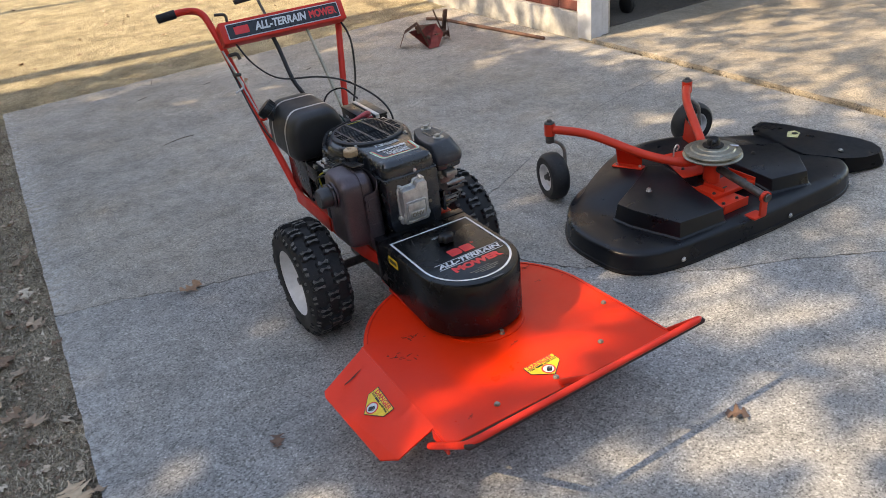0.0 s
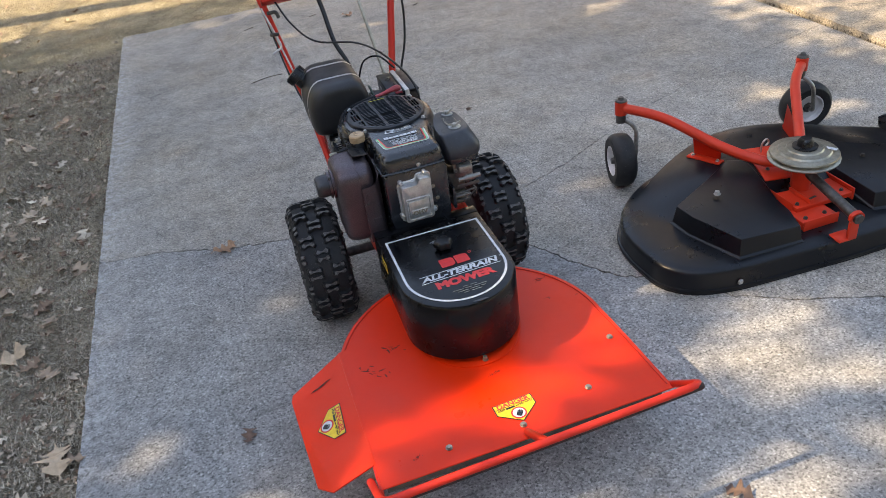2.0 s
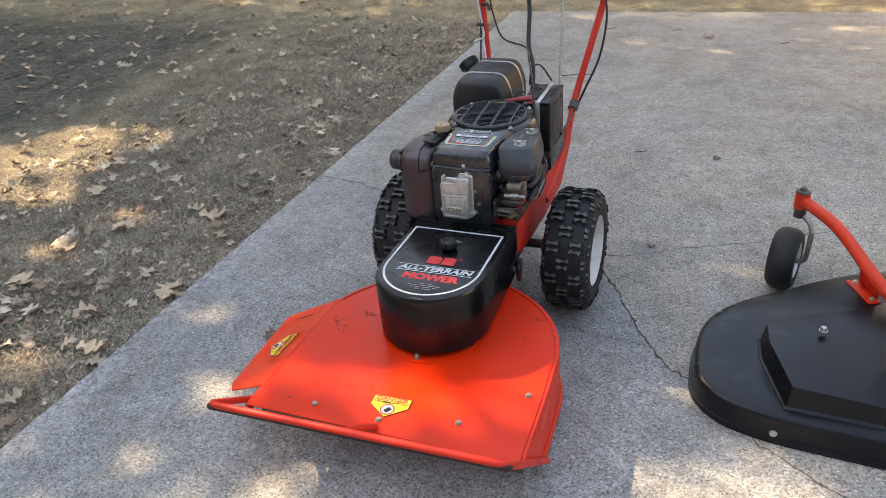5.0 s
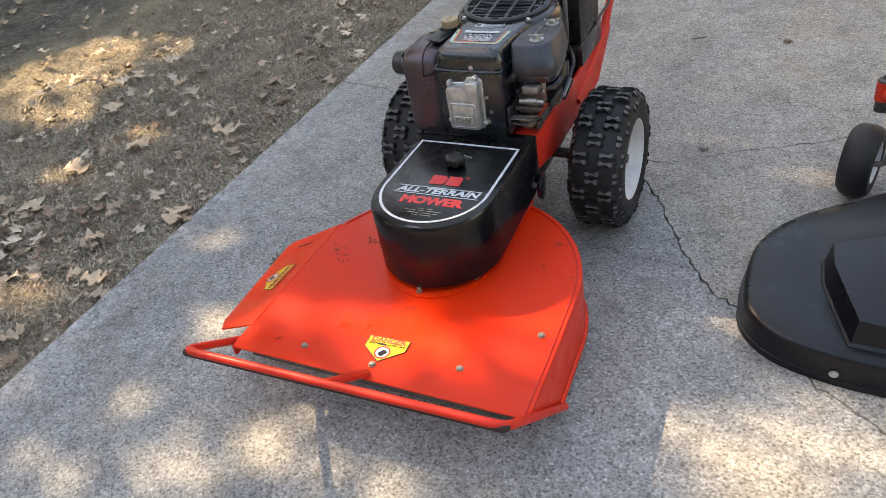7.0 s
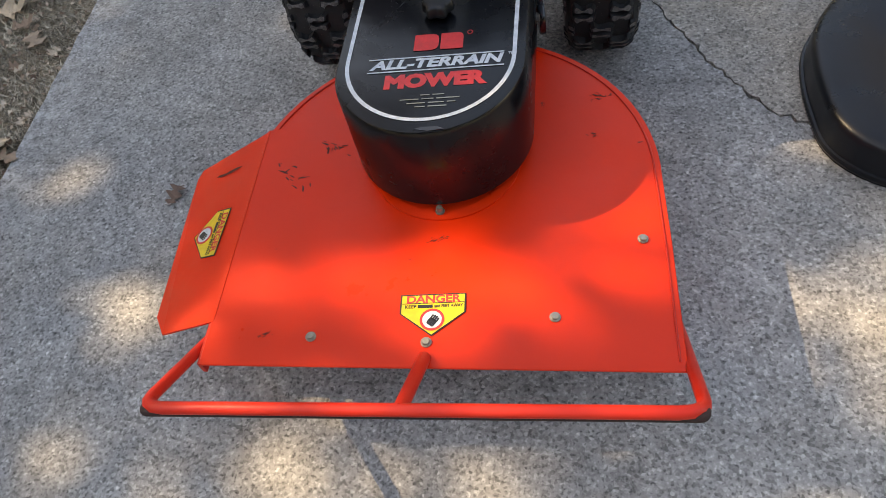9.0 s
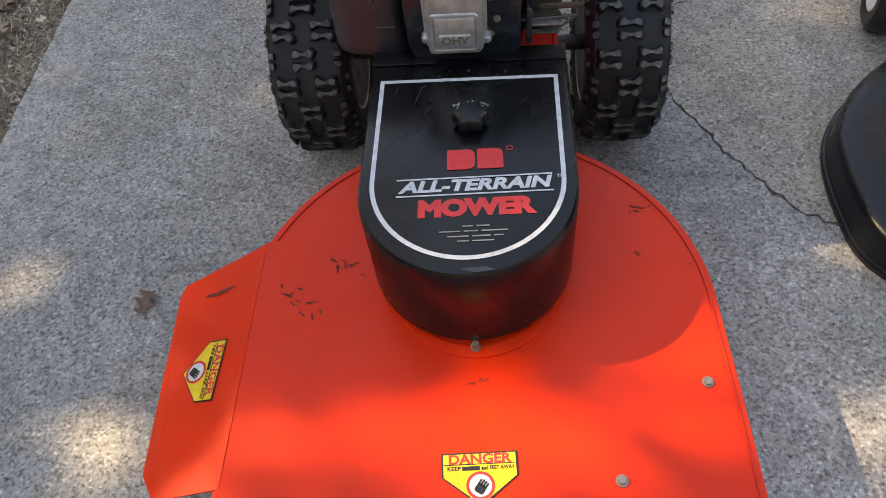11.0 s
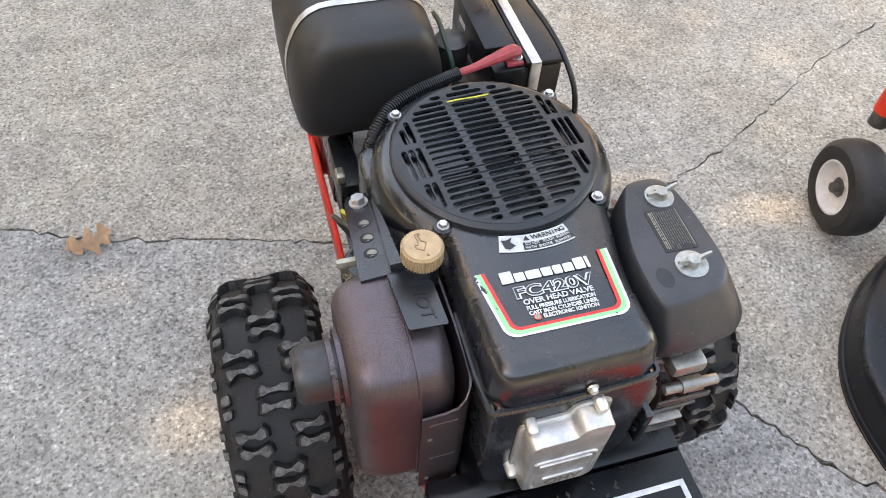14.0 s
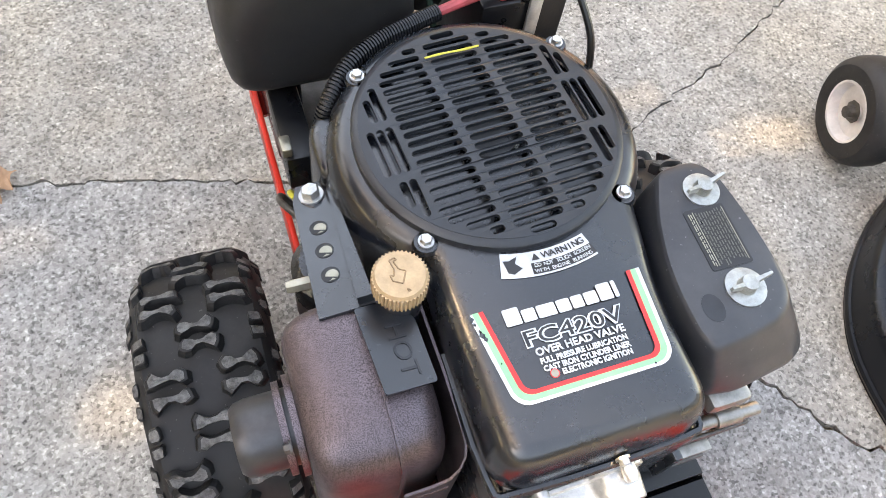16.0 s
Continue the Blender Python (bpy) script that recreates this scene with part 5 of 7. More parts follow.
def muffler():
    y0, y1, z0, z1 = 0.088, 0.222, 0.315, 0.530

    def half(xa, xb, k):
        """One pressed half shell from its seam at xa to its rounded face at xb."""
        rings = []
        for t, s in ((0.0, 1.0), (0.3, 0.998), (0.55, 0.985), (0.74, 0.955), (0.87, 0.91), (0.95, 0.85), (1.0, 0.76)):
            o = rounded([(y0, z0), (y1, z0), (y1, z1), (y0, z1)], [0.03, 0.02, 0.022, 0.048], 7)
            c = ((y0 + y1) / 2, (z0 + z1) / 2)
            ky, kz = 1 - (1 - s) * k, 1 - (1 - s) * k * 0.7
            rings.append([(xa + (xb - xa) * t, c[0] + (y - c[0]) * ky, c[1] + (z - c[1]) * kz) for y, z in o])
        return loft(rings)

    body = part("muffler", half(-0.141, -0.200, 1.0), MUFFLER, mower, "rust-brown pressed steel muffler")
    part("inner_shell", half(-0.141, -0.103, 1.2), MUFFLER, body)
    o = rounded([(y0 - 0.003, z0 - 0.003), (y1 + 0.003, z0 - 0.003), (y1 + 0.003, z1 + 0.003), (y0 - 0.003, z1 + 0.003)], [0.032, 0.022, 0.024, 0.050], 7)
    part("seam", loft([[(x, y, z) for y, z in o] for x in (-0.1423, -0.1397)]), MUFFLER, body)
    # bent shield: a front sheet that turns the corner and rises along the engine side
    plan = [(-0.142, 0.0795), (-0.132, 0.0795), (-0.120, 0.0795), (-0.108, 0.0800), (-0.101, 0.0825), (-0.0965, 0.0875), (-0.0945, 0.095), (-0.0940, 0.115), (-0.0940, 0.15), (-0.0945, 0.205)]
    tops = [0.476, 0.477, 0.478, 0.482, 0.490, 0.500, 0.507, 0.511, 0.513, 0.513]
    bm = bmesh.new()
    rows = []
    for off in (0.0, 0.0022):
        lo = [bm.verts.new((x + off * min(max((y - 0.08) / 0.01, 0), 1), y - off * (1 - min(max((y - 0.08) / 0.01, 0), 1)), 0.316)) for x, y in plan]
        hi = [bm.verts.new((v.co.x, v.co.y, h)) for v, h in zip(lo, tops)]
        rows.append((lo, hi))
    for lo, hi in rows:
        for i in range(len(plan) - 1):
            bm.faces.new((lo[i], lo[i + 1], hi[i + 1], hi[i]))
    for k in (0, 1):
        for i in range(len(plan) - 1):
            bm.faces.new((rows[0][k][i], rows[0][k][i + 1], rows[1][k][i + 1], rows[1][k][i]))
    for i in (0, -1):
        bm.faces.new((rows[0][0][i], rows[0][1][i], rows[1][1][i], rows[1][0][i]))
    part("heat_shield", bm, MUFFLER, body, "bent brown heat shield")
    part("pressed_rib", sweep([(-0.108, 0.0778, 0.462), (-0.131, 0.0775, 0.462), (-0.134, 0.0775, 0.455), (-0.134, 0.0775, 0.44)], 0.0014, 6, 3), MUFFLER, body)
    part("pressed_rib", sweep([(-0.106, 0.0785, 0.385), (-0.132, 0.0775, 0.385)], 0.0012, 6, 1), MUFFLER, body)
    for x, z in ((-0.133, 0.43), (-0.133, 0.335)):
        part("rivet", lathe([(0, 0), (0.0038, 0), (0.003, 0.002), (0, 0.003)], turned((0, -1, 0), (x, 0.0773, z)), 10), DARK_STEEL, body)
    # folded plate stamped HOT
    m = Matrix.Translation((-0.124, 0.167, 0.537)) @ pose(0, 0, 0, -6, 8, 2)
    hot = part("hot_plate", prism(rounded([(-0.020, -0.034), (0.018, -0.034), (0.020, 0.018), (0.004, 0.036), (-0.020, 0.036)], 0.003), 0, 0.002, m=m), BLACK, mower, "black plate stamped HOT")
    part("inscription", lettering("HOT", m @ pose(0.002, -0.004, 0.0024, 0, 0, -90), 0.019, 0.042), GRILLE, hot)
    # tail piece
    t = part("tail_piece", lathe([(0, 0.048), (0.024, 0.048), (0.0275, 0.044), (0.029, 0.036), (0.029, 0.0), (0, 0.0)], turned((-1, 0, 0), (-0.199, 0.152, 0.474)), 28), EXHAUST, mower, "short grey exhaust outlet")
    part("flange", lathe([(0.025, -0.004), (0.038, -0.004), (0.038, 0.001), (0.025, 0.001)], turned((-1, 0, 0), (-0.2045, 0.152, 0.474)), 28, closed=True), MUFFLER, t)
    part("clamp", lathe([(0.026, -0.003), (0.035, -0.003), (0.035, 0.002), (0.026, 0.002)], turned((-1, 0, 0), (-0.212, 0.152, 0.474)), 28, closed=True), MUFFLER, t)
    for y, z in ((0.128, 0.505), (0.178, 0.443)):
        part("bolt", hexbolt((-0.210, y, z), (-1, 0, 0), 0.004, 0.005), DARK_STEEL, t)
    # drilled stay behind the muffler
    stay = [(-0.020, -0.068), (0.022, -0.068), (0.014, 0.05), (0.008, 0.066), (-0.014, 0.066), (-0.019, 0.05)]
    way = Vector((0.006, 0.130, -0.028)).normalized()
    side = Vector((1, 0, 0.1)).normalized()
    up = side.cross(way).normalized()
    mm = Matrix.Translation((-0.147, 0.270, 0.518)) @ Matrix((side, way, up)).transposed().to_4x4()
    st = part("stay", prism(stay, -0.0015, 0.0015, m=mm), BLACK, mower, "black drilled steel stay")
    part("flange", prism([(0.010, -0.066), (0.022, -0.066), (0.014, 0.05), (0.010, 0.05)], 0.0016, 0.010, m=mm), BLACK, st)
    for y in (-0.032, -0.008, 0.016):
        h = part("hole", lathe([(0, 0), (0.0072, 0), (0.0072, 0.0005), (0, 0.0005)], mm @ Matrix.Translation((-0.004, y, 0.0015)), 16), PLASTIC, st, "hole that shows pale metal beneath")
        h2 = flat([(0.005 * math.cos(radians(g)), 0.005 * math.sin(radians(g))) for g in range(-40, 200, 20)], mm @ Matrix.Translation((-0.003, y - 0.001, 0.0021)), 0.0002)
        merge(h2, flat([(-0.002, -0.006), (0.003, -0.0055), (0.001, -0.004)], mm @ Matrix.Translation((-0.004, y, 0.0021)), 0.0002))
        part("glint", h2, PULLEY, st)
    part("bolt", hexbolt(mm @ Vector((-0.003, 0.052, 0.002)), up, 0.008, 0.008), STEEL, st)
    part("bolt", hexbolt((-0.166, 0.246, 0.508), (-1, 0, 0), 0.0055, 0.020), PULLEY, st)


def fittings():
    part("oil_filler", bar((-0.109, 0.196, 0.44), (-0.110, 0.204, 0.550), 0.015), BLACK, mower)
    gear = []
    for i in range(168):
        g = 2 * math.pi * i / 168
        q = 0.0205 if i % 4 < 2 else 0.0192
        gear.append((-0.1105 + q * math.cos(g), 0.206 + q * math.sin(g)))
    c = prism(gear, 0.549, 0.5645)
    merge(c, lathe([(0.0192, 0.5645), (0.0178, 0.5672), (0, 0.5672)], pose(-0.1105, 0.206, 0), 40))
    cap = part("oil_cap", c, CAP, mower, "tan ribbed plastic oil cap")
    can = [(-0.006, -0.004), (0.004, -0.004), (0.004, 0.001), (0.009, 0.006), (0.011, 0.004), (0.012, 0.006), (0.009, 0.009), (0.003, 0.004), (-0.002, 0.003), (-0.002, 0.006), (-0.006, 0.003), (-0.006, -0.004)]
    turn = pose(-0.1115, 0.206, 0.5675, 0, 0, 62)
    part("oil_can_mark", tube([turn @ Vector((x, y, 0)) for x, y in can], 0.0006, 0.0008, 6), OIL_MARK, cap, "raised oil-can sign")
    part("oil_can_mark", tube([turn @ Vector((x, y, 0)) for x, y in ((-0.011, -0.009), (-0.009, -0.0075), (-0.010, -0.0105), (-0.011, -0.009))], 0.0006, 0.0008, 6), OIL_MARK, cap)
    part("starter_motor", lathe([(0, 0), (0.033, 0), (0.036, 0.006), (0.036, 0.085), (0.028, 0.095), (0, 0.095)], pose(-0.14, 0.30, 0.335), 24), BLACK, mower)
    part("wiring", tube([(-0.150, 0.32, 0.46), (-0.172, 0.36, 0.45), (-0.165, 0.40, 0.40), (-0.14, 0.38, 0.36)], 0.003), DARK_STEEL, mower)
    part("wiring", tube([(-0.143, 0.335, 0.465), (-0.158, 0.352, 0.46), (-0.160, 0.375, 0.44), (-0.150, 0.39, 0.40)], 0.0026), YELLOW_WIRE, mower, "yellow wire")
    part("side_panel", box(-0.150, -0.142, 0.505, 0.675, 0.306, 0.462, 0.003), BLACK, mower, "black panel below the tank")
    part("side_rail", box(-0.162, -0.155, 0.35, 0.64, 0.262, 0.312, 0.002), RED_FRAME, mower, "red edge rail of the frame")
    part("foot_rail", box(-0.148, -0.118, 0.36, 0.66, 0.318, 0.334, 0.003), EXHAUST, mower, "dull grey foot rail")
    part("connector", box(-0.158, -0.148, 0.398, 0.416, 0.457, 0.469, 0.002), PULLEY, mower)
    part("dipstick_bracket", box(-0.155, -0.125, 0.40, 0.49, 0.40, 0.45, 0.004), PLASTIC, mower)


engine()


# ---- fuel tank, battery ----
def tank():
    def ring(t, k, kz):
        """A rounded cross-section at depth y."""
        o = rounded([(-0.189, 0.474), (-0.012, 0.474), (-0.004, 0.560), (-0.030, 0.628), (-0.160, 0.628), (-0.189, 0.575)], [0.03, 0.03, 0.04, 0.03, 0.03, 0.04], 4)
        c = (-0.1, 0.55)
        return [(c[0] + (x - c[0]) * k, t, c[1] - 0.018 + (z - c[1]) * kz) for x, z in o]

    rings = [ring(0.4655, 0.70, 0.62), ring(0.4668, 0.80, 0.74), ring(0.470, 0.875, 0.84), ring(0.476, 0.93, 0.915), ring(0.486, 0.97, 0.965), ring(0.502, 0.99, 0.99), ring(0.522, 1.0, 1.0), ring(0.565, 1.01, 1.01), ring(0.64, 1.0, 1.0), ring(0.69, 0.97, 0.97), ring(0.708, 0.9, 0.88), ring(0.714, 0.8, 0.74)]
    tk = part("fuel_tank", loft(rings), TANK, mower, "rounded black plastic fuel tank")
    for y in (0.524, 0.640):
        part("strap", loft([ring(y, 1.012, 1.015), ring(y + 0.010, 1.014, 1.018)], False), ALUMINIUM, tk, "thin pale metal strap")
    way = Vector((-0.62, 0.25, 0.75))
    m = turned(way, (-0.178, 0.655, 0.578))
    cap = bmesh.new()
    merge(cap, lathe([(0, 0.036), (0.026, 0.036), (0.029, 0.032), (0.030, 0.010), (0.022, 0.008), (0.022, -0.03), (0, -0.03)], m, 28))
    for i in range(18):
        merge(cap, box(-0.002, 0.002, 0.0285, 0.032, 0.012, 0.033, 0, m=m @ pose(0, 0, 0, 0, 0, i * 20)))
    part("filler_cap", cap, PLASTIC, tk, "ribbed black filler cap")
    part("tank_bracket", box(-0.15, -0.05, 0.50, 0.70, 0.438, 0.456, 0.003), BLACK, tk)
    part("post", box(-0.135, -0.115, 0.52, 0.60, 0.31, 0.44, 0.003), BLACK, mower)


def battery():
    bt = part("battery", box(0.044, 0.131, 0.452, 0.620, 0.401, 0.544, 0.004), PLASTIC, mower, "black battery with a silver clamp beside the tank")
    part("lid", box(0.084, 0.1325, 0.4505, 0.6215, 0.5445, 0.5525, 0.003), PLASTIC, bt)
    part("lid", box(0.0425, 0.0838, 0.487, 0.6215, 0.5445, 0.5525, 0.003), PLASTIC, bt)
    part("strap", box(0.088, 0.101, 0.446, 0.626, 0.5528, 0.5552, 0.001), ALUMINIUM, bt, "silver sheet-metal clamp")
    part("strap", box(0.088, 0.101, 0.446, 0.4495, 0.405, 0.5526, 0.001), ALUMINIUM, bt)
    part("terminal_well", box(0.062, 0.083, 0.456, 0.482, 0.5445, 0.5500, 0.002), RED_RUBBER, bt)
    part("terminal", hexbolt((0.077, 0.466, 0.5502), (0, 0, 1), 0.005, 0.006), STEEL, bt)
    part("mark", flat(rect(-0.012, 0.012, -0.004, 0.004), Matrix.Translation((0.0436, 0.575, 0.528)) @ pose(0, 0, 0, 90, 0, -90), 0.0005), DECAL_WHITE, bt)
    part("print_bar", flat(rect(-0.035, 0.03, -0.003, 0.003), Matrix.Translation((0.0436, 0.55, 0.500)) @ pose(0, 0, 0, 90, 0, -90), 0.0005), DECAL_WHITE, bt)
    part("print_bar", flat(rect(-0.028, 0.028, -0.003, 0.003), Matrix.Translation((0.1, 0.4512, 0.47)) @ pose(0, 0, 0, 90, 0, 0), 0.0005), DECAL_BLACK, bt)
    part("rib", box(0.1312, 0.1330, 0.46, 0.61, 0.526, 0.530), PLASTIC, bt)
    part("battery_box", box(0.070, 0.134, 0.449, 0.630, 0.339, 0.4005, 0.004), BLACK, mower)
    part("cable", sweep([(0.012, 0.60, 0.53), (0.004, 0.55, 0.552), (0.002, 0.515, 0.55), (0.008, 0.49, 0.52), (0.02, 0.47, 0.44)], 0.0034, 8), GREEN_WIRE, mower, "dark green earth cable")
    part("red_boot", sweep([(0.076, 0.470, 0.555), (0.068, 0.466, 0.560), (0.050, 0.460, 0.560), (0.020, 0.452, 0.557), (-0.004, 0.446, 0.556)], [0.0085, 0.0088, 0.0072, 0.0048, 0.0045], 10), RED_RUBBER, mower, "red rubber terminal boot on the cable")
    line = [Vector(p) for p in ((-0.003, 0.446, 0.556), (-0.030, 0.440, 0.553), (-0.062, 0.430, 0.551), (-0.094, 0.410, 0.549), (-0.118, 0.385, 0.535), (-0.128, 0.375, 0.50), (-0.128, 0.37, 0.46))]
    pts = sweep(line, 0.0062, 8, 12)
    loom = part("conduit", pts, PLASTIC, mower, "black corrugated cable conduit")
    ribs = bmesh.new()
    ext = [2 * line[0] - line[1], *line, 2 * line[-1] - line[-2]]
    for i in range(len(line) - 1):
        a, b, c, d = ext[i:i + 4]
        for j in range(12):
            t = j / 12
            q = 0.5 * (2 * b + (c - a) * t + (2 * a - 5 * b + 4 * c - d) * t * t + (3 * b - a - 3 * c + d) * t ** 3)
            w = 0.5 * ((c - a) + 2 * (2 * a - 5 * b + 4 * c - d) * t + 3 * (3 * b - a - 3 * c + d) * t * t)
            merge(ribs, lathe([(0.0061, -0.0013), (0.0076, -0.0008), (0.0076, 0.0008), (0.0061, 0.0013)], turned(w, q), 10, closed=True))
    tagged(part("ribbing", ribs, PLASTIC, loom), kind="stuff")
    part("solenoid", lathe([(0, 0), (0.02, 0), (0.022, 0.004), (0.022, 0.05), (0.012, 0.055), (0, 0.055)], pose(0.020, 0.545, 0.478), 20), DARK_STEEL, mower)


tank()
battery()


# ---- handle bars ----
def bars_and_cables():
    left = tube([(-0.150, 0.60, 0.270), (-0.152, 0.67, 0.315), (-0.166, 0.800, 0.450), (-0.232, 0.925, 0.800), (-0.246, 0.985, 0.868), (-0.285, 1.035, 0.872), (-0.375, 1.05, 0.860)], 0.0115, 0.05)
    hb = part("handle_tube", left, RED_FRAME, mower, "bent red handle tube")
    right = tube([(0.128, 0.40, 0.262), (0.128, 0.66, 0.335), (0.128, 0.800, 0.450), (0.210, 0.925, 0.800), (0.224, 0.985, 0.868), (0.263, 1.035, 0.872), (0.353, 1.05, 0.860)], 0.0115, 0.05)
    hr = part("handle_tube", right, RED_FRAME, mower)
    part("grip", lathe([(0, -0.002), (0.0135, -0.002), (0.0152, 0.002), (0.0142, 0.028), (0.0146, 0.050), (0.0156, 0.058), (0.011, 0.062), (0, 0.062)], turned((-0.09, 0.015, -0.012), (-0.322, 1.0411, 0.8671)), 18), RUBBER, hb, "black rubber grip")
    part("grip", lathe([(0, -0.002), (0.0135, -0.002), (0.0152, 0.002), (0.0142, 0.028), (0.0146, 0.050), (0.0156, 0.058), (0.011, 0.062), (0, 0.062)], turned((0.09, 0.015, -0.012), (0.300, 1.0411, 0.8671)), 18), RUBBER, hr, "black rubber grip")
    # control panel between the tubes, its face tipped towards the front
    m = Matrix.Translation((-0.006, 0.868, 0.808)) @ pose(0, 0, 0, 62, 0, 0)
    pan = part("control_panel", box(-0.222, 0.218, -0.036, 0.036, -0.05, 0.0, 0.003, m=m), RED_FRAME, mower, "red control panel with lettered black strip")
    part("strip", flat(rounded(rect(-0.202, 0.198, -0.026, 0.026), 0.004), m @ Matrix.Translation((0, 0, 0.0004))), DECAL_WHITE, pan)
    part("strip", flat(rounded(rect(-0.199, 0.195, -0.023, 0.023), 0.004), m @ Matrix.Translation((0, 0, 0.0012))), DECAL_BLACK, pan)
    up = m @ Matrix.Translation((0, 0, 0.0022))
    part("mark", flat(rounded(rect(-0.178, -0.128, -0.013, 0.013), 0.004), up), DECAL_RED, pan)
    part("inscription", lettering("ALL-TERRAIN", up @ Matrix.Translation((-0.016, 0, 0)), 0.036, 0.186, 0.0014, 0.2), DECAL_WHITE, pan)
    part("inscription", lettering("MOWER", up @ Matrix.Translation((0.136, 0, 0)), 0.034, 0.100, 0.0018), DECAL_RED, pan)
    part("lever", tube([(-0.19, 0.90, 0.80), (-0.19, 0.91, 0.858), (-0.225, 0.915, 0.862)], 0.005, 0.01), DARK_STEEL, pan)
    part("lever", tube([(-0.13, 0.99, 0.875), (0.02, 1.0, 0.885)], 0.008), RUBBER, pan)
    part("lever_stem", tube([(-0.05, 0.90, 0.80), (-0.05, 0.995, 0.88)], 0.005), DARK_STEEL, pan)
    part("clip", tube([(-0.215, 0.89, 0.73), (-0.19, 0.875, 0.735), (-0.185, 0.87, 0.715)], 0.006, 0.008), DARK_STEEL, hb)
    part("clip", tube([(-0.20, 0.855, 0.67), (-0.225, 0.845, 0.675)], 0.006), DARK_STEEL, hb)
    part("latch_rod", tube([(-0.232, 0.89, 0.75), (-0.205, 0.855, 0.655), (-0.198, 0.845, 0.630), (-0.232, 0.835, 0.618)], 0.0035, 0.012, 8), STEEL, hb, "bright steel latch rod")
    part("rod", tube([(-0.226, 0.89, 0.73), (-0.172, 0.79, 0.50), (-0.166, 0.78, 0.47)], 0.003, 0.01, 8), STEEL, hb)
    part("bracket", box(-0.185, -0.160, 0.79, 0.806, 0.515, 0.525, 0.002), RED_FRAME, hb)
    part("clamp", box(-0.172, -0.142, 0.775, 0.80, 0.425, 0.45, 0.004), RED_FRAME, hb)
    part("knot", lathe([(0, -0.014), (0.017, -0.014), (0.017, 0.014), (0, 0.014)], turned((0.02, 0.14, 0.11), (0.129, 0.775, 0.430)), 12), DARK_STEEL, hr, "dark cable tie round the tube")
    part("throttle_cable", sweep([(-0.19, 0.88, 0.775), (-0.155, 0.83, 0.70), (-0.10, 0.75, 0.655), (0.0, 0.66, 0.655), (0.045, 0.54, 0.655), (0.085, 0.43, 0.625), (0.104, 0.375, 0.585), (0.108, 0.355, 0.535)], 0.0032, 8), PLASTIC, mower, "thin black throttle cable")
    part("cable", sweep([(-0.06, 0.90, 0.79), (-0.045, 0.875, 0.72), (-0.035, 0.82, 0.62), (-0.01, 0.78, 0.55), (0.0, 0.72, 0.45)], 0.0075, 10), PLASTIC, mower, "thick black sheathed cable")
    part("shift_rod", bar((0.065, 0.90, 0.80), (0.098, 0.70, 0.45), 0.005), PULLEY, mower, "plain steel shift rod")
    part("cable", sweep([(0.195, 0.90, 0.78), (0.215, 0.86, 0.70), (0.20, 0.83, 0.58), (0.165, 0.80, 0.49), (0.142, 0.78, 0.435), (0.14, 0.68, 0.42), (0.14, 0.55, 0.42)], 0.0038, 8), PLASTIC, mower, "thin black cable")
    part("cable", sweep([(-0.225, 0.90, 0.72), (-0.20, 0.80, 0.55), (-0.178, 0.74, 0.47), (-0.15, 0.68, 0.44), (-0.13, 0.60, 0.43)], 0.0032, 8), PLASTIC, mower, "thin black cable")
    part("cable", sweep([(0.0, 0.70, 0.52), (0.02, 0.66, 0.59), (0.06, 0.62, 0.61), (0.10, 0.60, 0.57)], 0.003, 8), PLASTIC, mower)


bars_and_cables()


# ---- the parked finish-cut deck ----
spare = thing("mower_deck", "black plastic mower deck with red frame and two caster wheels", "mower deck", at=(1.18, 0.15, 0))
AX = 1.172                   # its middle line


def shell_line():
    pts = [(0.612, 0.06), (0.622, -0.085), (0.690, -0.155), (0.80, -0.186), (1.18, -0.208), (1.58, -0.205), (1.70, -0.165), (1.765, -0.06), (1.785, 0.12), (1.76, 0.26), (1.62, 0.37), (1.45, 0.44), (1.32, 0.50), (1.13, 0.50), (0.95, 0.42), (0.78, 0.343), (0.677, 0.25), (0.624, 0.16)]
    return rounded(pts, 0.07, 4)


def swell(x, y):
    """How high the moulding stands over its rim: a broad hump behind the middle."""
    dx, dy = (x - 1.19) * 0.95, (y - 0.22) * (1.6 if y < 0.22 else 1.25)
    t = min(max((0.46 - math.hypot(dx, dy)) / 0.27, 0), 1)
    return 0.081 + 0.067 * t * t * (3 - 2 * t)


def scaled(line, d):
    """The outline drawn in by about d."""
    c = Vector((1.19, 0.15))
    res = []
    for x, y in line:
        v = Vector((x, y)) - c
        res.append(tuple(c + v * (1 - d / max(v.length, 0.1))))
    return res


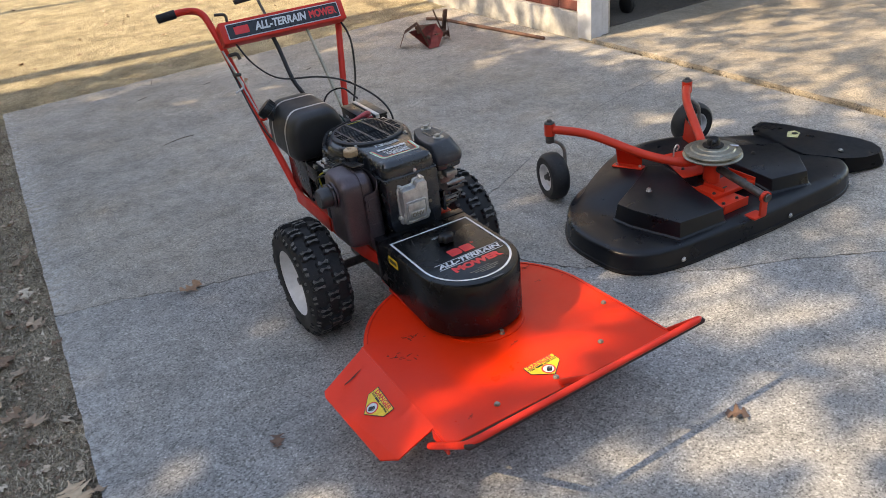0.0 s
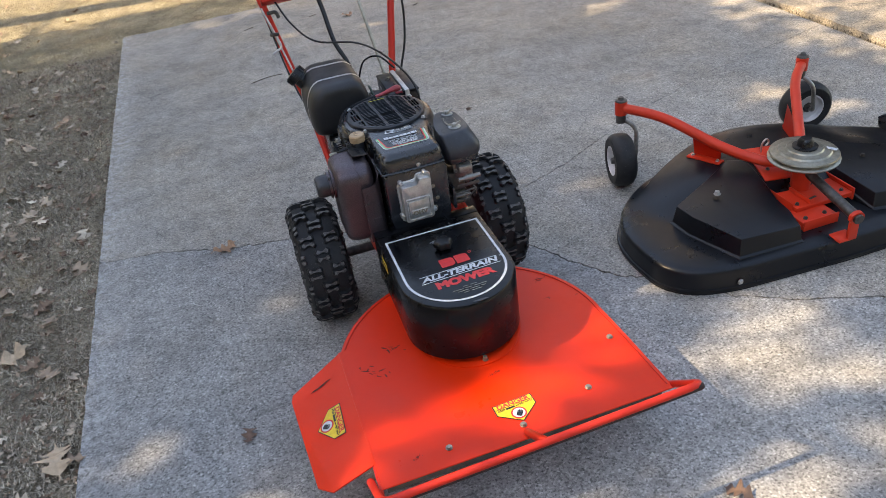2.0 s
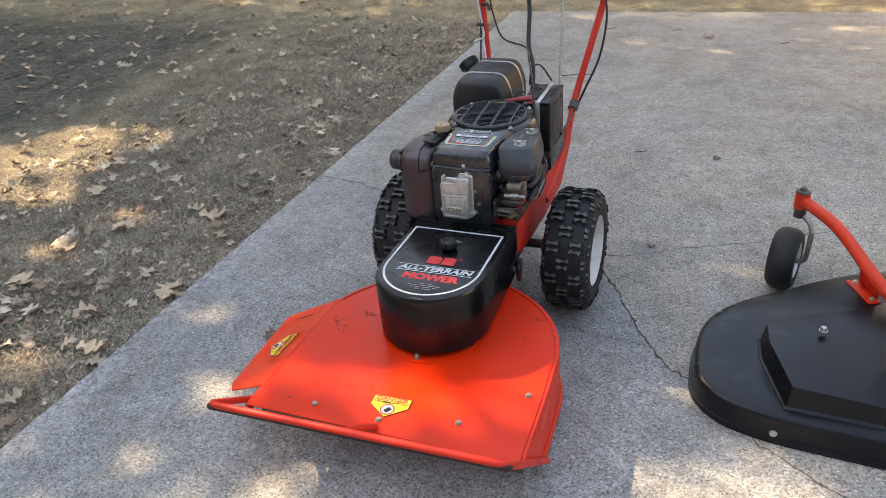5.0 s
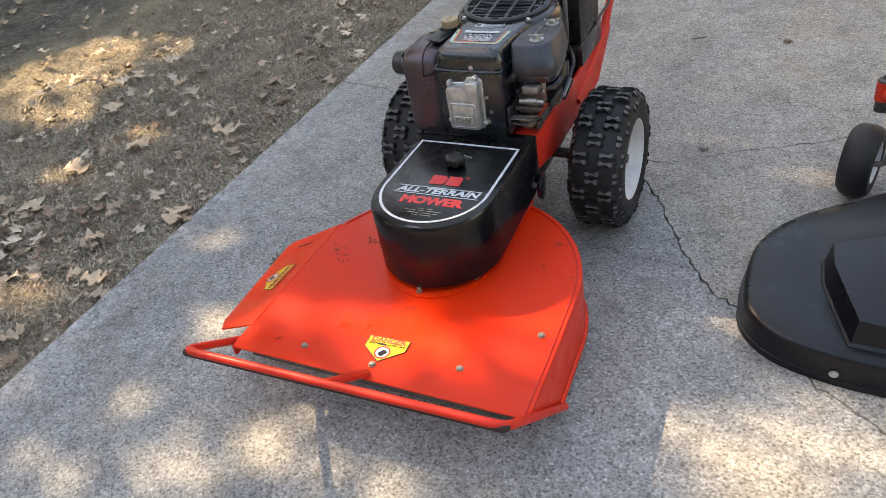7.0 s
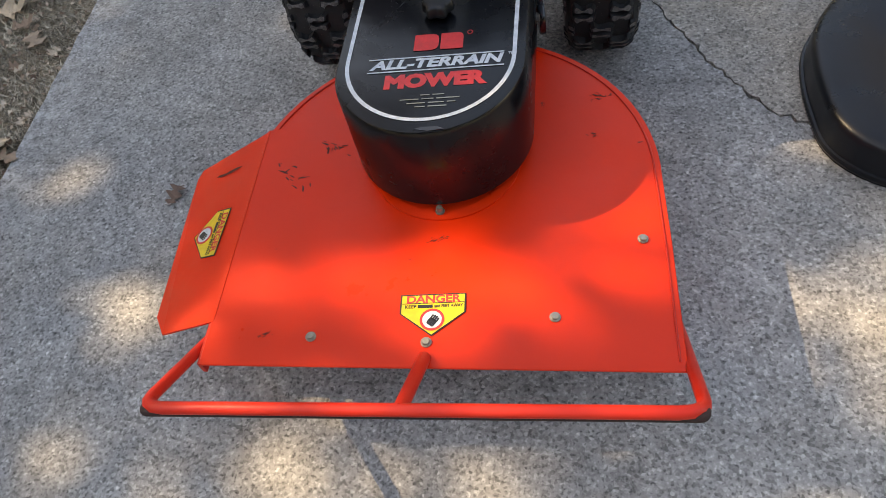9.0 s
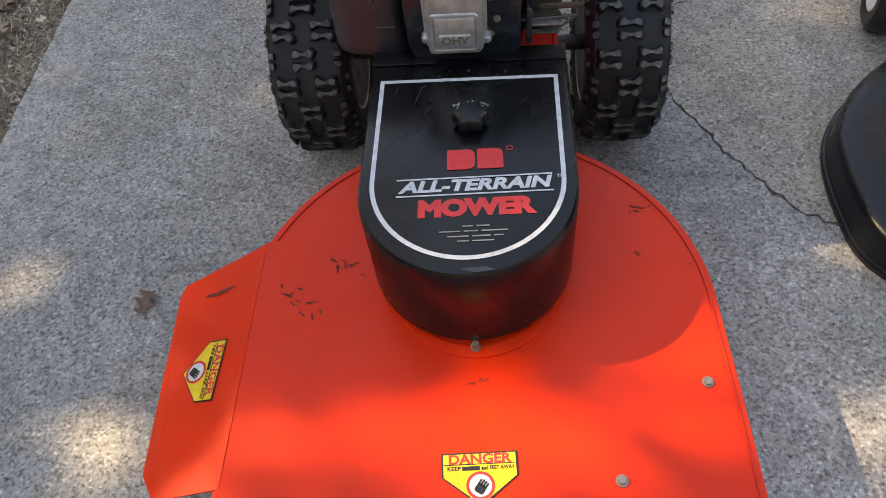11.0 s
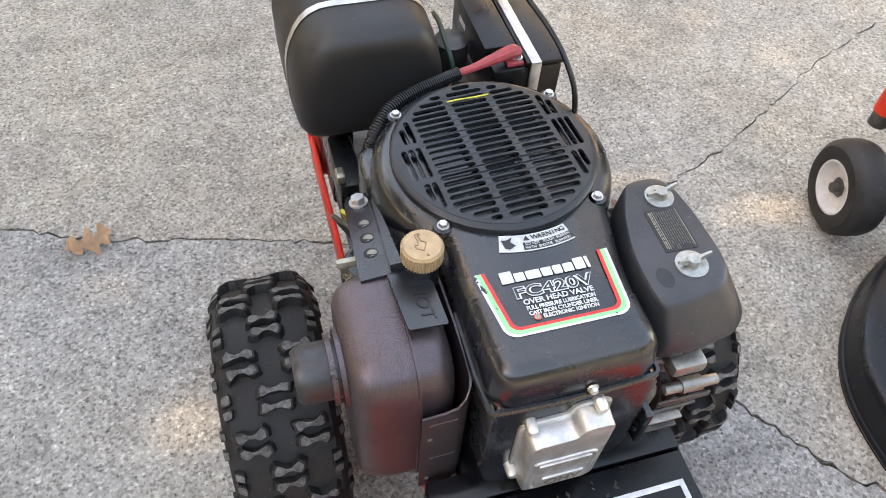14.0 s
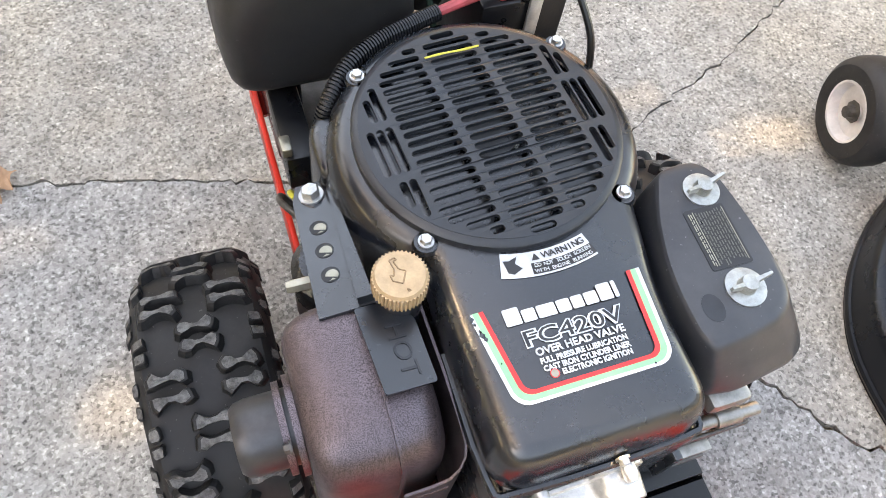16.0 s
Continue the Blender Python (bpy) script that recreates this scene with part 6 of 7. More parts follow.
def spare_deck():
    line = shell_line()
    rings = [[(x, y, z) for x, y in scaled(line, d)] for d, z in ((-0.003, 0.0), (0.0, 0.008), (0.003, 0.060), (0.0055, 0.0685), (0.010, 0.0735), (0.017, 0.0763), (0.032, 0.0780))]
    for k in (0.89, 0.84, 0.79, 0.73, 0.66, 0.58, 0.49, 0.39, 0.28, 0.16, 0.06):
        rings.append([(1.19 + (x - 1.19) * k, 0.15 + (y - 0.15) * k, swell(1.19 + (x - 1.19) * k, 0.15 + (y - 0.15) * k)) for x, y in line])
    body = part("shell", loft(rings), SHELL, spare, "moulded black plastic shell with a rounded rim")
    part("edge_band", loft([[(x, y, z) for x, y in scaled(line, d)] for d, z in ((-0.004, 0.004), (-0.006, 0.010), (-0.004, 0.016), (0.001, 0.017))], False), SHELL, body)

    def hump(top, flare):
        """A boxy cover: top corners with heights; its foot flares out to the shell."""
        c = sum((Vector(p) for p in top), Vector((0, 0, 0))) / len(top)
        bm = bmesh.new()
        rows = []
        for s, lift in ((1.0 + flare * 1.9, -0.010), (1.0 + flare * 1.8, 0.001), (1.0 + flare, 0.004), (1.0, None)):
            row = []
            for x, y, z in top:
                px, py = c.x + (x - c.x) * s, c.y + (y - c.y) * s
                row.append(bm.verts.new((px, py, z if lift is None else min(swell(px, py), z - 0.006) + lift)))
            rows.append(row)
        for p, q in zip(rows, rows[1:]):
            for i in range(len(top)):
                k = (i + 1) % len(top)
                bm.faces.new((p[i], p[k], q[k], q[i]))
        bm.faces.new(rows[-1])
        bmesh.ops.triangulate(bm, faces=[f for f in bm.faces if len(f.verts) > 4])
        bmesh.ops.recalc_face_normals(bm, faces=bm.faces)
        bevel_all(bm, 0.017, 4, 24)
        return bm

    lid = part("belt_guard", hump([(0.780, 0.092, 0.138), (0.786, 0.018, 0.139), (0.838, -0.140, 0.136), (1.026, -0.148, 0.127), (1.047, -0.075, 0.132), (1.048, -0.015, 0.139), (1.070, 0.065, 0.145), (1.082, 0.130, 0.151), (1.094, 0.195, 0.155), (1.045, 0.225, 0.155), (0.90, 0.150, 0.144)], 0.05), SHELL, spare, "raised black belt guard held by a bolt")
    part("bolt", hexbolt((0.905, 0.072, 0.154), (0, 0, 1), 0.008, 0.010), STEEL, lid)
    lid2 = part("belt_guard", hump([(1.302, 0.03, 0.146), (1.315, -0.110, 0.130), (1.455, -0.145, 0.131), (1.535, -0.05, 0.136), (1.58, 0.075, 0.137), (1.46, 0.15, 0.143), (1.34, 0.215, 0.155), (1.302, 0.16, 0.155)], 0.06), SHELL, spare)
    part("bolt", hexbolt((1.42, 0.06, 0.146), (0, 0, 1), 0.006, 0.008), DARK_STEEL, lid2)
    for x, y in ((0.812, -0.187), (1.66, -0.187), (1.30, -0.210)):
        part("bolt", hexbolt((x, y, 0.030), (0.05, -1, 0), 0.007, 0.005), STEEL, body)
    # discharge chute
    top = [(1.70, 0.28, 0.083), (1.75, 0.335, 0.085), (1.825, 0.348, 0.086), (1.862, 0.262, 0.087), (1.902, 0.10, 0.086), (1.938, -0.02, 0.083), (1.950, -0.075, 0.077), (1.940, -0.118, 0.068), (1.90, -0.138, 0.063), (1.83, -0.128, 0.065), (1.74, -0.10, 0.079), (1.66, 0.02, 0.085)]
    bm = bmesh.new()
    hi = [bm.verts.new(p) for p in top]
    lo = [bm.verts.new((p[0] + 0.024, p[1] - 0.010, max(p[2] - 0.085, 0.012))) for p in top]
    bm.faces.new(hi)
    for i in range(len(top) - 1):
        bm.faces.new((hi[i], hi[i + 1], lo[i + 1], lo[i]))
    bmesh.ops.solidify(bm, geom=list(bm.faces), thickness=0.005)
    bevel_all(bm, 0.006, 2)
    chute = part("discharge_chute", bm, SHELL, spare, "black plastic discharge chute")
    part("bolt", hexbolt((1.79, -0.05, 0.0815), (0.2, -0.2, 1), 0.008, 0.006), STEEL, chute)
    part("sticker", flat([(-0.035, -0.02), (0.02, -0.024), (0.04, 0.0), (0.02, 0.024), (-0.035, 0.02)], pose(1.80, 0.17, 0.0850, 0, 0, 30)), DECAL_PALE, chute, "pale yellow warning sticker")
    part("sticker_mark", lathe([(0, 0), (0.012, 0), (0.012, 0.0006), (0, 0.0006)], pose(1.808, 0.17, 0.0860, 0, 0, 30), 14), DECAL_BLACK, chute)
    # red centre frame
    fr = part("centre_frame", box(1.064, 1.180, -0.120, 0.20, 0.066, 0.106, 0.003), RED_ATTACH, spare, "orange-red steel centre frame")
    part("pan", box(1.083, 1.279, -0.064, 0.118, 0.104, 0.120, 0.003), RED_ATTACH, fr)
    part("slope_plate", box(-0.050, 0.055, -0.085, 0.085, -0.006, 0.0, 0.002, m=pose(1.150, 0.150, 0.1575, 8, 0, -14)), RED_ATTACH, fr)
    part("rib", box(1.2805, 1.2860, -0.064, 0.118, 0.092, 0.131, 0.001), RED_ATTACH, fr)
    part("rib", box(1.079, 1.0815, -0.050, 0.075, 0.100, 0.128, 0.0008), RED_ATTACH, fr)
    part("rib", box(1.128, 1.134, -0.060, 0.030, 0.1205, 0.133, 0.001), RED_ATTACH, fr)
    part("rib", box(1.062, 1.180, -0.125, -0.1205, 0.072, 0.113, 0.001), RED_ATTACH, fr)
    for x, y, z in ((1.085, -0.100, 0.107), (1.150, -0.100, 0.107), (1.098, -0.045, 0.121), (1.258, -0.040, 0.121), (1.118, 0.120, 0.155)):
        part("bolt", hexbolt((x, y, z), r=0.005), DARK_STEEL, fr)
    for x, y in ((1.115, 0.075), (1.160, -0.035)):
        part("slot", flat(rounded(rect(-0.016, 0.016, -0.004, 0.004), 0.0035), pose(x, y, 0.1206, 0, 0, 12), 0.0003), DARK_STEEL, fr, "oily slot in the plate")
    part("spindle", bar((AX, 0.035, 0.12), (AX, 0.035, 0.225), 0.03), RED_ATTACH, fr)
    pul = part("pulley", lathe([(0, 0.026), (0.030, 0.026), (0.034, 0.022), (0.050, 0.021), (0.053, 0.017), (0.072, 0.015), (0.076, 0.010), (0.096, 0.007), (0.098, 0.003), (0.090, 0.0), (0.088, -0.004), (0.098, -0.007), (0.102, -0.010), (0.101, -0.014), (0.06, -0.012), (0, -0.012)], pose(AX - 0.004, 0.035, 0.236), 48), PULLEY, spare, "tarnished steel double pulley")
    part("hub_nut", lathe([(0, 0.030), (0.016, 0.030), (0.022, 0.022), (0.024, 0.008), (0.036, 0.006), (0.036, 0.0), (0, 0)], pose(AX - 0.004, 0.035, 0.256), 24), PLASTIC, pul)
    part("label", flat(rect(-0.02, 0.02, -0.006, 0.006), pose(AX + 0.055, 0.0, 0.2515, 0, 0, -60)), DECAL_WHITE, pul)
    # pivot pipe
    pipe = part("pivot_pipe", bar((AX + 0.004, 0.02, 0.178), (AX - 0.018, -0.222, 0.147), 0.0145, 16), DARK_STEEL, spare, "dull steel pivot pipe")
    part("collar", lathe([(0.0146, -0.006), (0.021, -0.006), (0.021, 0.006), (0.0146, 0.006)], turned((-0.12, -1, -0.13), (AX - 0.017, -0.208, 0.148)), 18, closed=True), RED_ATTACH, pipe)
    part("bracket", box(AX - 0.034, AX - 0.002, -0.211, -0.201, 0.074, 0.136, 0.003), RED_ATTACH, pipe)
    part("foot", box(AX - 0.060, AX - 0.002, -0.211, -0.165, 0.0735, 0.0815, 0.003), RED_ATTACH, pipe)
    part("eye_bolt", tube([(AX - 0.02, 0.20, 0.17), (AX - 0.02, 0.20, 0.20), (AX - 0.005, 0.20, 0.215), (AX + 0.008, 0.20, 0.20), (AX - 0.004, 0.20, 0.188)], 0.003, 0.01, 8), STEEL, spare)
    for s in (-1, 1):
        fx, fy = (0.847, 0.548) if s < 0 else (1.555, 0.525)
        q = -s          # the rod stands on the other side of the second wheel
        spin = Matrix.Translation((fx, fy, 0)) @ pose(0, 0, 0, 0, 0, -13 if s < 0 else 80) @ Matrix.Translation((-fx, -fy, 0))
        arm = part("caster_arm", tube([(fx, fy, 0.268), (AX + s * 0.24 + (0.035 if s > 0 else 0), 0.43, 0.262), (AX + s * 0.135, 0.22, 0.200), (AX + s * 0.06, 0.115, 0.182), (AX + s * 0.01, 0.09, 0.185)], 0.0165, 0.07, 14), RED_ATTACH, spare, "bent orange-red caster arm")
        part("socket", bar((fx, fy, 0.245), (fx, fy, 0.292), 0.021, 18), RED_ATTACH, arm)
        e = [(AX + s * 0.170, 0.335), (AX + s * 0.135, 0.245)]
        bm = bmesh.new()
        va = [bm.verts.new(p) for p in ((e[0][0], e[0][1], 0.142), (e[1][0], e[1][1], 0.146), (e[1][0] + s * 0.004, e[1][1] - 0.006, 0.200), (e[0][0] + s * 0.012, e[0][1] + 0.005, 0.232))]
        bm.faces.new(va)
        bmesh.ops.solidify(bm, geom=list(bm.faces), thickness=0.006)
        part("gusset", bm, RED_ATTACH, arm, smooth=0)
        mid = ((e[0][0] + e[1][0]) / 2 + s * 0.014, (e[0][1] + e[1][1]) / 2 - 0.008)
        part("foot", box(-0.06, 0.06, -0.015, 0.015, 0, 0.006, 0.001, m=pose(mid[0], mid[1], 0.146, 0, -4, s * 68)), RED_ATTACH, arm)
        for t in (-0.045, 0.045):
            part("bolt", hexbolt((mid[0] + t * math.cos(radians(s * 68)), mid[1] + t * math.sin(radians(s * 68)), 0.152 + t * 0.07), r=0.005), STEEL, arm)
        fork = part("caster_fork", tube([(fx, fy, 0.30), (fx, fy, 0.222), (fx + 0.03 * q, fy - 0.014, 0.214), (fx + 0.046 * q, fy - 0.03, 0.19), (fx + 0.042 * q, fy - 0.045, 0.092), (fx - 0.02 * q, fy - 0.045, 0.092)], 0.0075, 0.02, 10, spin), FORK, spare, "bent steel caster fork")
        part("spacer", bar((fx, fy, 0.215), (fx, fy, 0.246), 0.0175, 16), DARK_STEEL, fork)
        part("cap_nut", lathe([(0, 0.016), (0.008, 0.016), (0.012, 0.008), (0.019, 0.006), (0.021, 0.0), (0, 0.0)], pose(fx, fy, 0.291), 16), DARK_STEEL, fork)
        wm = spin @ turned((1, 0, 0), (fx - 0.012 * q, fy - 0.045, 0.093))
        wh = part("caster_wheel", lathe([(0.0, -0.020), (0.012, -0.022), (0.014, -0.012), (0.044, -0.016), (0.049, -0.034), (0.053, -0.034), (0.053, 0.034), (0.049, 0.034), (0.044, 0.016), (0.014, 0.012), (0, 0.02)], wm, 28), RIM, spare, "caster wheel with a white rim")
        part("tyre", lathe([(0.052, -0.033), (0.060, -0.037), (0.078, -0.036), (0.089, -0.026), (0.093, -0.012), (0.093, 0.012), (0.089, 0.026), (0.078, 0.036), (0.060, 0.037), (0.052, 0.033)], wm, 40, closed=True), RUBBER, wh, "smooth black caster tyre")
        part("axle_nut", lathe([(0, 0.012), (0.010, 0.012), (0.013, 0.0), (0.02, -0.002), (0, -0.002)], spin @ turned((-1, 0, 0), (fx - 0.034 if s < 0 else fx - 0.010, fy - 0.045, 0.093)), 8), DARK_STEEL, wh)


spare_deck()


# ---- scrap iron by the garage ----
def scrap():
    s = thing("scrap_bracket", "rusty bent bracket with faded red paint on the concrete", "scrap metal", at=(1.68, 2.95, 0))
    for pts, mat in (([(1.50, 3.08, 0.0), (1.54, 3.06, 0.10), (1.60, 2.98, 0.16), (1.63, 2.90, 0.02)], RUST), ([(1.80, 3.10, 0.20), (1.82, 3.05, 0.08), (1.86, 3.00, 0.02), (1.88, 3.06, 0.14)], RUST)):
        bm = bmesh.new()
        w = 0.028
        a = [bm.verts.new((p[0] - w * 0.6, p[1] - w, p[2])) for p in pts]
        b = [bm.verts.new((p[0] + w * 0.6, p[1] + w, p[2] + 0.01)) for p in pts]
        for i in range(len(pts) - 1):
            bm.faces.new((a[i], a[i + 1], b[i + 1], b[i]))
        bmesh.ops.solidify(bm, geom=list(bm.faces), thickness=0.006)
        part("bent_strip", bm, mat, s, smooth=0)
    bm = bmesh.new()
    va = [bm.verts.new(p) for p in ((1.55, 3.02, 0.11), (1.62, 2.88, 0.005), (1.69, 2.87, 0.005), (1.80, 2.98, 0.06), (1.78, 3.04, 0.12))]
    bm.faces.new(va)
    bmesh.ops.solidify(bm, geom=list(bm.faces), thickness=0.006)
    part("red_plate", bm, RUST_RED, s, "plate with faded red paint", smooth=0)
    part("cross_plate", box(-0.10, 0.10, -0.03, 0.03, -0.004, 0.004, 0.001, m=pose(1.70, 3.03, 0.10, 58, 8, 12)), RUST, s)
    part("upright", box(-0.02, 0.02, -0.006, 0.006, 0.0, 0.19, 0.002, m=pose(1.845, 3.07, 0.01, 8, 6, 20)), RUST, s)
    part("bolt_head", hexbolt((1.66, 2.95, 0.062), (0.2, -1, 0.6), 0.012, 0.012), RUST, s)
    part("bar", tube([(1.72, 2.96, 0.06), (1.86, 3.02, 0.05), (1.88, 3.06, 0.02)], 0.012), RUST, s)
    solo("pipe", tube([(2.05, 3.66, 0.012), (2.11, 3.56, 0.012), (2.17, 3.1, 0.012), (2.26, 2.44, 0.012)], 0.012, 0.05), RUST, "long rusty iron pipe lying on the concrete", "pipe")


scrap()


# ---- leaves, twigs, straw ----
def oak_leaf(seed, size):
    """A lobed, curled leaf, about size long."""
    rng = random.Random(seed)
    n = 36
    bm = bmesh.new()
    spine = []
    left, right = [], []
    for i in range(n // 2 + 1):
        t = i / (n // 2)
        w = 0.25 * math.sin(math.pi * min(t * 1.05, 1)) ** 0.7 * (1 + 0.62 * math.cos(t * 23 + (seed % 3))) * (0.75 + 0.5 * t) if 0.12 < t < 0.99 else 0.012
        c = 0.18 * math.sin(t * 3 + rng.uniform(0, 0.4))
        z = 0.05 + 0.16 * math.sin(t * 4 + seed) ** 2
        spine.append(bm.verts.new((t * size, 0, z * size)))
        up = 0.05 + 0.28 * rng.random()
        left.append(bm.verts.new((t * size + c * w * size, w * size, (z + w * up) * size)))
        right.append(bm.verts.new((t * size + c * w * size, -w * size * rng.uniform(0.8, 1.1), (z + w * up * 0.8) * size)))
    for i in range(n // 2):
        bm.faces.new((spine[i], spine[i + 1], left[i + 1], left[i]))
        bm.faces.new((spine[i + 1], spine[i], right[i], right[i + 1]))
    return bm


def leaf_at(x, y, z, turn, size, mat, seed, label):
    bm = oak_leaf(seed, size)
    bm.transform(Matrix.Translation((x, y, z)) @ pose(0, 0, 0, 0, 0, turn) @ Matrix.Translation((-size / 2, 0, -0.04 * size)))
    solo("fallen_leaf", bm, mat, label, "leaf", "fallen leaves", smooth=0)


PALE, BROWN = "pale curled oak leaf lying on the dirt", "brown dry leaf lying on the concrete"
leaf_at(-0.565, 0.775, 0.001, 20, 0.10, LEAF_BROWN, 1, "orange-brown dry leaf lying on the crack")
leaf_at(-0.575, -0.145, 0.001, 70, 0.058, LEAF_DARK, 2, BROWN)
leaf_at(0.40, -0.76, 0.001, 130, 0.07, LEAF_DARK, 3, BROWN)
leaf_at(0.577, 1.41, 0.001, 40, 0.045, LEAF_DARK, 6, BROWN)
leaf_at(0.425, 0.64, 0.001, 10, 0.035, LEAF_DARK, 7, BROWN)
leaf_at(0.40, 3.2, 0.001, 10, 0.09, LEAF_BROWN, 4, BROWN)
for i, (x, y, a, sz) in enumerate(((-1.235, 0.48, 25, 0.14), (-1.47, 1.73, 60, 0.11), (-1.67, 0.12, 15, 0.13), (-1.13, -0.60, 70, 0.09), (-1.55, 0.32, 5, 0.12), (-1.05, -0.02, 100, 0.13), (-1.35, 0.52, 40, 0.09), (-1.62, -0.1, 150, 0.11), (-1.25, -0.2, 60, 0.10), (-1.08, -0.35, 20, 0.10), (-1.9, 0.55, 120, 0.12), (-1.4, -0.5, 200, 0.11))):
    leaf_at(x, y, -0.002, a, sz, LEAF_PALE, 20 + i, PALE)
for pts in ([(-0.30, 2.37, 0.003), (-0.21, 2.40, 0.006), (-0.13, 2.41, 0.003)], [(0.25, 1.41, 0.003), (0.30, 1.43, 0.004)], [(0.81, 3.11, 0.003), (0.85, 3.13, 0.005)], [(-0.24, 3.35, 0.003), (-0.18, 3.38, 0.005)], [(0.18, 3.35, 0.003), (0.23, 3.37, 0.005)], [(-0.09, 3.67, 0.003), (-0.07, 3.72, 0.02)]):
    solo("twig", sweep(pts, 0.0018, 6), BARK, "thin dark twig lying on the concrete", "twig", "twigs")


def litter():
    rng = random.Random(11)
    vs, fs = [], []
    forms = []
    for s in range(8):
        bm = oak_leaf(50 + s, 1.0)
        bm.verts.index_update()
        forms.append(([v.co.copy() for v in bm.verts], [[v.index for v in f.verts] for f in bm.faces]))
        bm.free()
    for i in range(1900):
        near = rng.random() < 0.7
        x = -1.03 - abs(rng.gauss(0, 1.0)) if near else rng.uniform(-5, -1.05)
        y = rng.uniform(-1.5, 3.4) if near else rng.uniform(-1.5, 9)
        if not near and rng.random() < 0.25:
            x, y = rng.uniform(-1, 2.3), rng.uniform(4.0, 9)
        sz = rng.uniform(0.016, 0.05) if rng.random() < 0.8 else rng.uniform(0.05, 0.085)
        if rng.random() < 0.045:
            x, y, sz = rng.gauss(-1.62, 0.2), rng.gauss(-0.3, 0.14), rng.uniform(0.04, 0.085)
        co, fc = rng.choice(forms)
        m = Matrix.Translation((x, y, -0.008)) @ pose(0, 0, 0, rng.uniform(-25, 25), rng.uniform(-20, 20), rng.uniform(0, 360))
        b = len(vs)
        vs += [tuple(m @ (c * sz)) for c in co]
        fs += [tuple(b + k for k in f) for f in fc]
    for i in range(17000):
        t = rng.random()
        x, y = (-1.0 - abs(rng.gauss(0, 0.8)), rng.uniform(-1.4, 3.6)) if t < 0.75 else (rng.uniform(-4.5, -1.0), rng.uniform(-1.5, 6))
        if t > 0.93:
            x, y = rng.uniform(-1, 2.4), rng.uniform(3.85, 6)
        s, a, k = rng.uniform(0.002, 0.009), rng.uniform(0, 6.28), rng.uniform(0.25, 0.8)
        ca, sa = math.cos(a) * s, math.sin(a) * s
        z = -0.012 + 0.012 * noise.noise((x * 2.1, y * 2.1, 0)) + rng.uniform(0, 0.008)
        b = len(vs)
        vs += [(x - ca, y - sa, z), (x + sa * k, y - ca * k, z + rng.uniform(0, s)), (x + ca, y + sa, z + rng.uniform(0, s)), (x - sa * k, y + ca * k, z + rng.uniform(-0.2, 1) * s)]
        fs.append((b, b + 1, b + 2, b + 3))
    pv, pf = [], []
    for i in range(420):
        x, y, sz = rng.uniform(-7.0, -1.5), rng.uniform(0.2, 4.4), rng.uniform(0.045, 0.10)
        co, fc = rng.choice(forms)
        m = Matrix.Translation((x, y, -0.004)) @ pose(0, 0, 0, rng.uniform(-30, 30), rng.uniform(-25, 25), rng.uniform(0, 360))
        b = len(pv)
        pv += [tuple(m @ (c * sz)) for c in co]
        pf += [tuple(b + k for k in f) for f in fc]
    tagged(new("pale_leaves", quads("pale_leaves", pv, pf, LEAF_PALE)), "pale curled oak leaves scattered under the trees", "leaves", kind="stuff")
    tagged(new("leaf_litter", quads("leaf_litter", vs, fs, LITTER)), "dry brown oak leaves strewn over dirt and lawn", "leaves", kind="stuff")
    vs, fs = [], []
    for i in range(190000):
        t = rng.random()
        if t < 0.55:
            x, y = -1.0 - abs(rng.gauss(0, 0.85)), rng.uniform(-1.4, 3.5)
        elif t < 0.85:
            x, y = rng.uniform(-5.0, -1.0), rng.uniform(-1.2, 6)
        else:
            x, y = rng.uniform(-3, 2.4), rng.uniform(3.84, 7)
        # few blades over the ground whose colour is darkened for shade
        if x < -2.75 + 0.4 * noise.noise((x, y * 1.5, 3.0)) and y < 3.3 and rng.random() < 0.85:
            continue
        a, l, w = rng.uniform(0, 2 * math.pi), rng.uniform(0.009, 0.032), rng.uniform(0.0007, 0.0017)
        dx, dy, h = math.cos(a) * l, math.sin(a) * l, rng.uniform(0.002, 0.020)
        z = -0.016 + 0.012 * noise.noise((x * 2.1, y * 2.1, 0)) + 0.003
        b = len(vs)
        vs += [(x - dy / l * w, y + dx / l * w, z), (x + dy / l * w, y - dx / l * w, z), (x + dx, y + dy, z + h)]
        fs.append((b, b + 1, b + 2))
    tagged(new("dry_grass", quads("dry_grass", vs, fs, STRAW)), "matted dry grass and pine straw", "grass", kind="stuff")


litter()


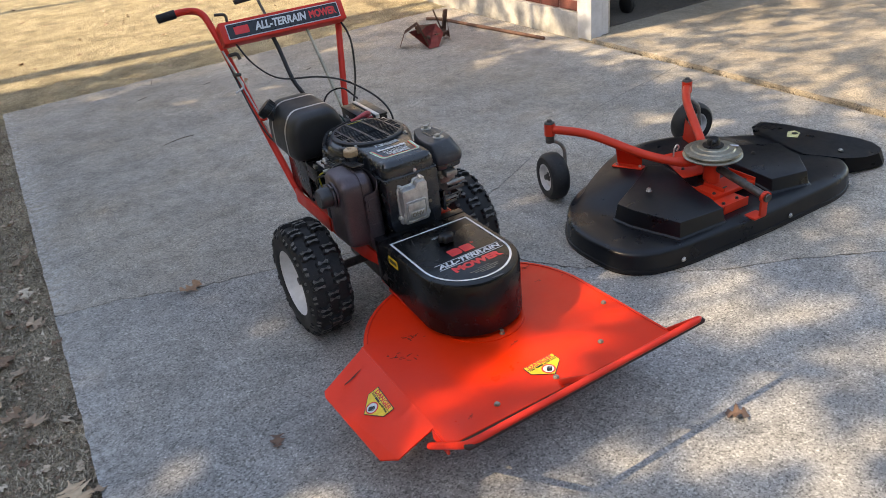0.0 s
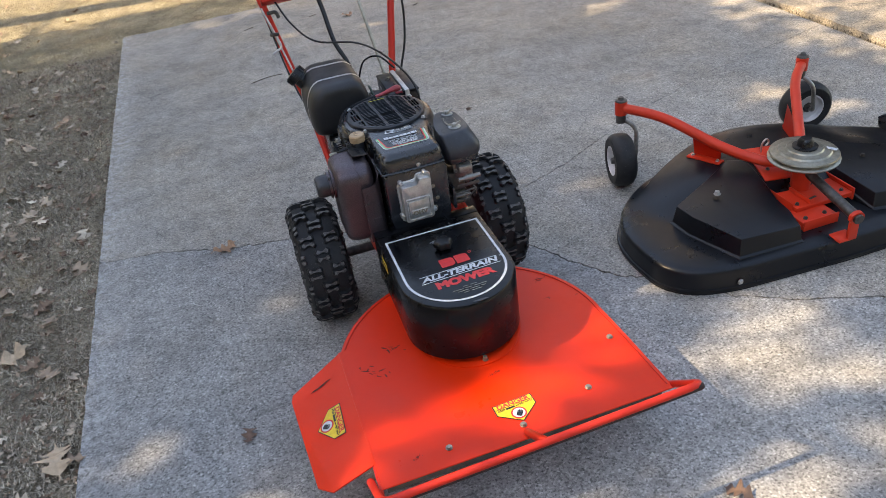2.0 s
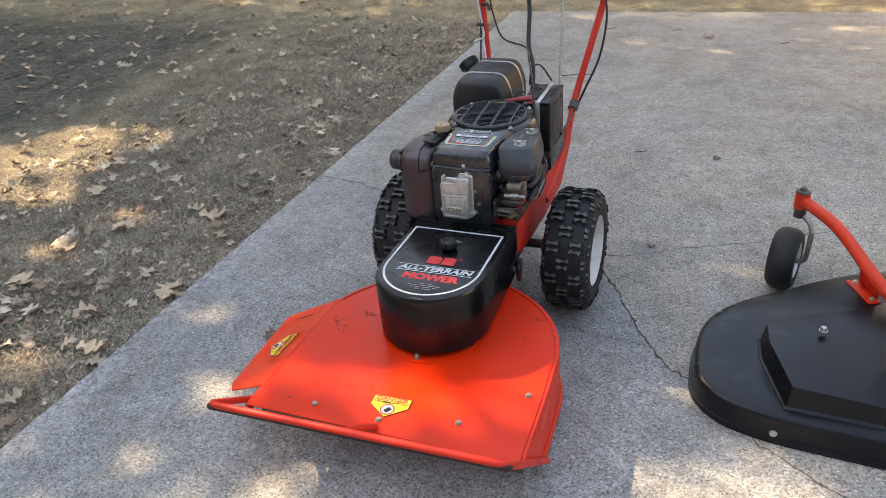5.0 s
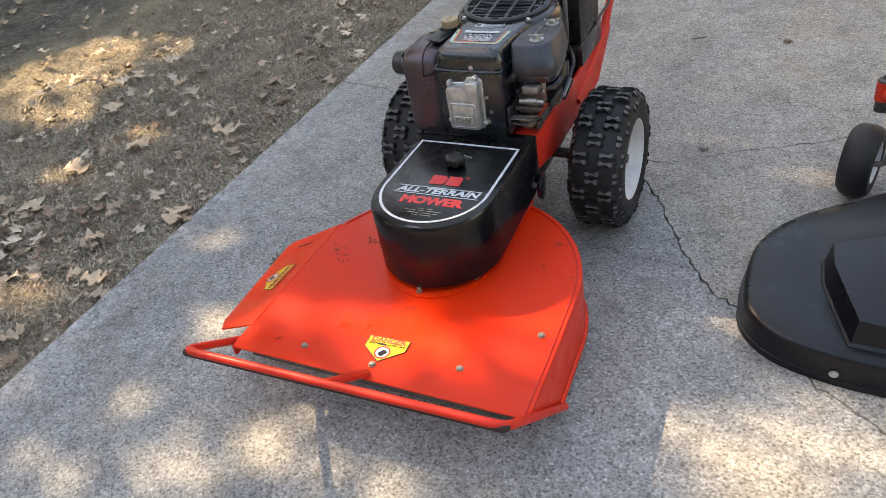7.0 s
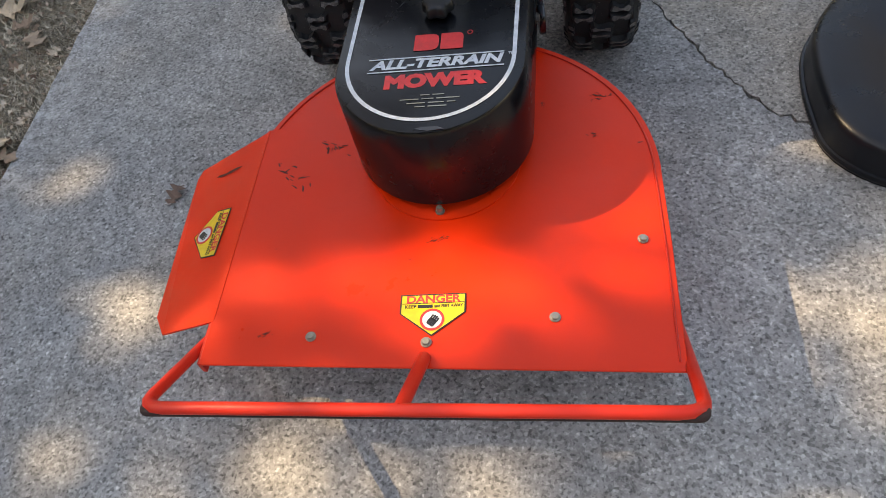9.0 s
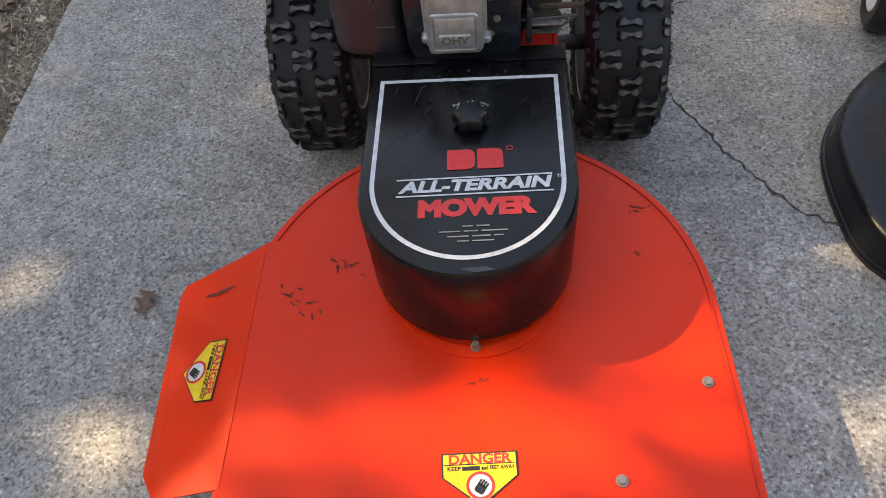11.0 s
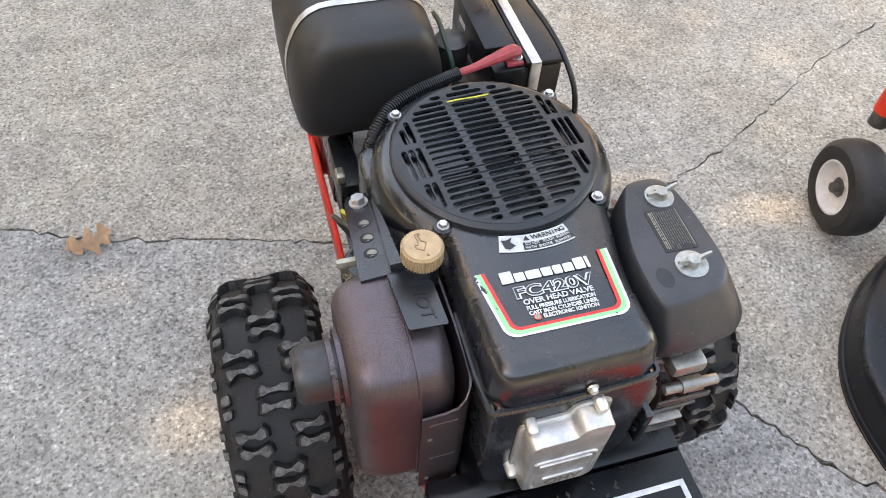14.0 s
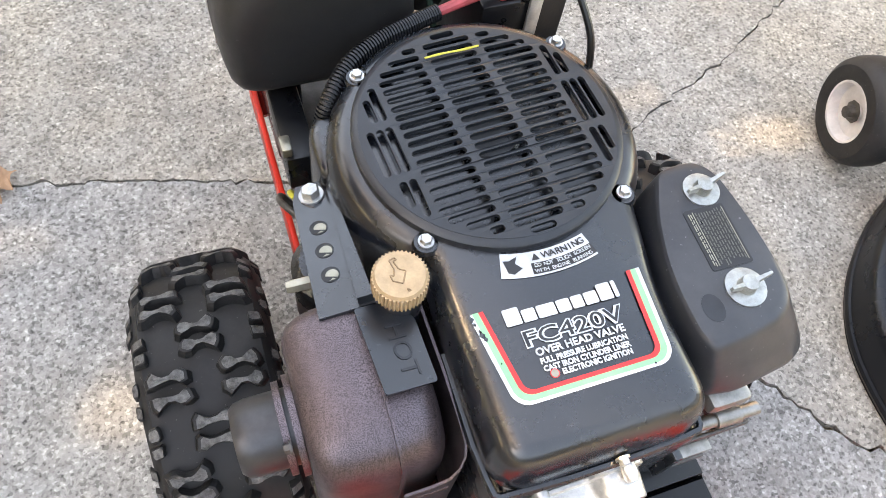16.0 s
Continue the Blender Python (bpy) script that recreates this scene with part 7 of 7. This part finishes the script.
# ---- trees to the sunward side, whose shade dapples the pad ----
# gaps in the crowns, as the sun throws them on the ground: x, y, half-width, half-depth
THIN = [(0.95, 1.05, 0.40, 0.28), (1.75, 0.75, 0.30, 0.16), (1.3, 2.4, 0.4, 0.25)]     # where only some light comes through
GAPS = [(-0.86, -0.11, 0.085, 0.05), (-0.57, -0.40, 0.12, 0.055), (-0.19, -0.67, 0.12, 0.07), (0.09, -0.68, 0.07, 0.045), (-0.62, -0.66, 0.06, 0.04), (-0.39, -0.75, 0.08, 0.05),
        (0.26, -0.82, 0.10, 0.06), (0.57, -0.72, 0.10, 0.04), (0.38, -0.76, 0.08, 0.03), (0.51, -0.83, 0.06, 0.05), (0.53, -0.97, 0.10, 0.07), (0.37, -1.0, 0.08, 0.05), (0.84, -0.83, 0.12, 0.12), (1.02, -0.95, 0.2, 0.09),
        (0.74, -0.40, 0.22, 0.06), (0.72, -0.54, 0.18, 0.05), (0.95, -0.58, 0.13, 0.05), (1.21, -0.50, 0.10, 0.06), (1.31, -0.30, 0.07, 0.04), (1.46, -0.38, 0.08, 0.05), (0.63, -0.10, 0.07, 0.04), (0.88, -0.27, 0.14, 0.03), (1.07, -0.31, 0.08, 0.035), (1.18, -0.68, 0.14, 0.06),
        (0.07, -0.47, 0.08, 0.035), (0.36, -0.43, 0.16, 0.06), (-0.06, -0.49, 0.07, 0.04), (0.28, -0.565, 0.13, 0.016), (0.50, -0.36, 0.05, 0.05), (1.75, 0.62, 0.16, 0.06), (1.6, -0.5, 0.15, 0.07), (1.9, -0.35, 0.15, 0.08), (1.5, -0.75, 0.2, 0.09),
        (-2.50, 0.82, 0.38, 0.42), (-2.34, 1.14, 0.34, 0.16), (-2.66, 0.58, 0.24, 0.22), (-2.22, 0.50, 0.22, 0.09), (-2.63, 1.05, 0.20, 0.20), (-1.62, 0.42, 0.12, 0.07), (-1.75, 0.1, 0.14, 0.07), (-1.3, -0.45, 0.14, 0.08),
        (1.9, 2.4, 0.22, 0.15), (1.6, 2.27, 0.19, 0.10), (1.3, 3.3, 0.5, 0.2), (0.3, 3.0, 0.5, 0.08), (2.0, 1.2, 0.2, 0.07), (1.7, 0.87, 0.12, 0.07), (0.68, 0.55, 0.1, 0.04)]


def tree(name_label, bx, by, height, spots, trunk_r, limbs):
    t = thing("tree", name_label, "tree", "shade trees", at=(bx, by, -0.01))
    rng = random.Random(int(bx * 10 + by * 100))
    lean = rng.uniform(-0.2, 0.2)
    part("trunk", sweep([(bx, by, -0.05), (bx + lean * 0.3, by, height * 0.3), (bx + lean * 0.6, by + 0.1, height * 0.6), (bx + lean, by + 0.1, height)], [trunk_r, trunk_r * 0.8, trunk_r * 0.55, trunk_r * 0.15], 12), BARK, t)
    for i in range(limbs):
        a, z = 2 * math.pi * (i / limbs + rng.uniform(-0.06, 0.06)), height * rng.uniform(0.55, 0.85)
        l = rng.uniform(1.5, 3.2)
        p0 = Vector((bx + lean * 0.6, by + 0.08, z))
        part("limb", sweep([p0, p0 + Vector((math.cos(a) * l * 0.5, math.sin(a) * l * 0.5, 0.35)), p0 + Vector((math.cos(a) * l, math.sin(a) * l, rng.uniform(0.2, 0.9)))], [trunk_r * 0.2, trunk_r * 0.1, 0.008], 6, 4), BARK, t)
    if spots:
        vs, fs = [], []
        for p, r in spots:
            for k in range(5):
                c = p + Vector((rng.gauss(0, r * 0.5), rng.gauss(0, r * 0.5), rng.gauss(0, r * 0.5)))
                u = Vector((rng.gauss(0, 1), rng.gauss(0, 1), rng.gauss(0, 1))).normalized()
                v = u.cross(Vector((rng.gauss(0, 1), rng.gauss(0, 1), rng.gauss(0, 1)))).normalized()
                s = r * rng.uniform(0.6, 1.0)
                b = len(vs)
                vs += [tuple(c - u * s), tuple(c + v * s * 0.5), tuple(c + u * s), tuple(c - v * s * 0.5)]
                fs.append((b, b + 1, b + 2, b + 3))
        ob = new("crown", quads("crown", vs, fs, FOLIAGE))
        ob.parent = t
        ob.matrix_parent_inverse = t.matrix_world.inverted()
        tagged(ob, kind="stuff")


def shade_field():
    """Leaf clumps for the crowns: none where the light falls through."""
    rng = random.Random(77)
    groups = [[], [], []]
    for i in range(74000):
        x, y = rng.uniform(-8.4, 4.6), rng.uniform(-3.2, 4.4)
        thin = 0.62 if y > 1.0 and x > -1.2 else 0.98 if x < 0.45 else 0.86
        if any(((x - a) / (w + 0.038)) ** 2 + ((y - b) / (h + 0.038)) ** 2 < 1 for a, b, w, h in GAPS) and rng.random() < thin:
            continue
        if any(((x - a) / w) ** 2 + ((y - b) / h) ** 2 < 1 for a, b, w, h in THIN) and rng.random() < 0.25:
            continue
        if y < -2.5 + 0.9 * noise.noise((x * 0.7, 1.5, 0)) or x < -7.9 + 0.5 * noise.noise((y * 0.7, 4.5, 0)):
            continue
        if x > 2.1 and rng.random() < 0.85:
            continue
        if y > 3.6 and rng.random() < 0.6:
            continue
        if y < -0.75 and rng.random() < 0.5:
            continue
        h = rng.uniform(4.9, 6.4)
        p = Vector((x, y, 0)) + SUN * h
        groups[0 if y > 1.4 else (1 if y > -0.8 else 2)].append((p, rng.uniform(0.044, 0.079)))
    return groups


G = shade_field()
tree("tall oak with brown leaves still on its limbs", -7.6, 4.4, 7.0, G[0], 0.20, 9)
tree("tall oak with brown leaves still on its limbs", -8.6, 2.9, 7.2, G[1], 0.22, 9)
tree("tall oak with brown leaves still on its limbs", -8.0, -0.6, 6.8, G[2], 0.18, 8)
tree("bare tall tree trunk beside the lawn", -5.2, 5.55, 9.5, None, 0.17, 6)
tree("bare tall tree trunk beside the lawn", -6.8, 9.2, 9.0, None, 0.14, 6)


# ---- unseen woods all round, far off, added to darken reflections ----
def woods():
    rng = random.Random(5)
    vs, fs = [], []
    for i in range(14000):
        a = rng.uniform(0, 2 * math.pi)
        r = rng.uniform(17, 27)
        x, y = r * math.cos(a), r * math.sin(a)
        if x > 9 and y > -4:
            continue
        z = 9.5 * rng.random() ** 0.8
        c = Vector((x, y, z))
        u = Vector((rng.gauss(0, 1), rng.gauss(0, 1), rng.gauss(0, 1))).normalized()
        v = u.cross(Vector((rng.gauss(0, 1), rng.gauss(0, 1), rng.gauss(0, 1)))).normalized()
        s = rng.uniform(0.25, 0.8)
        b = len(vs)
        vs += [tuple(c - u * s), tuple(c + v * s * 0.6), tuple(c + u * s), tuple(c - v * s * 0.6)]
        fs.append((b, b + 1, b + 2, b + 3))
    for i in range(160):
        a, r = rng.uniform(0, 2 * math.pi), rng.uniform(16, 26)
        x, y, w = r * math.cos(a), r * math.sin(a), rng.uniform(0.08, 0.2)
        if x > 9 and y > -4:
            continue
        b = len(vs)
        vs += [(x + w * math.cos(k * 1.5708), y + w * math.sin(k * 1.5708), z) for z in (-0.05, 10.5) for k in range(4)]
        fs += [(b + k, b + (k + 1) % 4, b + 4 + (k + 1) % 4, b + 4 + k) for k in range(4)]
    tagged(new("woods", quads("woods", vs, fs, FOLIAGE)), "unseen brown half-bare woods, added round the yard to darken reflections", "woods", kind="stuff")


woods()
